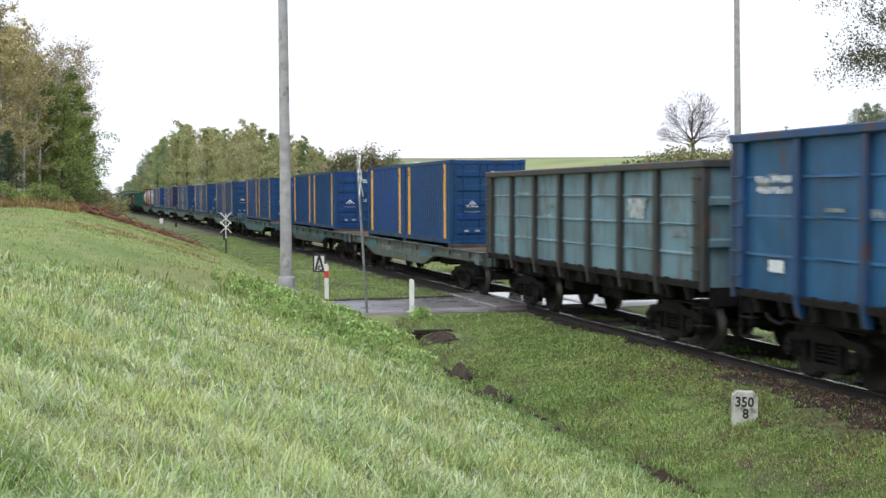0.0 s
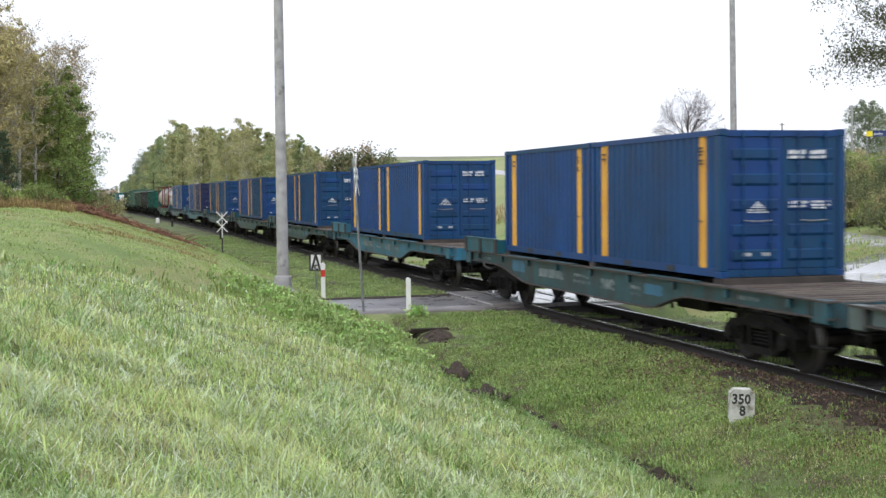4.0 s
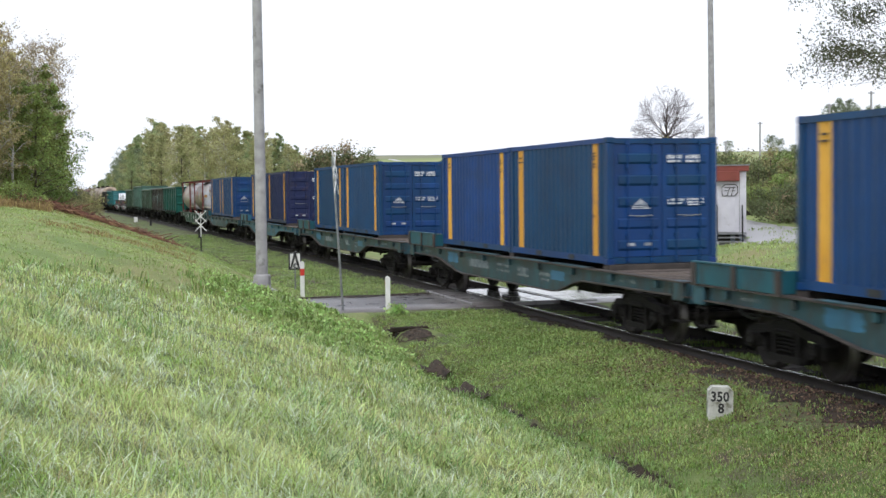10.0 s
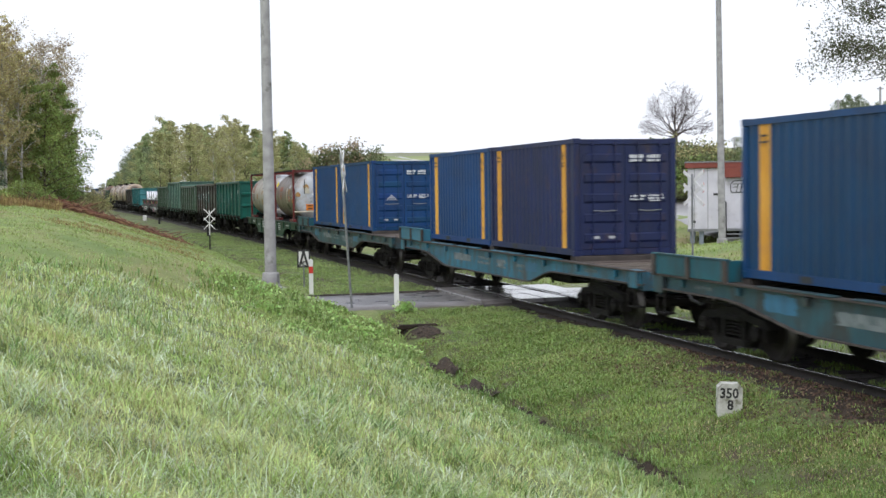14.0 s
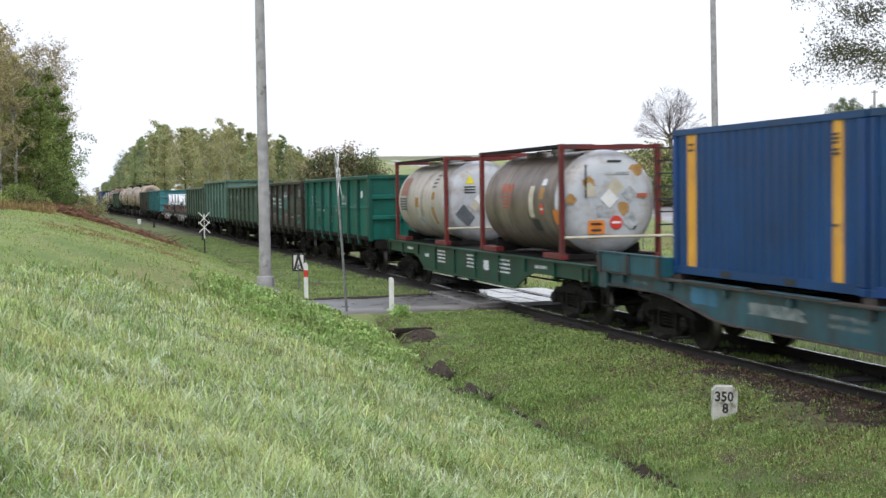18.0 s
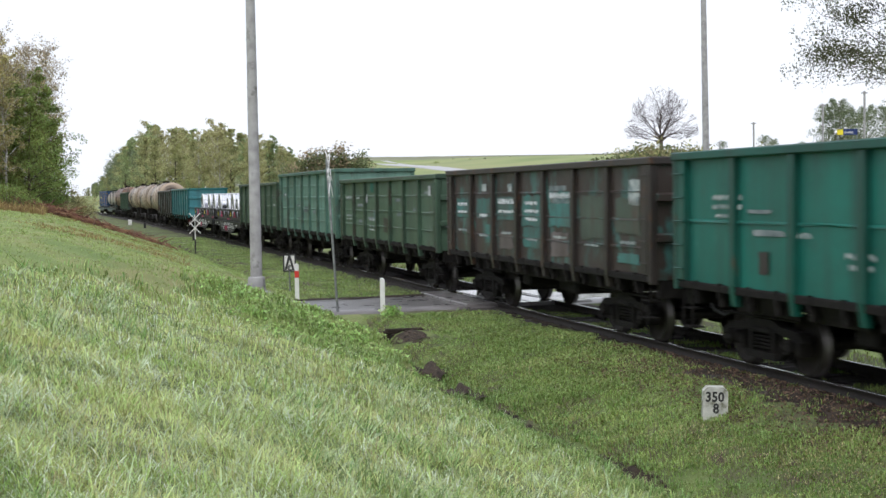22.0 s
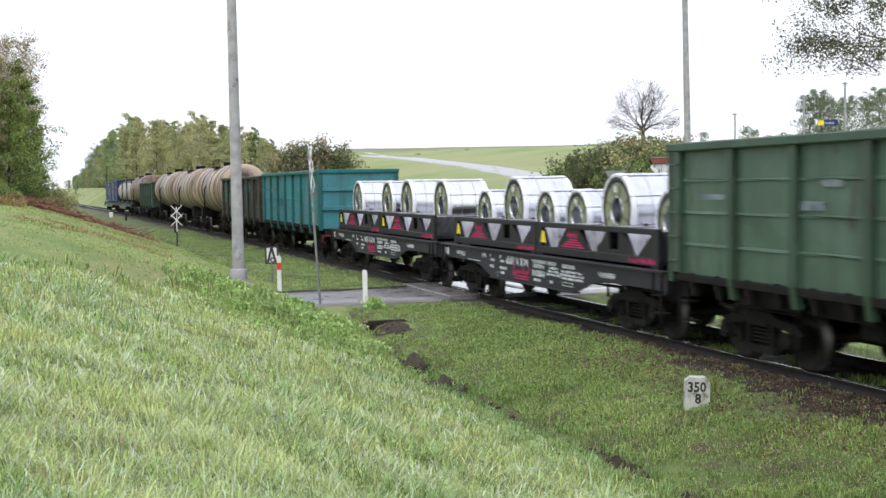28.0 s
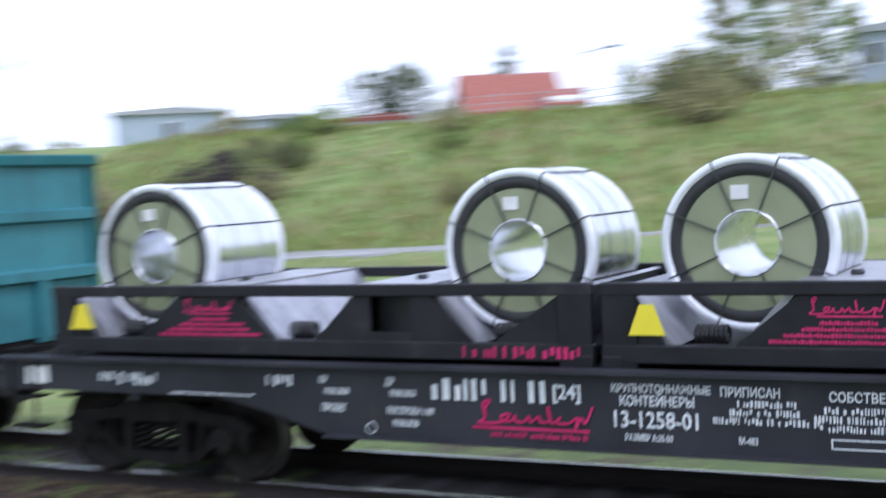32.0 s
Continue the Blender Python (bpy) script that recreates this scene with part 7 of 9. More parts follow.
def hut():
    """A cabin of pale sheeting on short legs, with a fascia, an emblem, a door and steps with rails."""
    x, y = 28.7, 56.0
    z = spot(x, y)
    s = thing("relay_hut", "small pale railway cabin on legs with a red-brown fascia and steps", "hut")
    hh = 3.95 - z
    z0 = 0.5
    part("wall", Shape().box(-1.5, 1.5, -1.4, 1.4, z0, hh - 0.30, c=0.02), M_HUT, s, "pale lilac-white sheet walls")
    for i in range(5):
        part("wall_seam", Shape().box(-1.2 + 0.6 * i - 0.012, -1.2 + 0.6 * i + 0.012, -1.412, -1.398, z0 + 0.02, hh - 0.32), M_STEEL, s)
    part("base_frame", Shape().box(-1.52, 1.52, -1.42, 1.42, z0 - 0.1, z0 + 0.02), M_STEEL, s)
    for px in (-1.3, -0.9, 0.9, 1.3):
        for py in (-1.2, 1.2):
            part("leg", Shape().box(px - 0.1, px + 0.1, py - 0.1, py + 0.1, -0.3, z0 - 0.08), M_LEG, s, "blue-grey concrete leg")
    part("roof", Shape().box(-1.62, 1.62, -1.55, 1.55, hh - 0.30, hh - 0.05, c=0.02), M_HUTROOF, s, "red-brown sheet roof edge")
    part("fascia_box", Shape().box(0.15, 1.2, -1.66, -1.40, hh - 0.75, hh - 0.30, c=0.02), M_HUTROOF, s, "red-brown awning box over the door")
    part("roof_trim", Shape().box(-1.65, 1.65, -1.58, 1.58, hh - 0.05, hh), M_STEEL, s)
    d = part("door", Shape().box(0.1, 1.0, -1.43, -1.40, z0 + 0.05, hh - 0.78), M_HUT, s, "pale sheet door")
    part("door_handle", Shape().box(0.16, 0.24, -1.48, -1.43, z0 + 1.0, z0 + 1.22), M_BLACK, d)
    out = [(0.45, -0.22), (0.98, -0.22), (1.12, -0.08), (1.12, 0.2), (1.0, 0.3), (0.55, 0.3), (0.42, 0.16), (0.42, -0.08)]
    e = Shape()
    zc = hh - 1.2
    for (a, b), (c, q) in zip(out, out[1:] + out[:1]):
        e.rod((a, -1.44, zc + b), (c, -1.44, zc + q), 0.024, 4)
    for a, b, c, q in ((0.5, 0.16, 1.02, 0.16), (0.52, 0.02, 0.72, 0.02), (0.66, -0.2, 0.76, 0.16), (0.84, -0.2, 0.94, 0.16), (0.86, 0.02, 1.0, 0.02)):
        e.rod((a, -1.44, zc + b), (c, -1.44, zc + q), 0.022, 4)
    part("emblem", e, M_BLACK, s, "black outlined emblem")
    part("vent", Shape().box(-0.35, -0.05, -1.425, -1.4, z0 + 1.55, z0 + 1.64), M_BLACK, s)
    part("notice", Shape().box(-1.3, -1.15, -1.425, -1.4, z0 + 0.3, z0 + 0.4), M_BLACK, s)
    for i in range(3):
        part("step", Shape().box(0.2, 1.3, -2.3 + 0.28 * i, -2.02 + 0.28 * i, 0.17 * i + 0.1, 0.17 * i + 0.15), M_STEEL, s)
    for px in (0.2, 1.32):
        r = Shape()
        for a, b in (((px, -2.25, -0.1), (px, -2.25, 1.25)), ((px, -1.5, 0.3), (px, -1.5, 1.75)), ((px, -2.25, 1.25), (px, -1.5, 1.75)), ((px, -2.25, 0.6), (px, -1.5, 1.1))):
            r.rod(a, b, 0.03, 6)
        part("hand_rail", r, M_BLACK, s, "dark tubular hand rail")
    part("dark_crate", Shape().box(0.0, 1.0, -0.9, -0.2, -0.1, z0 - 0.12, c=0.03), M_BLACK, s)
    s.matrix_world = pose(x, y, z, 0, 0, -27)


hut()


def stump(x, y, hh=0.55):
    s = thing("low_marker_stake", "short dark stake in the trackside grass", "stake", "trackside stakes")
    part("stake", Shape().prism([(-0.1, -0.2), (0.1, -0.2), (0.09, hh - 0.04), (0.0, hh), (-0.1, hh - 0.06)], -0.06, 0.06, 'y'), M_BLACK, s)
    s.matrix_world = pose(x, y, spot(x, y), 0, 2, -8)


stump(8.3, 92)
stump(7.2, 132)


def white_stone(x, y):
    s = thing("white_marker_stone", "small white marker stone in the trackside grass", "marker post", "far marker stones")
    part("stone", Shape().box(-0.2, 0.2, -0.1, 0.1, -0.2, 0.6, c=0.04), M_WHITE, s)
    s.matrix_world = pose(x, y, spot(x, y), 0, 0, -10)


white_stone(6.6, 150)

# culvert head under the lane
cul = thing("culvert_head", "dark concrete mouth of a culvert in the ditch", "culvert")
part("head_wall", Shape().box(-0.5, 0.5, -0.08, 0.12, -0.75, -0.02, c=0.02), M_BARE, cul)
part("lintel", Shape().box(-0.45, 0.45, -0.14, 0.0, -0.08, 0.03, c=0.02), M_BARE, cul)
# Black plate on the solid wall for the darkness inside the culvert.
part("opening", Shape().box(-0.34, 0.34, -0.09, -0.082, -0.5, -0.1), M_BLACK, cul, "black plate for the dark mouth")
cul.matrix_world = pose(7.45, 29.75, spot(7.45, 29.4) + 0.04)


# ---- plants ----
def leaf_quads(centres, per, spread, size, rng, flat=0.6, normals=None):
    n = len(centres) * per
    c = np.repeat(np.asarray(centres), per, 0)
    sp = np.repeat(np.asarray(spread).reshape(-1, 1) * np.ones((len(centres), 1)), per, 0)
    d = rng.normal(size=(n, 3))
    d /= np.linalg.norm(d, axis=1)[:, None]
    c = c + d * sp * rng.random((n, 1)) ** 0.45 * np.array([1, 1, flat])
    u = rng.normal(size=(n, 3))
    u /= np.linalg.norm(u, axis=1)[:, None]
    w = np.cross(u, rng.normal(size=(n, 3)))
    w /= np.linalg.norm(w, axis=1)[:, None]
    s = size * (0.6 + 0.8 * rng.random((n, 1)))
    v = np.stack([c - u * s, c + w * s * 0.55, c + u * s, c - w * s * 0.55], 1).reshape(-1, 3)
    return v, np.arange(n * 4).reshape(-1, 4)


def branch_mesh(segs, m):
    s = Shape()
    for p, q, r0, r1 in segs:
        s.rod(p, q, r0, 6 if r0 > 0.06 else 3, 0, r1)
    return s.mesh("trunk", m, True)


def grow(rnd, height, spread, start=0.25, limbs=30, droop=0.0, twigs=7, r0=0.12, rise=0.5, shape='oval'):
    """Trunk and limbs as segments, and the places where leaves cluster."""
    segs, tips = [], []
    pts = [Vector((0, 0, -0.3))]
    n = 8
    wx, wy = rnd.uniform(-0.03, 0.03), rnd.uniform(-0.03, 0.03)
    for i in range(1, n + 1):
        q = i / n
        pts.append(Vector((wx * height * q + rnd.uniform(-0.02, 0.02) * height * q, wy * height * q + rnd.uniform(-0.02, 0.02) * height * q, height * q)))
    for i in range(n):
        segs.append((pts[i], pts[i + 1], r0 * (1 - 0.92 * i / n), r0 * (1 - 0.92 * (i + 1) / n)))
    for k in range(limbs):
        q = start + (0.99 - start) * (k + rnd.random()) / limbs
        i = min(int(q * n), n - 1)
        base = pts[i].lerp(pts[i + 1], q * n - i)
        a = k * 2.4 + rnd.uniform(-0.6, 0.6)
        qq = (q - start) / (1 - start)
        if shape == 'oval':
            prof = 0.22 + 0.78 * math.sin(math.pi * min(1, 0.18 + 0.78 * qq)) ** 0.8
        elif shape == 'cone':
            prof = 0.14 + 0.86 * (1 - qq) ** 0.75 * min(1, 0.65 + 1.6 * qq)
        else:
            prof = 0.3 + 0.7 * math.sqrt(max(0.0, 1 - (2 * qq - 0.75) ** 2 * 0.6))
        ln = spread * prof * rnd.uniform(0.6, 1.2)
        d = Vector((math.cos(a), math.sin(a), rise * rnd.uniform(0.4, 1.5)))
        mid = base + d * ln * 0.5
        end = mid + Vector((d.x + rnd.uniform(-0.3, 0.3), d.y + rnd.uniform(-0.3, 0.3), d.z * 0.5 - droop)) * ln * 0.5
        rr = r0 * (1 - q) * 0.4 + 0.012
        segs += [(base, mid, rr, rr * 0.6), (mid, end, rr * 0.6, 0.008)]
        tips += [(end, ln * 0.16), (mid.lerp(end, 0.5), ln * 0.17)]
        for j in range(twigs):
            q2 = rnd.random()
            b = base.lerp(mid, 0.35 + 0.65 * q2) if rnd.random() < 0.45 else mid.lerp(end, q2)
            e = b + Vector((rnd.uniform(-1, 1), rnd.uniform(-1, 1), rnd.uniform(-0.5, 0.9) - droop)) * (0.22 * ln + 0.18)
            segs.append((b, e, rr * 0.3 + 0.004, 0.004))
            tips += [(e, 0.10 * ln + 0.1), (b.lerp(e, 0.5), 0.09 * ln + 0.08)]
    tips.append((pts[-1], spread * 0.05))
    return segs, tips


def tree(label, leaf_m, bark_m, seed, height=9.0, spread=2.4, per=16, size=0.10, name="tree", category="tree", group="trees along the line", fill=1.3, **kw):
    rnd, rng = random.Random(seed), np.random.default_rng(seed)
    segs, tips = grow(rnd, height, spread, **kw)
    t = thing(name, label, category, group)
    part("trunk", branch_mesh(segs, bark_m), None, t, "trunk and limbs")
    if per:
        v, f = leaf_quads([tuple(p) for p, _ in tips], per, [max(0.16, r * fill) for _, r in tips], size, rng, 0.9)
        part("crown", raw_mesh("crown", v, f, leaf_m), None, t, "loose crown of small leaves")
    return t


def leafmat(name, a, b, isl=0.35, trans=0.42):
    return material(name, a, b, scale=0.35, rough=0.6, bump=0, island=isl, trans=trans, spec=0.3)


L_GREEN = leafmat("green_leaves", (0.13, 0.20, 0.05), (0.36, 0.42, 0.13), isl=0.5, trans=0.32)
L_OLIVE = leafmat("olive_autumn_leaves", (0.24, 0.225, 0.10), (0.48, 0.44, 0.22), isl=0.45, trans=0.34)
L_YELLOW = leafmat("yellowing_birch_leaves", (0.33, 0.29, 0.13), (0.60, 0.52, 0.27), isl=0.4, trans=0.36)
L_BROWN = leafmat("brown_autumn_leaves", (0.26, 0.20, 0.12), (0.48, 0.39, 0.24), isl=0.4, trans=0.34)
# Far leaves lightened: the haze of distance is put into their colour.
L_FAROLIVE = leafmat("hazed_olive_leaves", (0.30, 0.32, 0.14), (0.52, 0.51, 0.26))
L_FARGREEN = leafmat("hazed_green_leaves", (0.26, 0.33, 0.15), (0.44, 0.50, 0.27))
L_FARYELLOW = leafmat("hazed_yellow_leaves", (0.32, 0.315, 0.14), (0.53, 0.50, 0.27))
L_DARK = leafmat("dark_pine_needles", (0.06, 0.10, 0.055), (0.13, 0.18, 0.10), trans=0.15)
# Hill leaves greyed: haze is put into their colour too.
L_HILL = leafmat("hazed_grey_green_leaves", (0.15, 0.19, 0.11), (0.26, 0.30, 0.18))
L_GREY = leafmat("grey_green_bush_leaves", (0.105, 0.13, 0.058), (0.23, 0.26, 0.12))

SOURCES = {}


def source(key, build):
    if key not in SOURCES:
        SOURCES[key] = [build(), False]
    return SOURCES[key]


def plant(key, build, x, y, scale=1.0, turn=0.0, sink=0.05):
    src = source(key, build)
    if key.startswith('bush') and x > 30 and y > 40:
        # the scrub on the bank keeps to one low skyline
        az, d = math.degrees(math.atan2(x, y)), math.hypot(x, y)
        el = float(np.interp(az, [20, 23.2, 25.3, 26.5, 27.6, 29.5, 31.6, 32.3, 34.9, 37, 42], [1.5, 1.75, 2.35, 2.05, 1.85, 1.9, 2.15, 1.6, 1.5, 1.7, 2.0]))
        scale = max(0.35, min(scale, (d * math.tan(radians(el)) + 2.9 - spot(x, y)) / 1.75))
    m = Matrix.Translation((x, y, spot(x, y) - sink)) @ Matrix.Rotation(turn, 4, 'Z')
    if not src[1]:
        src[1] = True
        src[0].matrix_basis = m @ Matrix.Scale(scale, 4)
        return src[0]
    o = copy_thing(src[0], m)
    o.scale = (scale,) * 3
    return o


KINDS = {
    'olive': lambda: tree("broad-leaved tree turning olive in autumn", L_OLIVE, M_BARK, 3, 10, 2.4, 13, 0.085, limbs=34, start=0.08, twigs=7),
    'green': lambda: tree("green broad-leaved tree at the forest edge", L_GREEN, M_BARK, 4, 9.0, 2.6, 16, 0.085, limbs=34, start=0.03, shape='cone', twigs=7),
    'birch': lambda: tree("slender birch with yellowing leaves", L_YELLOW, M_TRUNK, 5, 11, 1.7, 9, 0.075, limbs=34, start=0.22, droop=0.25, rise=0.9),
    'brown': lambda: tree("thin tree with sparse olive-brown leaves", L_BROWN, M_BARK, 6, 10, 1.8, 7, 0.075, limbs=32, start=0.12, rise=0.9),
    'pine': lambda: tree("dark bluish young pine tree", L_DARK, M_BARK, 7, 7.0, 2.2, 22, 0.075, limbs=34, start=0.04, rise=0.12, shape='cone', twigs=5),
    'twiggy': lambda: tree("thin birch that has lost most of its leaves", L_BROWN, M_TRUNK, 8, 11, 1.5, 3, 0.06, limbs=44, start=0.3, rise=1.3, twigs=9, fill=1.6),
    # The far and hill broad-leaved kinds carry haze in their leaf colours.
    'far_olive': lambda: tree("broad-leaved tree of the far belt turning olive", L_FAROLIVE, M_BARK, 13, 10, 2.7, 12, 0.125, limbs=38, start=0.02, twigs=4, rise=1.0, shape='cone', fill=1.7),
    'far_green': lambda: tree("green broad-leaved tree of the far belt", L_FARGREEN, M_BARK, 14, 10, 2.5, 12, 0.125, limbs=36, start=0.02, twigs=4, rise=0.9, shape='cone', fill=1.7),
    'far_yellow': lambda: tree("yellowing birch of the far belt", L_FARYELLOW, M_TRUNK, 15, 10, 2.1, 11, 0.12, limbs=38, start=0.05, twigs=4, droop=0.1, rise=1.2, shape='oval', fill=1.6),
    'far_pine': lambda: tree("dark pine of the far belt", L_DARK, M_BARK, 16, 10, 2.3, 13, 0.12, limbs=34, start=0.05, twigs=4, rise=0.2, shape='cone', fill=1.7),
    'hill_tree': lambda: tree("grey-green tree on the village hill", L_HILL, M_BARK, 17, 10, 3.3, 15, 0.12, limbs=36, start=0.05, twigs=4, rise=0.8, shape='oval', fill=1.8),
}


def bush_build(leaf, seed, label, w=1.6, hh=1.5, per=46, size=0.046, clusters=56):
    def make():
        rnd, rng = random.Random(seed), np.random.default_rng(seed)
        b = thing("bush", label, "bush", "bushes on the banks")
        segs, cs, sp = [], [], []
        for i in range(clusters):
            a, q = rnd.uniform(0, 6.283), rnd.random() ** 0.6
            p = Vector((math.cos(a) * w * q * rnd.uniform(0.5, 1), math.sin(a) * w * q * rnd.uniform(0.5, 1), hh * (0.15 + 0.85 * rnd.random() * (1 - 0.55 * q * q))))
            segs.append((Vector((p.x * 0.15, p.y * 0.15, -0.15)), p, 0.022, 0.006))
            cs.append(tuple(p)), sp.append(rnd.uniform(0.14, 0.32) * min(w, hh))
        part("stem", branch_mesh(segs, M_BARK), None, b)
        v, f = leaf_quads(cs, per, sp, size, rng, 0.8)
        part("foliage", raw_mesh("foliage", v, f, leaf), None, b)
        return b
    return make


KINDS.update({
    'bushg': bush_build(L_GREY, 21, "grey-green bush on the bank"),
    'busho': bush_build(L_OLIVE, 22, "olive autumn bush on the bank", 1.5, 1.7),
    'bushd': bush_build(L_GREEN, 23, "dense green bush on the bank", 1.7, 1.4),
    'bushb': bush_build(L_BROWN, 24, "sparse reddish-brown bush on the bank", 1.4, 1.6, 26),
    'bushk': bush_build(material("purple_black_leaves", (0.02, 0.012, 0.014), (0.05, 0.03, 0.032), scale=1, rough=0.6, bump=0, island=0.3), 25, "dark purple-leaved bush above the road", 1.5, 1.8, 46),
})


def at_bearing(az, d):
    return d * math.sin(radians(az)), d * math.cos(radians(az))


def woods():
    rnd = random.Random(77)
    # forest edge on the near side
    def edge(y):
        return min(1.0 + 0.004 * (y - 60), float(track_x(y)) - 6.6)
    size = {'olive': (10, 2.4), 'green': (9, 2.6), 'birch': (11, 1.7), 'brown': (10, 1.8), 'pine': (7, 2.2), 'twiggy': (11, 1.5)}

    def wood_tree(k, x, y, sc):
        """A tree that keeps within the skyline of the wood, which steps down towards the line."""
        hh, w = size[k]
        x = min(x, y * math.tan(radians(0.40)) - 0.62 * w * sc)
        az, d = math.degrees(math.atan2(x, y)), math.hypot(x, y)
        top = 2.9 + d * math.tan(radians(float(np.interp(az, [-12, -3.8, -3.2, -2.7, -1.9, -0.9, -0.2, 0.3], [9.6, 8.9, 7.9, 7.0, 6.0, 6.1, 5.9, 5.0])))) - spot(x, y)
        fill = 1.0 if k == 'twiggy' else rnd.uniform(0.74, 0.9)
        plant(k, KINDS[k], x, y, min(sc, top * fill / hh), rnd.uniform(0, 6.28))
    for i in range(40):
        y = 64 + 60 * rnd.random() ** 1.1
        x = edge(y) - 2.6 - rnd.random() ** 1.1 * 9 - (3.0 if y < 72 else 0)
        k = rnd.choice(['green', 'green', 'olive', 'green', 'birch', 'olive'])
        if x < -4.0:
            k = rnd.choice(['birch', 'brown', 'twiggy', 'birch', 'brown', 'olive'])
        wood_tree(k, x, y, rnd.uniform(0.85, 1.15) * (1.12 if x < -4 else 0.95))
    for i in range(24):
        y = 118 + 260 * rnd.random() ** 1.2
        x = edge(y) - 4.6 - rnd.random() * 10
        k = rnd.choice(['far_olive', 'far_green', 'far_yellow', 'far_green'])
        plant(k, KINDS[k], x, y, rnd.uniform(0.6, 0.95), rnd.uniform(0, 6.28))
    for x, y, k, sc in ((-5.4, 64.5, 'pine', 0.62), (-4.2, 66.5, 'pine', 0.5), (-6.6, 66.0, 'pine', 0.8), (-1.9, 71, 'green', 0.72), (-1.5, 76, 'green', 0.85), (-1.3, 80, 'green', 0.8), (-1.6, 86, 'green', 0.9), (-2.9, 70, 'birch', 0.95), (-3.6, 68.5, 'birch', 1.1), (-4.6, 70, 'birch', 1.2),
                        (-5.6, 69, 'twiggy', 1.15), (-2.2, 74, 'twiggy', 1.1), (-1.4, 84, 'twiggy', 1.1), (-1.0, 90, 'twiggy', 1.2), (-1.7, 78, 'twiggy', 1.0), (-3.1, 73, 'twiggy', 1.0), (-6.5, 71, 'olive', 1.25), (-3.2, 75, 'olive', 1.05)):
        wood_tree(k, x, y, sc)
    for i in range(26):
        y = 62 + 70 * rnd.random() ** 1.2
        x = edge(y) - 0.4 - rnd.random() * 5 - (2.6 if y < 70 else 0)
        k = rnd.choice(['bushd', 'busho', 'bushg', 'bushb', 'bushd'])
        plant(k, KINDS[k], x, y, rnd.uniform(0.5, 1.1), rnd.uniform(0, 6.28))
    # belt of trees on the bank beyond the line: its skyline rises steeply out of the distance and falls towards the lane
    done = 0
    while done < 150:
        az = 0.9 + 9.2 * rnd.random() if done < 118 else 0.75 + 1.9 * rnd.random()
        d = 135 + 520 * rnd.random() ** 1.3
        x, y = at_bearing(az, d)
        if not 9.5 < x - float(track_x(y)) < (30 if az > 2.4 else 60):
            continue
        el = float(np.interp(az, [0.7, 1.35, 1.85, 2.3, 3.0, 3.65, 4.35, 4.8, 5.5, 6.3, 7.2, 8.1, 8.6, 9.1, 9.6, 10.5], [0.35, 0.75, 1.3, 2.1, 2.75, 3.0, 3.2, 2.85, 2.7, 2.85, 2.8, 2.2, 2.4, 1.9, 1.65, 1.5]))
        hh = d * math.tan(radians(el)) * rnd.choice((0.98, 0.92, 0.85, 0.7)) * rnd.uniform(0.93, 1.04) + 2.9 - spot(x, y)
        if not 2.5 < hh < 24:
            continue
        done += 1
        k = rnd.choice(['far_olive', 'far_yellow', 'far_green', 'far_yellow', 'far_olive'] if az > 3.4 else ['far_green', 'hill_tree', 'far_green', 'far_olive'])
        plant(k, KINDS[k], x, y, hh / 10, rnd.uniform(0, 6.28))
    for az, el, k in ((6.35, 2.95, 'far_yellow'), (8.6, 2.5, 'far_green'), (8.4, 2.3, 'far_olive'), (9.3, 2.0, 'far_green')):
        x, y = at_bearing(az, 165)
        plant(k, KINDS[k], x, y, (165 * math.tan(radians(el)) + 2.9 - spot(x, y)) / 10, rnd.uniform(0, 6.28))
    for az, el, k in ((9.9, 1.75, 'bushg'), (10.4, 1.95, 'bushb'), (10.9, 2.05, 'bushg'), (11.4, 2.15, 'bushb'), (11.7, 2.0, 'bushg'), (12.1, 1.8, 'bushg'), (10.7, 1.8, 'bushg')):
        x, y = at_bearing(az, 118)
        plant(k, KINDS[k], x, y, max(0.8, (118 * math.tan(radians(el)) + 2.9 - spot(x, y)) / 1.6), rnd.uniform(0, 6.28))
    done = 0
    while done < 28:
        y = 88 + 60 * rnd.random()
        x = float(track_x(y)) + 7.5 + rnd.random() * 12
        if x / y > 0.222:
            continue
        done += 1
        k = rnd.choice(['busho', 'bushg', 'bushb', 'bushb'])
        plant(k, KINDS[k], x, y, rnd.uniform(0.6, 1.2), rnd.uniform(0, 6.28))
    # scrub on the bank above the road
    done = 0
    while done < 112:
        y = 20 + 80 * rnd.random()
        rx = float(np.interp(y, ROAD_Y, ROAD_X))
        x = rx + 3.4 + rnd.random() * 20
        if x / y < 0.42 or (x / y > 2.1) or (1.08 < x / y < 1.33 and rnd.random() < 0.75) or (x / y > 1.6 and rnd.random() < 0.6):
            continue
        done += 1
        k = rnd.choice(['bushg', 'bushd', 'busho', 'bushg', 'bushd', 'bushb'])
        plant(k, KINDS[k], x, y, rnd.uniform(0.55, 1.15), rnd.uniform(0, 6.28))
    done = 0
    while done < 52:
        y = 26 + 42 * rnd.random()
        x = float(np.interp(y, ROAD_Y, ROAD_X)) + 3.6 + rnd.random() ** 1.3 * 7
        if not 0.55 < x / y < 1.12:
            continue
        done += 1
        k = rnd.choice(['bushg', 'bushd', 'busho', 'bushb', 'bushg'])
        plant(k, KINDS[k], x, y, rnd.uniform(0.9, 1.5), rnd.uniform(0, 6.28))
    for i in range(8):
        plant(('bushg', 'bushd')[i % 2], KINDS[('bushg', 'bushd')[i % 2]], *at_bearing(23.9 + 0.36 * i, 92 + (i % 3)), 4.0, rnd.uniform(0, 6.28))
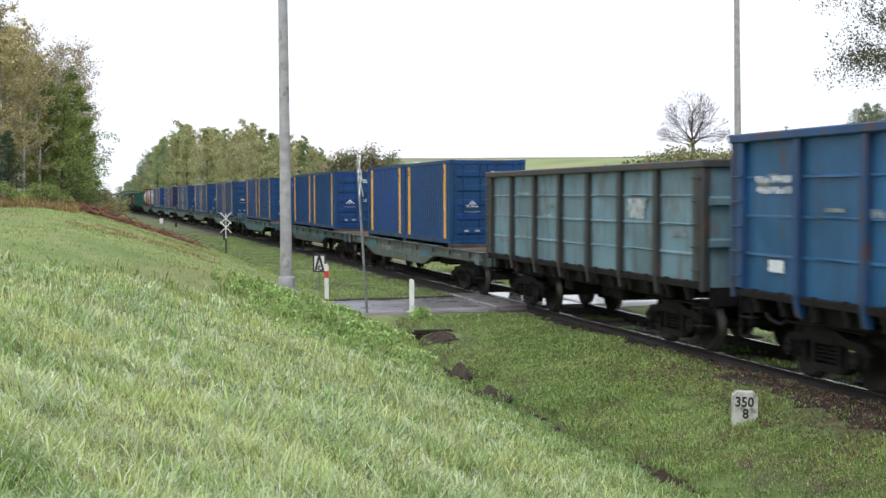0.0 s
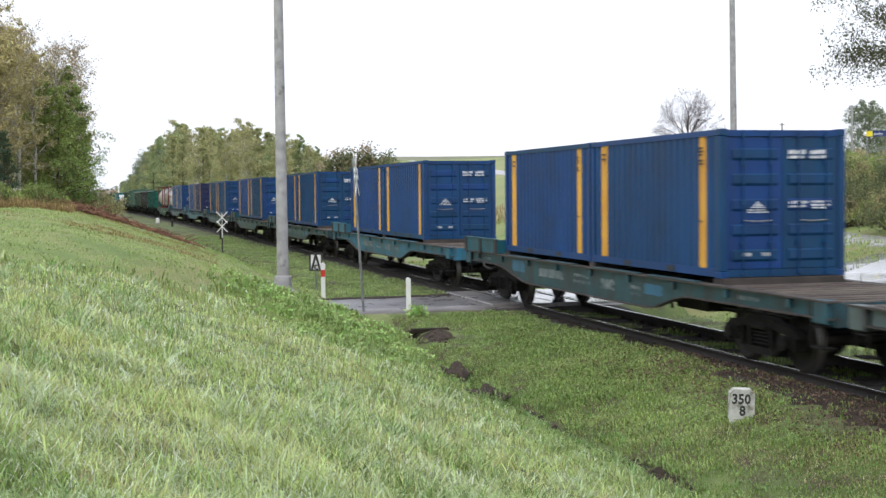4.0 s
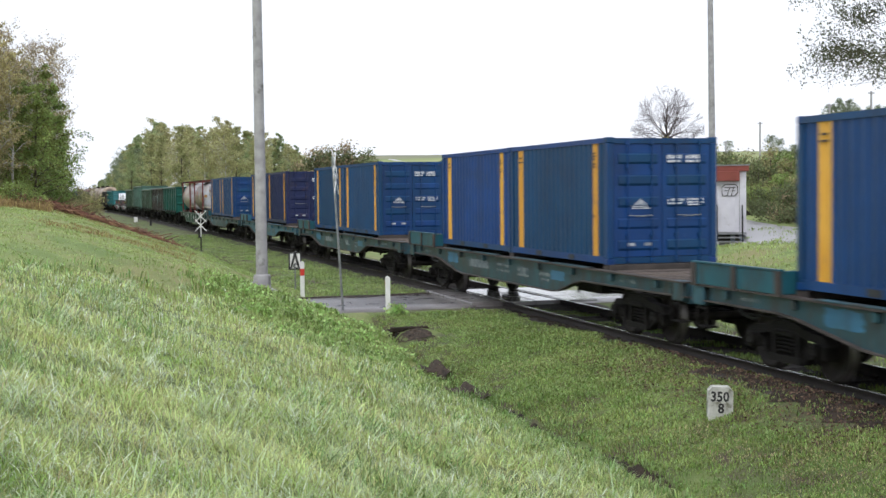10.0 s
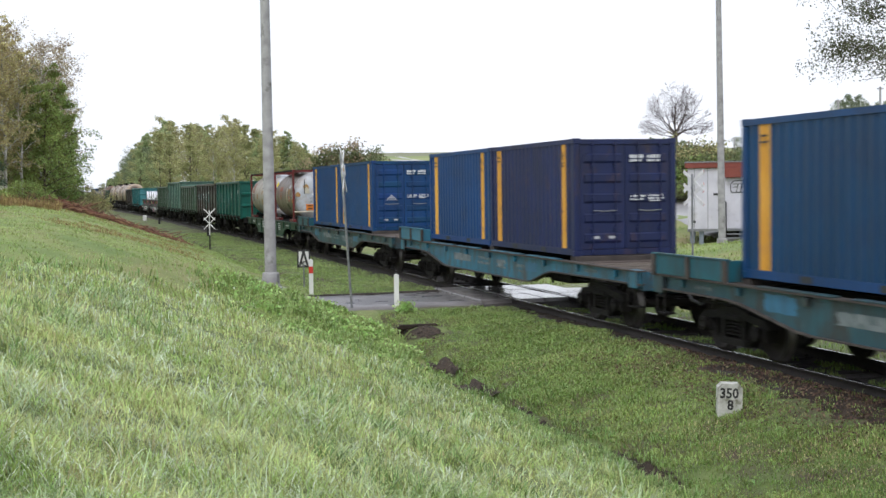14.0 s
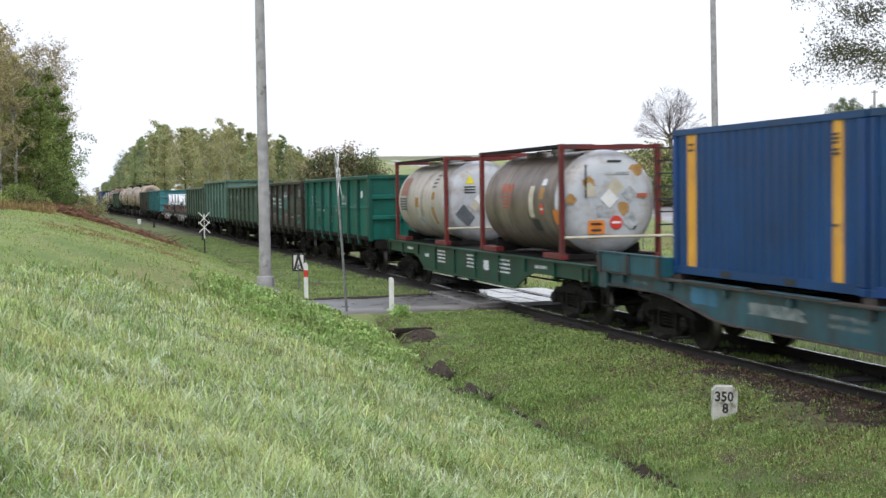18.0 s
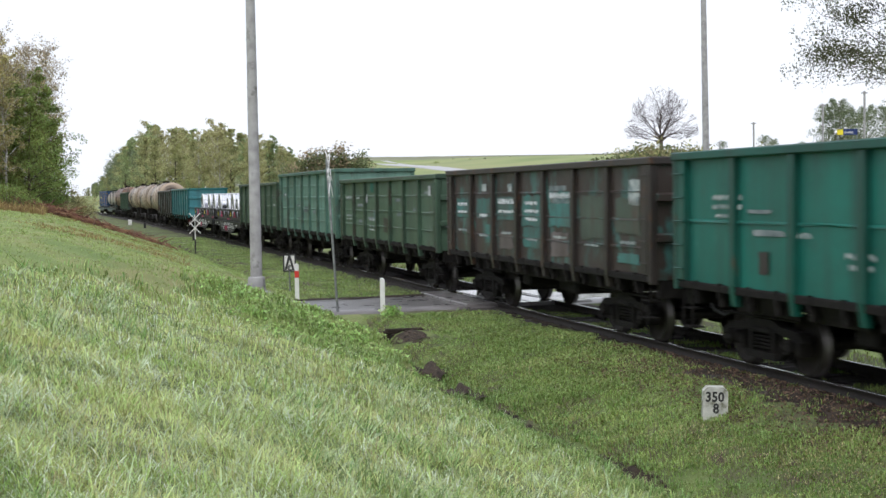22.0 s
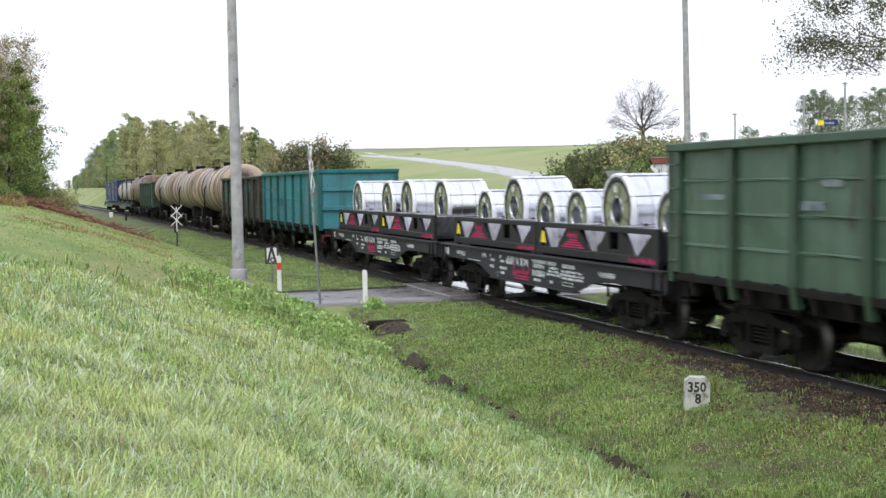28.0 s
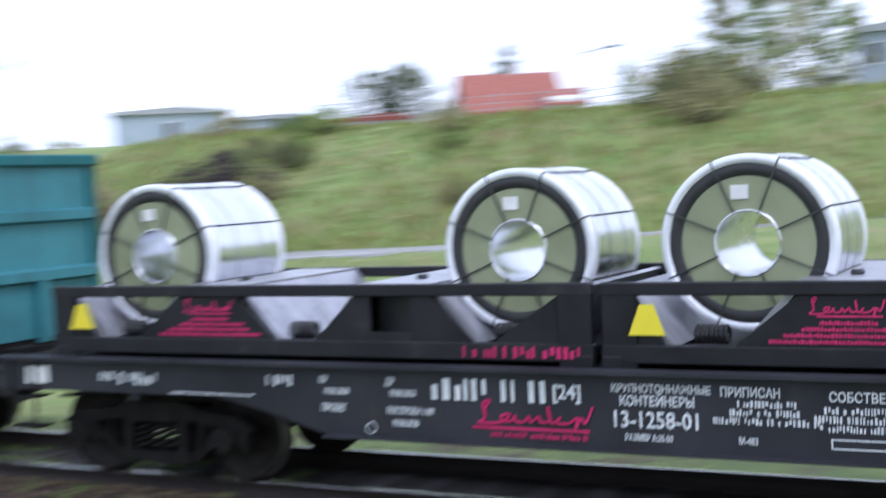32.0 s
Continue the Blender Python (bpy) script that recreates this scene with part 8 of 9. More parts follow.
    for az, d, sc, k in ((36.4, 74, 2.6, 'bushd'), (37.6, 72, 3.0, 'bushd'), (38.8, 73, 2.8, 'bushg'), (40.0, 76, 2.4, 'bushg'), (41.2, 74, 2.2, 'busho'), (42.6, 72, 2.2, 'bushg'), (33.6, 80, 2.0, 'bushg'), (32.4, 84, 1.9, 'bushd'), (35.2, 78, 1.8, 'bushg'), (44.2, 70, 1.7, 'bushd')):
        plant(k, KINDS[k], *at_bearing(az, d), sc, rnd.uniform(0, 6.28))
    for i in range(14):
        k = ('bushg', 'bushd', 'busho', 'bushg')[i % 4]
        plant(k, KINDS[k], *at_bearing(22.4 + 0.42 * i, 84 + 3 * (i % 3)), rnd.uniform(2.1, 2.9), rnd.uniform(0, 6.28))
    for i in range(18):
        k = rnd.choice(['bushg', 'bushd', 'busho'])
        plant(k, KINDS[k], *at_bearing(15.5 + 8.5 * rnd.random() ** 0.8, 236 + 30 * rnd.random()), rnd.uniform(0.5, 1.3), rnd.uniform(0, 6.28), 0.4)
    for x, y, s, k in ((34.5, 74, 1.7, 'bushd'), (36.0, 75, 2.0, 'bushg'), (37.5, 76, 2.1, 'bushd'), (33, 73, 1.5, 'bushg'), (39, 76, 2.1, 'busho'), (36, 73, 1.6, 'bushd'), (41, 78, 2.1, 'bushg'), (39.5, 84, 2.2, 'bushg'), (42, 84, 2.2, 'bushd'), (40, 72, 1.7, 'bushg'), (42, 74, 1.8, 'busho'), (44, 76, 1.8, 'bushd'), (46, 78, 1.8, 'bushg'),
                       (36, 28.0, 1.7, 'bushk'), (37.4, 28.4, 1.9, 'bushk'), (39, 29.6, 1.7, 'bushk'), (52, 15, 1.4, 'busho'), (54, 16, 1.6, 'bushg'), (56, 17, 1.6, 'busho')):
        plant(k, KINDS[k], x, y, s, rnd.uniform(0, 6.28))


woods()


def ramify(rnd, p, d, ln, r, depth, wide, pull, segs, tips):
    """A limb in three bends that sends out smaller limbs; pull bends it down (or up, below nought)."""
    for i in range(3):
        q = p + d * (ln / 3)
        segs.append((p, q, r, r * 0.82))
        p, r = q, r * 0.82
        d = (d + Vector((rnd.gauss(0, 0.13), rnd.gauss(0, 0.13), rnd.gauss(0, 0.08) - pull))).normalized()
        if depth > 0:
            side = d.cross(Vector((rnd.gauss(0, 1), rnd.gauss(0, 1), rnd.gauss(0, 1)))).normalized()
            ramify(rnd, p, (d + side * wide * rnd.uniform(0.6, 1.25)).normalized(), ln * rnd.uniform(0.55, 0.8), r * 0.7, depth - 1, wide, pull, segs, tips)
        if depth < 2:
            tips.append(p)


M_TWIG = material("purplish_twigs", (0.06, 0.045, 0.045), (0.13, 0.10, 0.10), scale=3, rough=0.8, bump=0)


def bare_tree():
    rnd = random.Random(5)
    t = thing("bare_tree", "bare round-crowned tree with fine twigs on the bank", "tree")
    x, y = at_bearing(25.25, 97.9)
    g = spot(x, y)
    fork = Vector((0, 0, 2.9 + 97.9 * math.tan(radians(2.3)) - g))
    segs, tips = [(Vector((0.1, 0, -0.4)), fork, 0.17, 0.13)], []
    for k in range(13):
        a, up = k * 2.4, math.asin(0.02 + 0.97 * (k + 0.5) / 13)
        d = Vector((math.cos(a) * math.cos(up), math.sin(a) * math.cos(up), math.sin(up)))
        ramify(rnd, fork - Vector((0, 0, 0.5 * (1 - k / 13))), d, 1.35 + 0.45 * d.z, 0.062, 5, 0.62, -0.012, segs, tips)

    def inside(p):
        q = p - fork
        return (q.x / 2.75) ** 2 + (q.y / 2.75) ** 2 + (q.z / 3.7) ** 2 < 1.0 and q.z > -0.45 + 0.12 * abs(q.x)
    segs = segs[:1] + [g4 for g4 in segs[1:] if inside(g4[1])]
    main = [g4 for g4 in segs if g4[2] > 0.024]
    fine = [(a, b, max(q, 0.0065), max(w, 0.005)) for a, b, q, w in segs if q <= 0.024]
    part("trunk", branch_mesh(main, M_BARK), None, t, "crooked dark trunk and limbs")
    part("crown", branch_mesh(fine, M_TWIG), None, t, "haze of fine purplish twigs")
    t.matrix_basis = pose(x, y, g)


def weeping_birch():
    rnd = random.Random(8)
    t = thing("weeping_birch", "birch with drooping sprays of thin green-yellow leaves beside the road", "tree")
    segs, tips = [], []
    forks = []
    for lean in ((-0.05, 0.02), (0.10, -0.03)):
        p = Vector((0.25 if lean[0] > 0 else 0, 0, -0.4))
        for i in range(9):
            q = p + Vector((lean[0] * 1.3 + rnd.gauss(0, 0.05), lean[1] * 1.3 + rnd.gauss(0, 0.05), 1.35))
            segs.append((p, q, 0.15 * (1 - i / 10), 0.15 * (1 - (i + 1) / 10)))
            p = q
            if i >= 3:
                forks.append((q, i))
    for k, (q, i) in enumerate(forks):
        for m in range(2):
            a = math.pi + k * 2.4 + m * 2.9 if k % 3 else math.pi + rnd.uniform(-0.5, 0.7)
            ramify(rnd, q, Vector((math.cos(a), math.sin(a), 0.3)).normalized(), 3.6 - 0.16 * i, 0.05, 3, 0.8, 0.07, segs, tips)
    segs = [g for g in segs if g[2] > 0.06 or min(g[0].z, g[1].z) > 5.7]
    part("trunk", branch_mesh(segs, M_BARK), None, t, "two dark stems and thin drooping branches")
    rng = np.random.default_rng(3)
    keep = [tuple(q) for q in tips if q.z > 6.0]
    v, f = leaf_quads(keep, 28, 0.17, 0.038, rng, 2.2)
    part("crown", raw_mesh("crown", v, f, leafmat("thin_birch_leaves", (0.06, 0.07, 0.035), (0.15, 0.16, 0.085), trans=0.25)), None, t, "hanging sprays of small leaves")
    t.matrix_basis = pose(25.25, 32.1, spot(25.25, 32.1) - 0.3)


bare_tree()
weeping_birch()
for x, y, sc, k in ((26.3, 33.0, 2.3, 'bushd'), (27.8, 32.4, 2.2, 'bushg'), (25.4, 33.6, 1.9, 'bushg')):
    plant(k, KINDS[k], x, y, sc)


# ---- the village on the hill ----
M_WALLW = material("white_plaster", (0.62, 0.62, 0.60), (0.76, 0.76, 0.74), scale=1.0, rough=0.8, bump=0.03)
M_WALLG = material("blue_grey_sheeting", (0.30, 0.36, 0.42), (0.42, 0.48, 0.54), scale=0.6, rough=0.6, bump=0.03)
M_WALLP = material("pinkish_grey_wall", (0.42, 0.38, 0.37), (0.55, 0.50, 0.48), scale=0.8, rough=0.8, bump=0.03)
M_TILE = material("orange_red_roof_tiles", (0.27, 0.085, 0.06), (0.40, 0.15, 0.11), scale=4, rough=0.8, bump=0.2)
M_SHEET = material("grey_roof_sheet", (0.30, 0.31, 0.32), (0.42, 0.43, 0.44), scale=2, rough=0.5, bump=0.05)
M_GLASS = material("dark_window_glass", (0.02, 0.025, 0.03), (0.05, 0.055, 0.06), rough=0.1, bump=0)
M_FENCE = material("galvanised_fence", (0.35, 0.36, 0.37), (0.48, 0.49, 0.50), rough=0.5, bump=0, metal=0.4)


def house(az, d, w, depth, base, eave, ridge, wall_m, roof_m, label, windows=2, flat=False, chimney=False, turn=0.0):
    """A small building seen across the meadow; base, eave and ridge are heights in the world."""
    x, y = at_bearing(az, d)
    g = min(base, spot(x, y))
    hs = thing("house" if not flat else "low_building", label, "house" if not flat else "building", "buildings on the hill")
    hw, hd, e, r = w / 2, depth / 2, eave - g, ridge - g
    part("wall", Shape().box(-hw, hw, -hd, hd, -0.5, e), wall_m, hs)
    if flat:
        part("roof", Shape().prism([(-hw - 0.3, e), (hw + 0.3, e), (hw + 0.3, e + 0.15), (0.2 * hw, r), (-hw - 0.3, e + 0.2)], -hd - 0.3, hd + 0.3, 'y'), roof_m, hs)
    else:
        part("gable", Shape().prism([(-hd, e), (hd, e), (0, r - 0.15)], -hw, hw, 'x'), wall_m, hs)
        for k in (-1, 1):
            part("roof", Shape().prism([(k * (hd + 0.4), e - 0.25), (0, r), (0, r - 0.16), (k * (hd + 0.4), e - 0.41)], -hw - 0.4, hw + 0.4, 'x'), roof_m, hs)
    if chimney:
        part("chimney", Shape().box(0.3, 0.8, -0.25, 0.25, r - 0.6, r + 0.7), M_WALLP, hs)
    for i in range(windows):
        wx = -hw + w * (i + 0.5) / windows
        win = part("window", Shape().box(wx - 0.45, wx + 0.45, -hd - 0.05, -hd - 0.001, e - 1.9, e - 0.6), M_WALLW, hs)
        part("pane", Shape().box(wx - 0.38, wx - 0.02, -hd - 0.07, -hd - 0.051, e - 1.83, e - 0.67), M_GLASS, win)
        part("pane", Shape().box(wx + 0.02, wx + 0.38, -hd - 0.07, -hd - 0.051, e - 1.83, e - 0.67), M_GLASS, win)
    hs.matrix_world = pose(x, y, g, 0, 0, -az + turn)


house(51.2, 105, 8.4, 6, 5.8, 9.2, 9.7, M_WALLG, M_SHEET, "pale flat-roofed farm building on the hill", 1, True)
house(55.6, 112, 7.0, 6, 5.8, 8.9, 9.3, M_WALLG, M_SHEET, "long blue-grey metal-clad shed on the hill", 2, True)
house(60.0, 108, 9.5, 6, 5.8, 8.2, 8.8, M_WALLP, M_HUTROOF, "low pinkish-grey outbuilding on the hill", 3, True)
house(62.8, 100, 4.0, 5, 5.6, 8.2, 8.5, M_WALLW, M_SHEET, "small white rendered garage on the hill", 1, True)
house(65.6, 96, 6.5, 8, 5.8, 8.0, 10.7, M_WALLP, M_TILE, "house with a steep orange-red tiled roof", 2, False, True, 8)
house(67.9, 94, 2.2, 7, 5.8, 8.3, 9.3, M_WALLW, M_TILE, "white gable wing of the red-roofed house", 1, False, False, 8)
house(81.6, 84, 4.0, 6, 5.5, 10.6, 11.2, M_WALLG, M_SHEET, "tall pale grey building behind the trees", 2, True)
house(79.0, 80, 2.0, 4, 5.5, 7.9, 8.1, M_WALLW, M_SHEET, "small white shed beside the fence", 1, True)


def mesh_fence(a0, a1, step, d, label, h=1.45):
    fn = thing("mesh_fence", label, "fence", "mesh fences on the bank")
    pts = [at_bearing(a, d) for a in np.arange(a0, a1, step)]
    zs = [spot(*p) for p in pts]
    for (x, y), z in zip(pts, zs):
        part("fence_post", Shape().cyl((x, y, 0), 0.035, z - 0.2, z + h, 'z', 6), M_FENCE, fn)
    for i in range(len(pts) - 1):
        for q in (0.12, 0.4, 0.7, 1.0, h - 0.07):
            part("fence_wire", Shape().rod((*pts[i], zs[i] + q), (*pts[i + 1], zs[i + 1] + q), 0.02, 4), M_FENCE, fn)


mesh_fence(57.5, 84.5, 1.9, 66.0, "grey wire mesh fence along the crest of the bank")
mesh_fence(32.3, 44.0, 1.0, 90.0, "grey wire mesh fence beside the station board", 1.2)


def lamp_post(az, d, hh, label, arm=1.2):
    x, y = at_bearing(az, d)
    s = thing("street_lamp", label, "street lamp", "lamp posts on the hill")
    part("pole", Shape().cyl((0, 0, 0), 0.07, -0.3, hh, 'z', 8), M_STEEL, s)
    part("arm", Shape().rod((0, 0, hh - 0.05), (arm, 0, hh + 0.25), 0.035, 6), M_STEEL, s)
    part("lamp_head", Shape().box(arm - 0.1, arm + 0.55, -0.12, 0.12, hh + 0.18, hh + 0.34, c=0.04), M_BLACK, s)
    s.matrix_world = pose(x, y, spot(x, y), 0, 0, -az)


lamp_post(68.9, 78, 4.2, "grey street lamp on the village road", 1.6)
for az, d, hh in ((29.1, 120, 4.1), (31.9, 95, 4.3), (33.55, 95, 4.6), (27.7, 120, 2.6)):
    x, y = at_bearing(az, d)
    s = thing("power_pole", "slim grey wooden power pole on the hill", "utility pole", "power poles on the hill")
    part("pole", Shape().cyl((0, 0, 0), 0.075, -0.3, hh, 'z', 8), M_CONCRETE, s)
    part("crossarm", Shape().box(-0.22, 0.22, -0.04, 0.04, hh - 0.16, hh - 0.08), M_CONCRETE, s)
    s.matrix_world = pose(x, y, spot(x, y), 0, 0, -az)


def station_sign():
    az, d = 32.87, 88
    x, y = at_bearing(az, d)
    z, g = 2.9 + d * math.tan(radians(2.12)), spot(x, y)
    s = thing("station_sign", "blue station name board with a yellow panel on two posts", "sign")
    for k in (-0.58, 0.58):
        part("post", Shape().cyl((k, 0, 0), 0.035, -0.3, z + 0.36 - g, 'z', 8), M_STEEL, s)
    part("board", Shape().box(-0.62, 0.62, -0.06, -0.03, z - g, z + 0.38 - g), material("sign_blue", (0.012, 0.03, 0.13), (0.02, 0.045, 0.18), rough=0.4, bump=0), s)
    part("yellow_panel", Shape().box(-0.62, -0.24, -0.07, -0.061, z + 0.02 - g, z + 0.36 - g), M_YTRI, s)
    letters("ówka", 0.27, M_WHITE, s, Matrix.Translation((-0.2, -0.063, z + 0.09 - g)) @ Matrix.Rotation(radians(90), 4, 'X'), "lettering", 0.004)
    s.matrix_world = pose(x, y, g, 0, 0, -az)


station_sign()


def hill_trees():
    rnd = random.Random(9)
    for az, d, el in ((32.1, 118, 3.35), (32.6, 116, 3.6), (33.05, 120, 3.2), (33.55, 124, 3.3), (34.4, 120, 3.3), (34.9, 116, 3.6), (35.5, 112, 3.5), (36.4, 110, 3.4), (37.4, 108, 3.3), (38.8, 104, 3.0), (40.2, 100, 2.8), (39.1, 43, 4.3), (40.3, 44, 4.2), (41.3, 46, 3.6), (41.3, 76, 3.2), (42.3, 73, 3.6), (43.4, 75, 3.3), (44.6, 80, 2.9), (29.55, 150, 2.2), (29.9, 152, 2.05), (27.8, 170, 2.0), (31.0, 150, 1.9), (30.5, 150, 1.8)):
        x, y = at_bearing(az, d)
        plant('hill_tree', KINDS['hill_tree'], x, y, (d * math.tan(radians(el)) + 2.9 - spot(x, y)) / 10.4, rnd.uniform(0, 6.28))
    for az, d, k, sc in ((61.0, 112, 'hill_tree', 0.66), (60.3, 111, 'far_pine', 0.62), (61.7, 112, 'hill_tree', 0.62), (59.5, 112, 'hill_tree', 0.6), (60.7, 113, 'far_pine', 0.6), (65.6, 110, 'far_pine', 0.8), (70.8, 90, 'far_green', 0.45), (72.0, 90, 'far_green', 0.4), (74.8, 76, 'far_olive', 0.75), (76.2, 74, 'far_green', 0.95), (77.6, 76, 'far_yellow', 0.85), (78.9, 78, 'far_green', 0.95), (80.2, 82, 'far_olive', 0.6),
                         (73.4, 60, 'busho', 1.5), (74.3, 61, 'bushg', 1.7), (75.2, 61, 'busho', 1.5)):
        x, y = at_bearing(az, d)
        plant(k, KINDS[k], x, y, sc, rnd.uniform(0, 6.28))


hill_trees()


# ---- ground cover ----
def brushwood():
    """A long heap of cut reddish-brown branches below the wood."""
    rnd = random.Random(41)
    s = Shape()
    for i in range(1400):
        q = rnd.random()
        x, y = np.interp(q, [0, 0.4, 0.75, 1], [4.9, 2.2, -0.2, -2.2]), np.interp(q, [0, 0.4, 0.75, 1], [72, 71.5, 69.5, 68])
        x, y = x + rnd.gauss(0, 0.35), y + rnd.gauss(0, 0.6)
        z = spot(x, y) + rnd.uniform(0, 0.36) * (0.25 + q)
        a, ln = rnd.gauss(2.4, 0.7), rnd.uniform(0.3, 1.3)
        s.rod((x, y, z), (x + math.cos(a) * ln, y + math.sin(a) * ln, z + rnd.uniform(-0.15, 0.3)), 0.022, 3)
    me = s.mesh("brushwood", material("dead_brown_branches", (0.11, 0.05, 0.03), (0.28, 0.14, 0.085), scale=2, rough=0.9, bump=0, island=0.4))
    tagged(new("brushwood", me), "long heap of cut reddish-brown branches", "brushwood", kind="stuff")


brushwood()


def clods(spots, seed):
    rnd = random.Random(seed)
    s = Shape()
    for cx, cy, n, w in spots:
        for i in range(n):
            x, y, r = cx + rnd.gauss(0, w), cy + rnd.gauss(0, w * 1.8), rnd.uniform(0.012, 0.045)
            z = spot(x, y)
            s.lathe([(-r, 0.0), (-r * 0.4, r * rnd.uniform(0.8, 1.3)), (r * 0.5, r * rnd.uniform(0.6, 1.1)), (r * 0.9, 0)], (x, y, z + r * 0.4), 'z', 5)
    tagged(new("soil_clods", s.mesh("soil_clods", material("crumbled_soil", (0.035, 0.026, 0.019), (0.105, 0.078, 0.056), scale=5, rough=0.9, bump=0.3, island=0.4))), "crumbled dark soil clods in the ditch bank", "soil", kind="stuff")


clods([(6.88, 26.1, 90, 0.12), (6.80, 23.6, 150, 0.14), (7.45, 29.1, 60, 0.2), (7.1, 15.6, 30, 0.08)], 3)


def blades(name, label, m, count, area, height, width, seed, keep=None, lean=0.5, clump=0):
    """Blades of grass as arching, tapering strips; area gives random (x, y), clump sends so many blades out of one root."""
    rng = np.random.default_rng(seed)
    xy = area(rng, count)
    if keep is not None:
        xy = xy[keep(xy[:, 0], xy[:, 1], rng)]
    size = np.ones(len(xy))
    if clump:
        size = np.repeat(0.55 + 0.75 * rng.random(len(xy)), clump)
        xy = np.repeat(xy, clump, 0)
        xy = xy + rng.normal(0, 0.055, xy.shape) * size[:, None]
    n = len(xy)
    x, y = xy[:, 0], xy[:, 1]
    z = land(x, y)
    dist = np.hypot(x, y)
    patch = 0.78 + 0.3 * np.sin(x * 1.7 + 2 * np.sin(y * 0.9)) * np.sin(y * 1.2 + 0.6) + 0.22 * np.sin(x * 5.1 + 3 * np.sin(y * 2.7)) * np.sin(y * 4.3)
    hh = height * (0.45 + 0.85 * rng.random(n) ** 1.3) * patch * size * np.where((y > 27) & (x > 5.0) & (y < 33), 0.55, 1.0)
    ww = width * np.clip(dist / 12, 0.75, 3.0) * (0.6 + 0.7 * rng.random(n))
    # blades of one patch lean together
    a = 2.2 * np.sin(x * 0.9 + 1.7 * np.sin(y * 0.6)) + 1.4 * np.sin(y * 2.1 + x * 1.3) + rng.normal(0, 1.9, n) + 2.5
    if clump:
        a = rng.random(n) * 2 * np.pi
    b = a + np.pi / 2 + rng.normal(0, 0.8, n)
    d, s = np.stack([np.cos(a), np.sin(a)], 1), np.stack([np.cos(b), np.sin(b)], 1)
    ln = (lean * (0.25 + 1.1 * rng.random(n) ** 1.5) * hh)[:, None]
    bend = np.clip(ln[:, 0] / np.maximum(hh, 1e-3), 0, 1.4)
    w = ww[:, None]
    V = np.zeros((n, 5, 3))
    V[:, 0, :2], V[:, 1, :2] = xy - s * w * 0.4, xy + s * w * 0.4
    V[:, 2, :2], V[:, 3, :2] = xy + d * ln * 0.38 - s * w * 0.5, xy + d * ln * 0.38 + s * w * 0.5
    V[:, 4, :2] = xy + d * ln
    V[:, 0, 2] = V[:, 1, 2] = z - 0.02
    V[:, 2, 2] = V[:, 3, 2] = z + hh * (0.80 - 0.16 * bend)
    V[:, 4, 2] = z + hh * (1.0 - 0.42 * bend)
    o = np.arange(n)[:, None] * 5
    F = np.concatenate([o + np.array([[0, 1, 3]]), o + np.array([[0, 3, 2]]), o + np.array([[2, 3, 4]])], 0)
    me = raw_mesh(name, V.reshape(-1, 3), F, m)
    return tagged(new(name, me), label, "grass", kind="stuff")


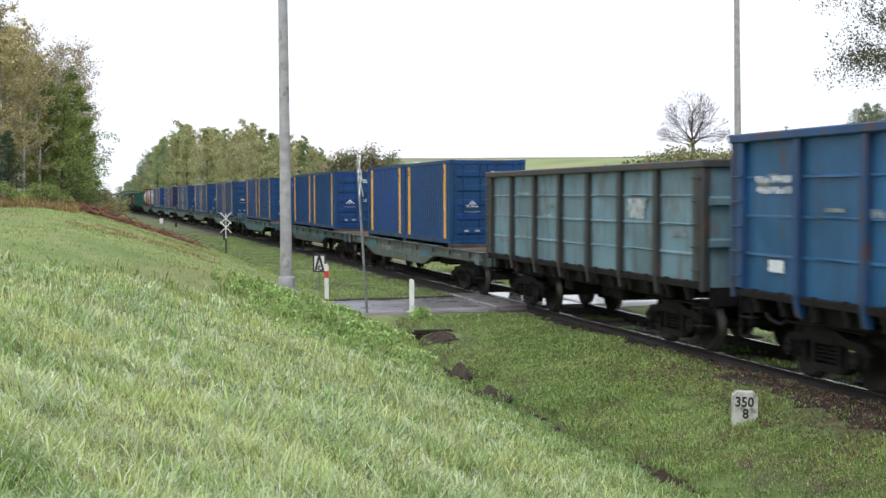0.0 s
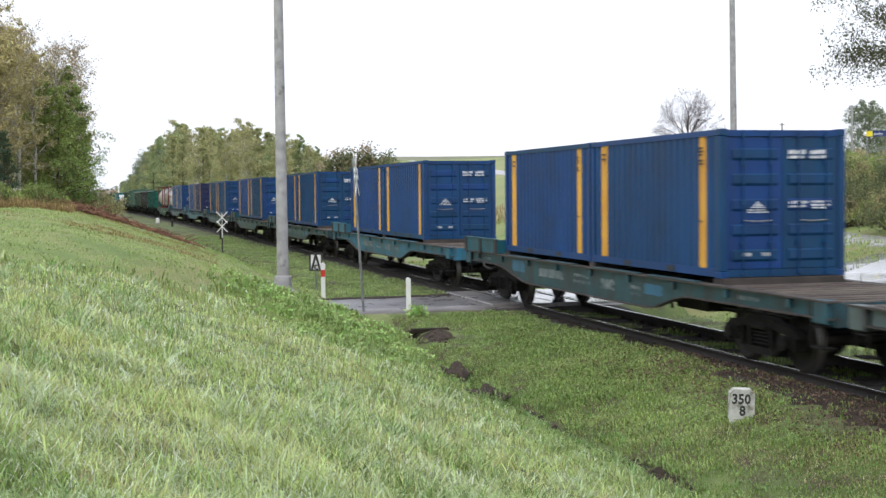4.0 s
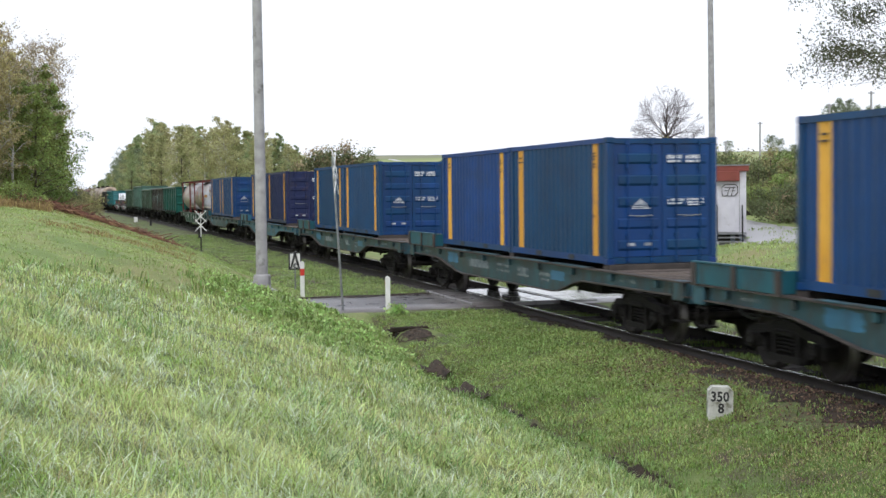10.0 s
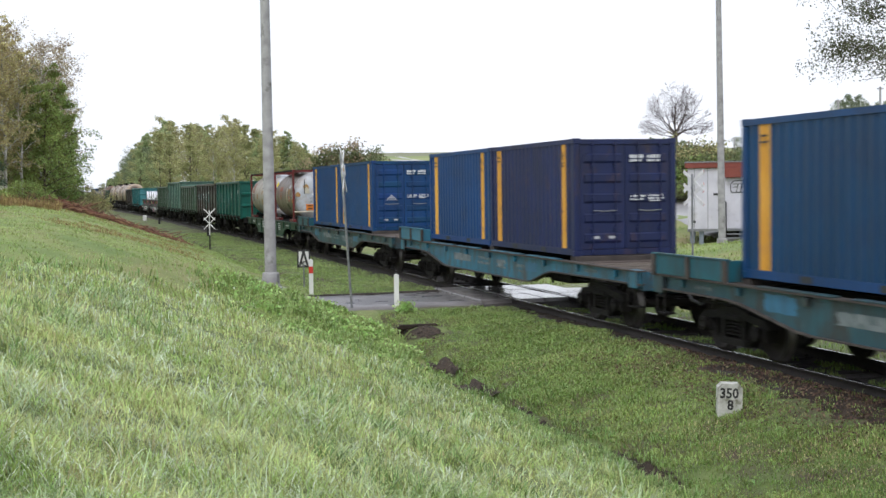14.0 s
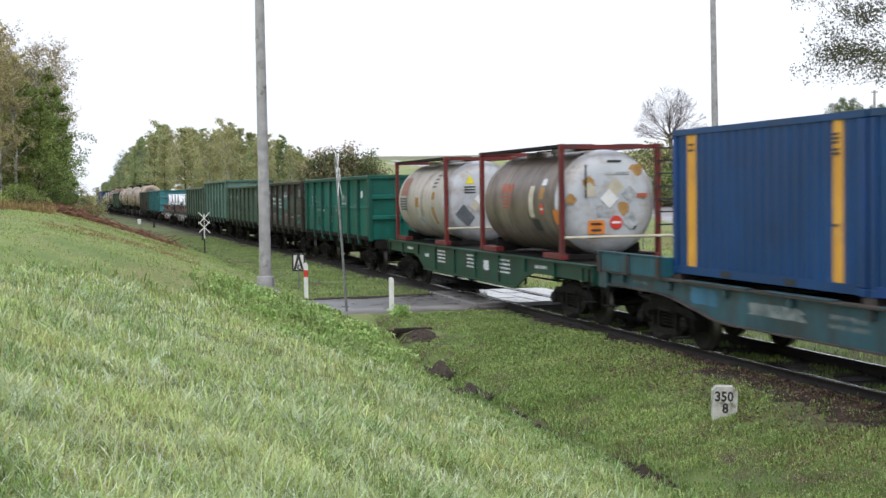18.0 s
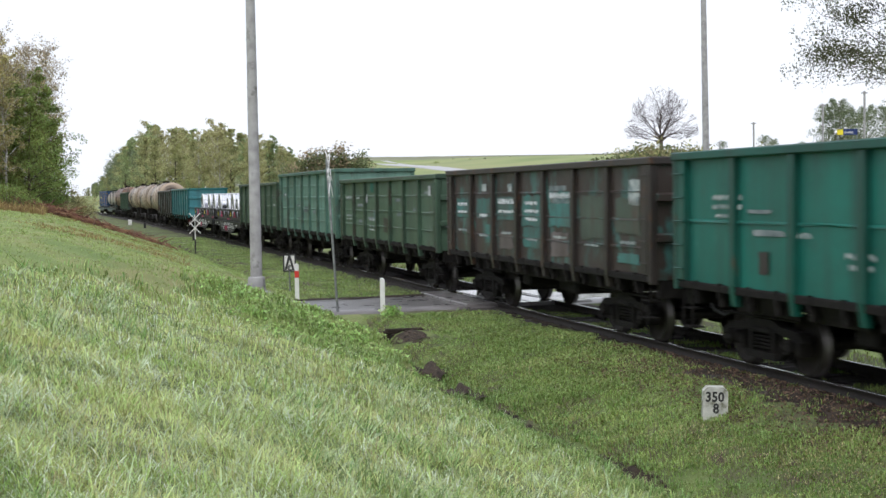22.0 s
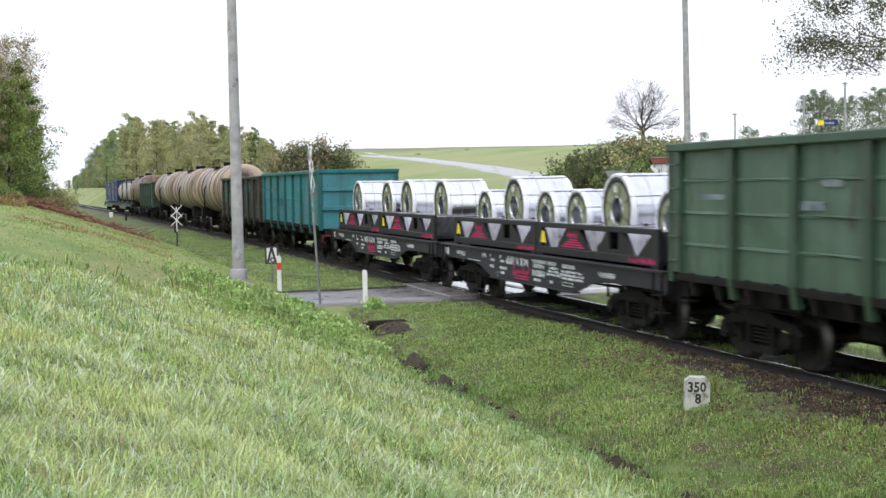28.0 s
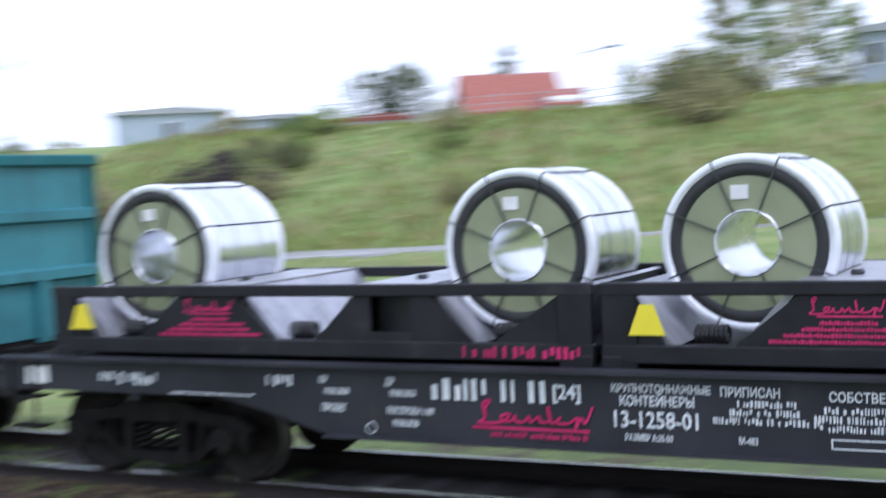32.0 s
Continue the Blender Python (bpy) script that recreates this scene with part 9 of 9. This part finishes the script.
def arcs(name, label, m, count, area, length, width, seed, keep=None, clump=0, bend=(0.5, 2.0)):
    """Long blades of grass bowed over in arcs, each in three tapering pieces; clump sends so many out of one root."""
    rng = np.random.default_rng(seed)
    xy = area(rng, count)
    if keep is not None:
        xy = xy[keep(xy[:, 0], xy[:, 1], rng)]
    size = np.ones(len(xy))
    if clump:
        size = np.repeat(0.6 + 0.7 * rng.random(len(xy)), clump)
        xy = np.repeat(xy, clump, 0)
        xy = xy + rng.normal(0, 0.05, xy.shape) * size[:, None]
    n = len(xy)
    x, y = xy[:, 0], xy[:, 1]
    lush = 0.8 + 0.24 * np.sin(x * 1.7 + 2 * np.sin(y * 0.9)) * np.sin(y * 1.2 + 0.6) + 0.2 * np.sin(x * 4.1 + 3 * np.sin(y * 2.3)) * np.sin(y * 3.7)
    ln = length * (0.4 + 0.85 * rng.random(n)) * lush * size
    ww = width * np.clip(np.hypot(x, y) / 11, 0.75, 3.0) * (0.6 + 0.7 * rng.random(n))
    a = 2.0 * np.sin(x * 0.9 + 1.7 * np.sin(y * 0.6)) + 1.2 * np.sin(y * 1.6 + x * 1.1) + rng.normal(0, 2.4, n) + 2.5
    if clump:
        a = rng.random(n) * 2 * np.pi
    b = a + np.pi / 2 + rng.normal(0, 0.5, n)
    t0, th = 0.1 + 0.6 * rng.random(n), bend[0] + (bend[1] - bend[0]) * rng.random(n) ** 1.3
    d, sd = np.stack([np.cos(a), np.sin(a)], 1), np.stack([np.cos(b), np.sin(b)], 1)
    V = np.zeros((n, 7, 3))
    z, base = np.zeros(n), xy.copy()
    ground_z = land(x, y)
    for i, (q, w) in enumerate(((0.0, 0.8), (0.38, 1.0), (0.74, 0.75))):
        if i:
            ang = t0 + th * (q - 0.18)
            step = ln * (0.38, 0.36)[i - 1]
            base = base + d * (np.sin(ang) * step)[:, None]
            z = z + np.cos(ang) * step
        off = sd * (ww * w * 0.5)[:, None]
        V[:, 2 * i, :2], V[:, 2 * i + 1, :2] = base - off, base + off
        V[:, 2 * i, 2] = V[:, 2 * i + 1, 2] = ground_z + z - 0.015 * (i == 0)
    ang = t0 + th * 0.9
    V[:, 6, :2] = base + d * (np.sin(ang) * ln * 0.26)[:, None]
    V[:, 6, 2] = ground_z + z + np.cos(ang) * ln * 0.26
    o = np.arange(n)[:, None] * 7
    F = np.concatenate([o + np.array([[p]]).reshape(1, 3) for p in ((0, 1, 3), (0, 3, 2), (2, 3, 5), (2, 5, 4), (4, 5, 6))], 0)
    return tagged(new(name, raw_mesh(name, V.reshape(-1, 3), F, m)), label, "grass", kind="stuff")


def near_area(rng, n):
    # denser towards the near edge of the meadow
    r = 5.0 * 6.0 ** rng.random(n)
    a = np.radians(-9 + 51 * rng.random(n))
    a = np.where(rng.random(n) < 0.12, np.radians(-9 + 85 * rng.random(n)), a)
    return np.stack([r * np.sin(a), r * np.cos(a)], 1)


def close_area(rng, n):
    r, a = 5.0 * 3.0 ** rng.random(n), np.radians(-9 + 52 * rng.random(n))
    a = np.where(rng.random(n) < 0.10, np.radians(-9 + 85 * rng.random(n)), a)
    return np.stack([r * np.sin(a), r * np.cos(a)], 1)


def off_bank(x, y, rng):
    """Thins out towards the ditch, where the shorter bank grass takes over."""
    return unmown(x, y, rng) & (rng.random(len(x)) < np.clip((-4.9 - (x - track_x(y))) / 1.3, 0.12, 1))


def damp(x, y, rng):
    """Patches where the grass grows longer and darker."""
    return off_bank(x, y, rng) & (np.sin(x * 1.3 + 1.9 * np.sin(y * 0.55)) * np.sin(y * 0.8 + 1.0) + 0.5 * np.sin(x * 3.1 + y * 1.4) > 0.35)


def dewy(x, y, rng):
    return off_bank(x, y, rng) & (np.sin(x * 1.1 + 2.3 * np.sin(y * 0.7) + 2) * np.sin(y * 0.9 - 0.7) + 0.6 * rng.random(len(x)) > 0.25)


def withered(x, y, rng):
    return off_bank(x, y, rng) & (np.sin(x * 1.5 - 1.2 * np.sin(y * 0.6) + 1) * np.sin(y * 0.7 + 2.0) + 0.7 * rng.random(len(x)) > 0.55)


def on_turf(x, y, rng):
    u = x - track_x(y)
    lane = (y > 31.9) & (y < 38.2) & (x > 5.4) & (x < 31)
    bare_ditch = ((np.abs(u + 4.56) < 0.13) & (y < 22)) | ((np.abs(u + 4.82) < 0.28) & (np.abs(y - 23.6) < 0.75)) | ((np.abs(u + 4.72) < 0.26) & (np.abs(y - 26.1) < 0.5)) | ((np.abs(u + 4.1) < 0.55) & (np.abs(y - 29.2) < 0.5))
    edge = u < -1.05 - 0.75 * smooth01((24 - y) / 8) + 0.25 * np.sin(y * 2.1) * np.sin(y * 0.7) - 0.45 * rng.random(len(x)) ** 2
    far_side = (u > 2.0 + 0.3 * rng.random(len(x)))
    return (edge | far_side) & ~lane & ~bare_ditch


def rank(x, y):
    """How far inside the unmown part of the meadow a place lies, in metres."""
    return np.interp(x, [-40, -1.1, 0.3, 2.0, 3.6, 4.7, 6.2, 7.3], [20, 24.0, 26.0, 27.6, 28.3, 26.3, 25.0, 27.5]) - y + 0.8 * np.sin(x * 2.3 + 1) + 0.4 * np.sin(x * 6.1)


def unmown(x, y, rng):
    return on_turf(x, y, rng) & (x - track_x(y) < -4.62) & (rank(x, y) > rng.normal(0, 0.5, len(x)))


def mown(x, y, rng):
    return on_turf(x, y, rng) & (rank(x, y) < 0.6) & (x - track_x(y) < -4.2)


def box_area(x0, x1, y0, y1):
    return lambda rng, n: np.stack([x0 + (x1 - x0) * rng.random(n), y0 + (y1 - y0) * rng.random(n)], 1)


def fan(r0, r1, a0, a1):
    def area(rng, n):
        r, a = r0 * (r1 / r0) ** rng.random(n), np.radians(a0 + (a1 - a0) * rng.random(n))
        return np.stack([r * np.sin(a), r * np.cos(a)], 1)
    return area


arcs("meadow_grass", "long wet grass of the near meadow", M_GRASS, 84000, close_area, 0.22, 0.0085, 1, off_bank, bend=(0.4, 1.9))
arcs("dewy_grass", "dew-laden blades coloured pale for sheen in patches of the meadow", M_DEW, 24000, close_area, 0.24, 0.0075, 41, dewy, bend=(0.8, 2.3))
arcs("damp_grass", "darker longer grass in patches of the meadow", M_DEEP, 40000, close_area, 0.25, 0.0085, 42, damp, bend=(0.3, 1.6))
arcs("straw_blades", "withered straw-coloured blades in the meadow", M_STRAW, 20000, near_area, 0.22, 0.006, 21, withered)
arcs("grass_tufts", "pale coarse tufts standing out of the meadow", M_TUFT, 1150, near_area, 0.35, 0.0088, 22, off_bank, clump=22, bend=(0.8, 2.4))
arcs("grass_tufts", "deep green tufts standing out of the meadow", M_DEEP, 1500, near_area, 0.33, 0.0082, 23, damp, clump=20, bend=(0.5, 2.0))
blades("far_meadow_grass", "long wet grass farther up the meadow", M_GRASS, 62000, fan(14.5, 31, -9, 43), 0.19, 0.0075, 43, off_bank, lean=1.2)
blades("far_meadow_grass", "darker long grass farther up the meadow", M_DEEP, 26000, fan(14.5, 31, -9, 43), 0.19, 0.0075, 44, damp, lean=1.1)
blades("far_meadow_grass", "dew-laden grass coloured pale for sheen farther up the meadow", M_DEW, 16000, fan(14.5, 31, -9, 43), 0.18, 0.007, 45, dewy, lean=1.3)
arcs("bank_tussocks", "greener grass on the near bank of the ditch", M_BANKG, 30000, lambda rng, n: (lambda y: np.stack([track_x(y) - 4.66 - 1.7 * rng.random(n) ** 1.2, y], 1))(7.5 * 3.7 ** rng.random(n)), 0.15, 0.0066, 46, unmown, bend=(0.6, 2.2))
blades("rank_fringe", "darker rank grass where the mown part begins", M_DEEP, 20000, box_area(-4, 7.2, 22, 34), 0.20, 0.010, 24, lambda x, y, rng: on_turf(x, y, rng) & (x - track_x(y) < -4.62) & (np.abs(rank(x, y) + 0.7 * np.sin(x * 1.1 + y)) < 1.5 * rng.random(len(x)) ** 1.6) & (np.sin(x * 1.7 + 2 * np.sin(y * 0.8)) > -0.5), lean=0.8)
blades("surrounding_grass", "long grass of the meadow behind", M_GRASS, 26000, box_area(-16, 5.5, -14, 9), 0.20, 0.014, 25, lambda x, y, rng: (np.hypot(x, y) > 0.7) & (x - track_x(y) < -4.7), lean=0.85)
def thin_verge(x, y, rng):
    """Verge turf that wears thin in patches towards the rail."""
    u = x - track_x(y)
    bald = np.sin(x * 2.3 + 1.4 * np.sin(y * 0.8)) + 0.8 * np.sin(y * 1.45 - 0.6 * x) + 0.5 * np.sin(x * 5.3 + y * 3.9)
    return on_turf(x, y, rng) & (bald + 1.6 * rng.random(len(x)) > -1.1 + 1.9 * smooth01((u + 4.0) / 2.2) * smooth01((22 - y) / 8))


def verge_area(rng, n):
    y = 9.0 * (32.0 / 9.0) ** rng.random(n)
    return np.stack([track_x(y) - 0.95 - 3.7 * rng.random(n), y], 1)


blades("trackside_grass", "short grass between ditch and track", M_GRASS2, 76000, verge_area, 0.075, 0.0075, 6, thin_verge, lean=1.3)
blades("trackside_grass", "yellowing grass between ditch and track", M_OLDGRASS, 30000, verge_area, 0.072, 0.007, 16, lambda x, y, rng: on_turf(x, y, rng) & (np.sin(x * 2.1 + 1.7 * np.sin(y * 0.9)) + 0.6 * np.sin(y * 1.9) > -0.1), lean=1.3)
blades("trackside_straw", "withered blades on the poor soil near the rail", M_STRAW, 16000, lambda rng, n: (lambda y: np.stack([track_x(y) - 1.1 - 2.6 * rng.random(n), y], 1))(8.0 * 3.2 ** rng.random(n)), 0.065, 0.0065, 47, lambda x, y, rng: on_turf(x, y, rng) & (np.sin(x * 1.9 + y * 0.7) + 0.7 * np.sin(y * 1.7 - x) + 0.5 * (14 - y) / 6 > 0.2), lean=1.4)
blades("trackside_grass", "grass beside the track beyond the lane", M_BANKG, 46000, lambda rng, n: (lambda y: np.stack([track_x(y) - 1.2 - 4.6 * rng.random(n), y], 1))(38.3 * 2.6 ** rng.random(n)), 0.085, 0.0065, 51, on_turf, lean=1.2)
blades("trackside_grass", "fresh grass by the culvert", M_BANKG, 26000, lambda rng, n: np.stack([7.3 + 3.3 * rng.random(n), 20.5 + 11.3 * rng.random(n)], 1), 0.085, 0.0075, 52, thin_verge, lean=1.3)
blades("trackside_tufts", "greener tufts between ditch and track", M_DEEP, 900, verge_area, 0.10, 0.0065, 29, on_turf, lean=1.2, clump=12)
arcs("trackside_tussocks", "light green tussocks on the strip beside the track", M_BANKG, 850, verge_area, 0.125, 0.0065, 48, thin_verge, clump=13, bend=(0.6, 2.2))
blades("cess_tufts", "scattered tufts on the bare soil beside the rail", M_GRASS2, 420, lambda rng, n: (lambda y: np.stack([track_x(y) - 0.95 - 1.3 * rng.random(n), y], 1))(8.0 * 3.0 ** rng.random(n)), 0.08, 0.007, 33, None, lean=1.3, clump=14)
blades("track_grass", "sparse grass growing between the rails", M_GRASS2, 16000, lambda rng, n: np.stack([TRACK_X - 0.68 + 1.36 * rng.random(n), 8 + 24 * rng.random(n)], 1), 0.10, 0.008, 28, lambda x, y, rng: np.sin(x * 3.7 + y * 1.9) + np.sin(y * 2.7) > 0.1, lean=0.9)
# Dark-green blades put the shading line of the ditch into the colour.
blades("ditch_fringe", "grass over the trackside ditch, coloured dark for its shading line", M_DEEP, 7000, lambda rng, n: np.stack([6.92 + rng.normal(0, 0.22, n), 11 + 17 * rng.random(n)], 1), 0.16, 0.007, 26, on_turf, lean=1.0)
blades("mown_grass", "short mown grass of the meadow", M_MOWN, 120000, fan(18, 62, -9, 22), 0.055, 0.0055, 27, mown, lean=0.9)
blades("bank_grass", "short meadow grass beyond the level crossing", M_MOWN, 50000, fan(50, 125, -8, 10), 0.07, 0.006, 3, mown)
blades("tawny_patches", "tawny withered patches in the mown meadow", M_DRYGRASS, 26000, fan(38, 82, -9, 5), 0.10, 0.006, 49, lambda x, y, rng: mown(x, y, rng) & (np.sin(x * 0.7 + 1.3 * np.sin(y * 0.21)) + np.sin(y * 0.33 + x * 0.4) + 0.8 * rng.random(len(x)) + 0.6 * (y > 60) > 0.9), lean=1.1)
blades("hill_grass", "rough tall grass on the bank above the road", M_GRASS2, 30000, box_area(36, 70, 2, 42), 0.40, 0.02, 8)
blades("hill_grass", "tawny tall grass on the bank above the road", M_DRYGRASS, 14000, box_area(36, 70, 2, 42), 0.5, 0.018, 18)
blades("verge_grass", "short grass of the far verge", M_MOWN, 40000, box_area(13.2, 32, 4, 60), 0.12, 0.012, 2, on_turf)
blades("dry_grass", "tawny dry grass below the wood", M_DRYGRASS, 22000, lambda rng, n: np.stack([-7.0 + 6.0 * rng.random(n) ** 0.8, 60 + 60 * rng.random(n) ** 1.5], 1), 0.42, 0.010, 4)
blades("cutting_grass", "tawny grass on the far cutting slope", M_DRYGRASS, 12000, box_area(16, 28, 80, 150), 0.5, 0.012, 5)


def weeds():
    """Broad-leaved weeds on the crest before the lane."""
    rng = np.random.default_rng(12)
    n = 2600
    x, y = 2.6 + 4.4 * rng.random(n), 24.0 + 8.4 * rng.random(n)
    heart = np.hypot((x - 5.0) / 1.7, (y - 28.2 + 0.55 * (x - 5.0)) / 2.4)
    lumps = 0.35 * np.sin(x * 4.1 + 1.2 * np.sin(y * 1.3)) * np.sin(y * 2.9 + 0.7)
    ok = (heart + 1.5 * lumps + rng.normal(0, 0.42, n) < 0.75) & ~((y > 31.4) & (x > 5.2)) & (x - track_x(y) < -4.75)
    x, y = x[ok], y[ok]
    c = np.stack([x, y, land(x, y) + 0.03 + 0.07 * rng.random(len(x))], 1)
    v, f = leaf_quads(c, 9, 0.16, 0.042, rng, 0.55)
    blades("weed_grass", "rank grass among the weeds on the crest", M_BANKG, 9000, lambda g, m: np.stack([x, y], 1)[g.integers(0, len(x), m)] + g.normal(0, 0.25, (m, 2)), 0.24, 0.012, 31, lambda a, b, g: (a - track_x(b) < -4.7) & ~((b > 31.4) & (a > 5.2)), lean=1.0)
    tagged(new("weeds", raw_mesh("weeds", v, f, M_WEED)), "bright green broad-leaved weeds on the crest", "weeds", kind="stuff")
    c = np.array([[7.62, 31.75, spot(7.62, 31.75) + 0.14], [7.75, 31.7, spot(7.75, 31.7) + 0.1], [7.5, 31.65, spot(7.5, 31.65) + 0.12]])
    v, f = leaf_quads(c, 120, 0.2, 0.04, rng, 0.9)
    tagged(new("roadside_weed", raw_mesh("roadside_weed", v, f, M_WEED)), "leafy weed at the foot of the guide post", "weeds", kind="stuff")


weeds()


def litter():
    rng = np.random.default_rng(14)
    n = 8000
    y = 8 + 16 * rng.random(n)
    x = track_x(y) - 0.95 - rng.random(n) ** 1.5 * 1.7
    c = np.stack([x, y, land(x, y) + 0.035], 1)
    v, f = leaf_quads(c, 1, 0.02, 0.02, rng, 0.3)
    tagged(new("leaf_litter", raw_mesh("leaf_litter", v, f, material("fallen_leaves", (0.07, 0.042, 0.03), (0.22, 0.14, 0.095), scale=3, rough=0.8, bump=0, island=0.5))), "brown fallen leaves on the trackside soil", "leaf litter", kind="stuff")


litter()


motions()
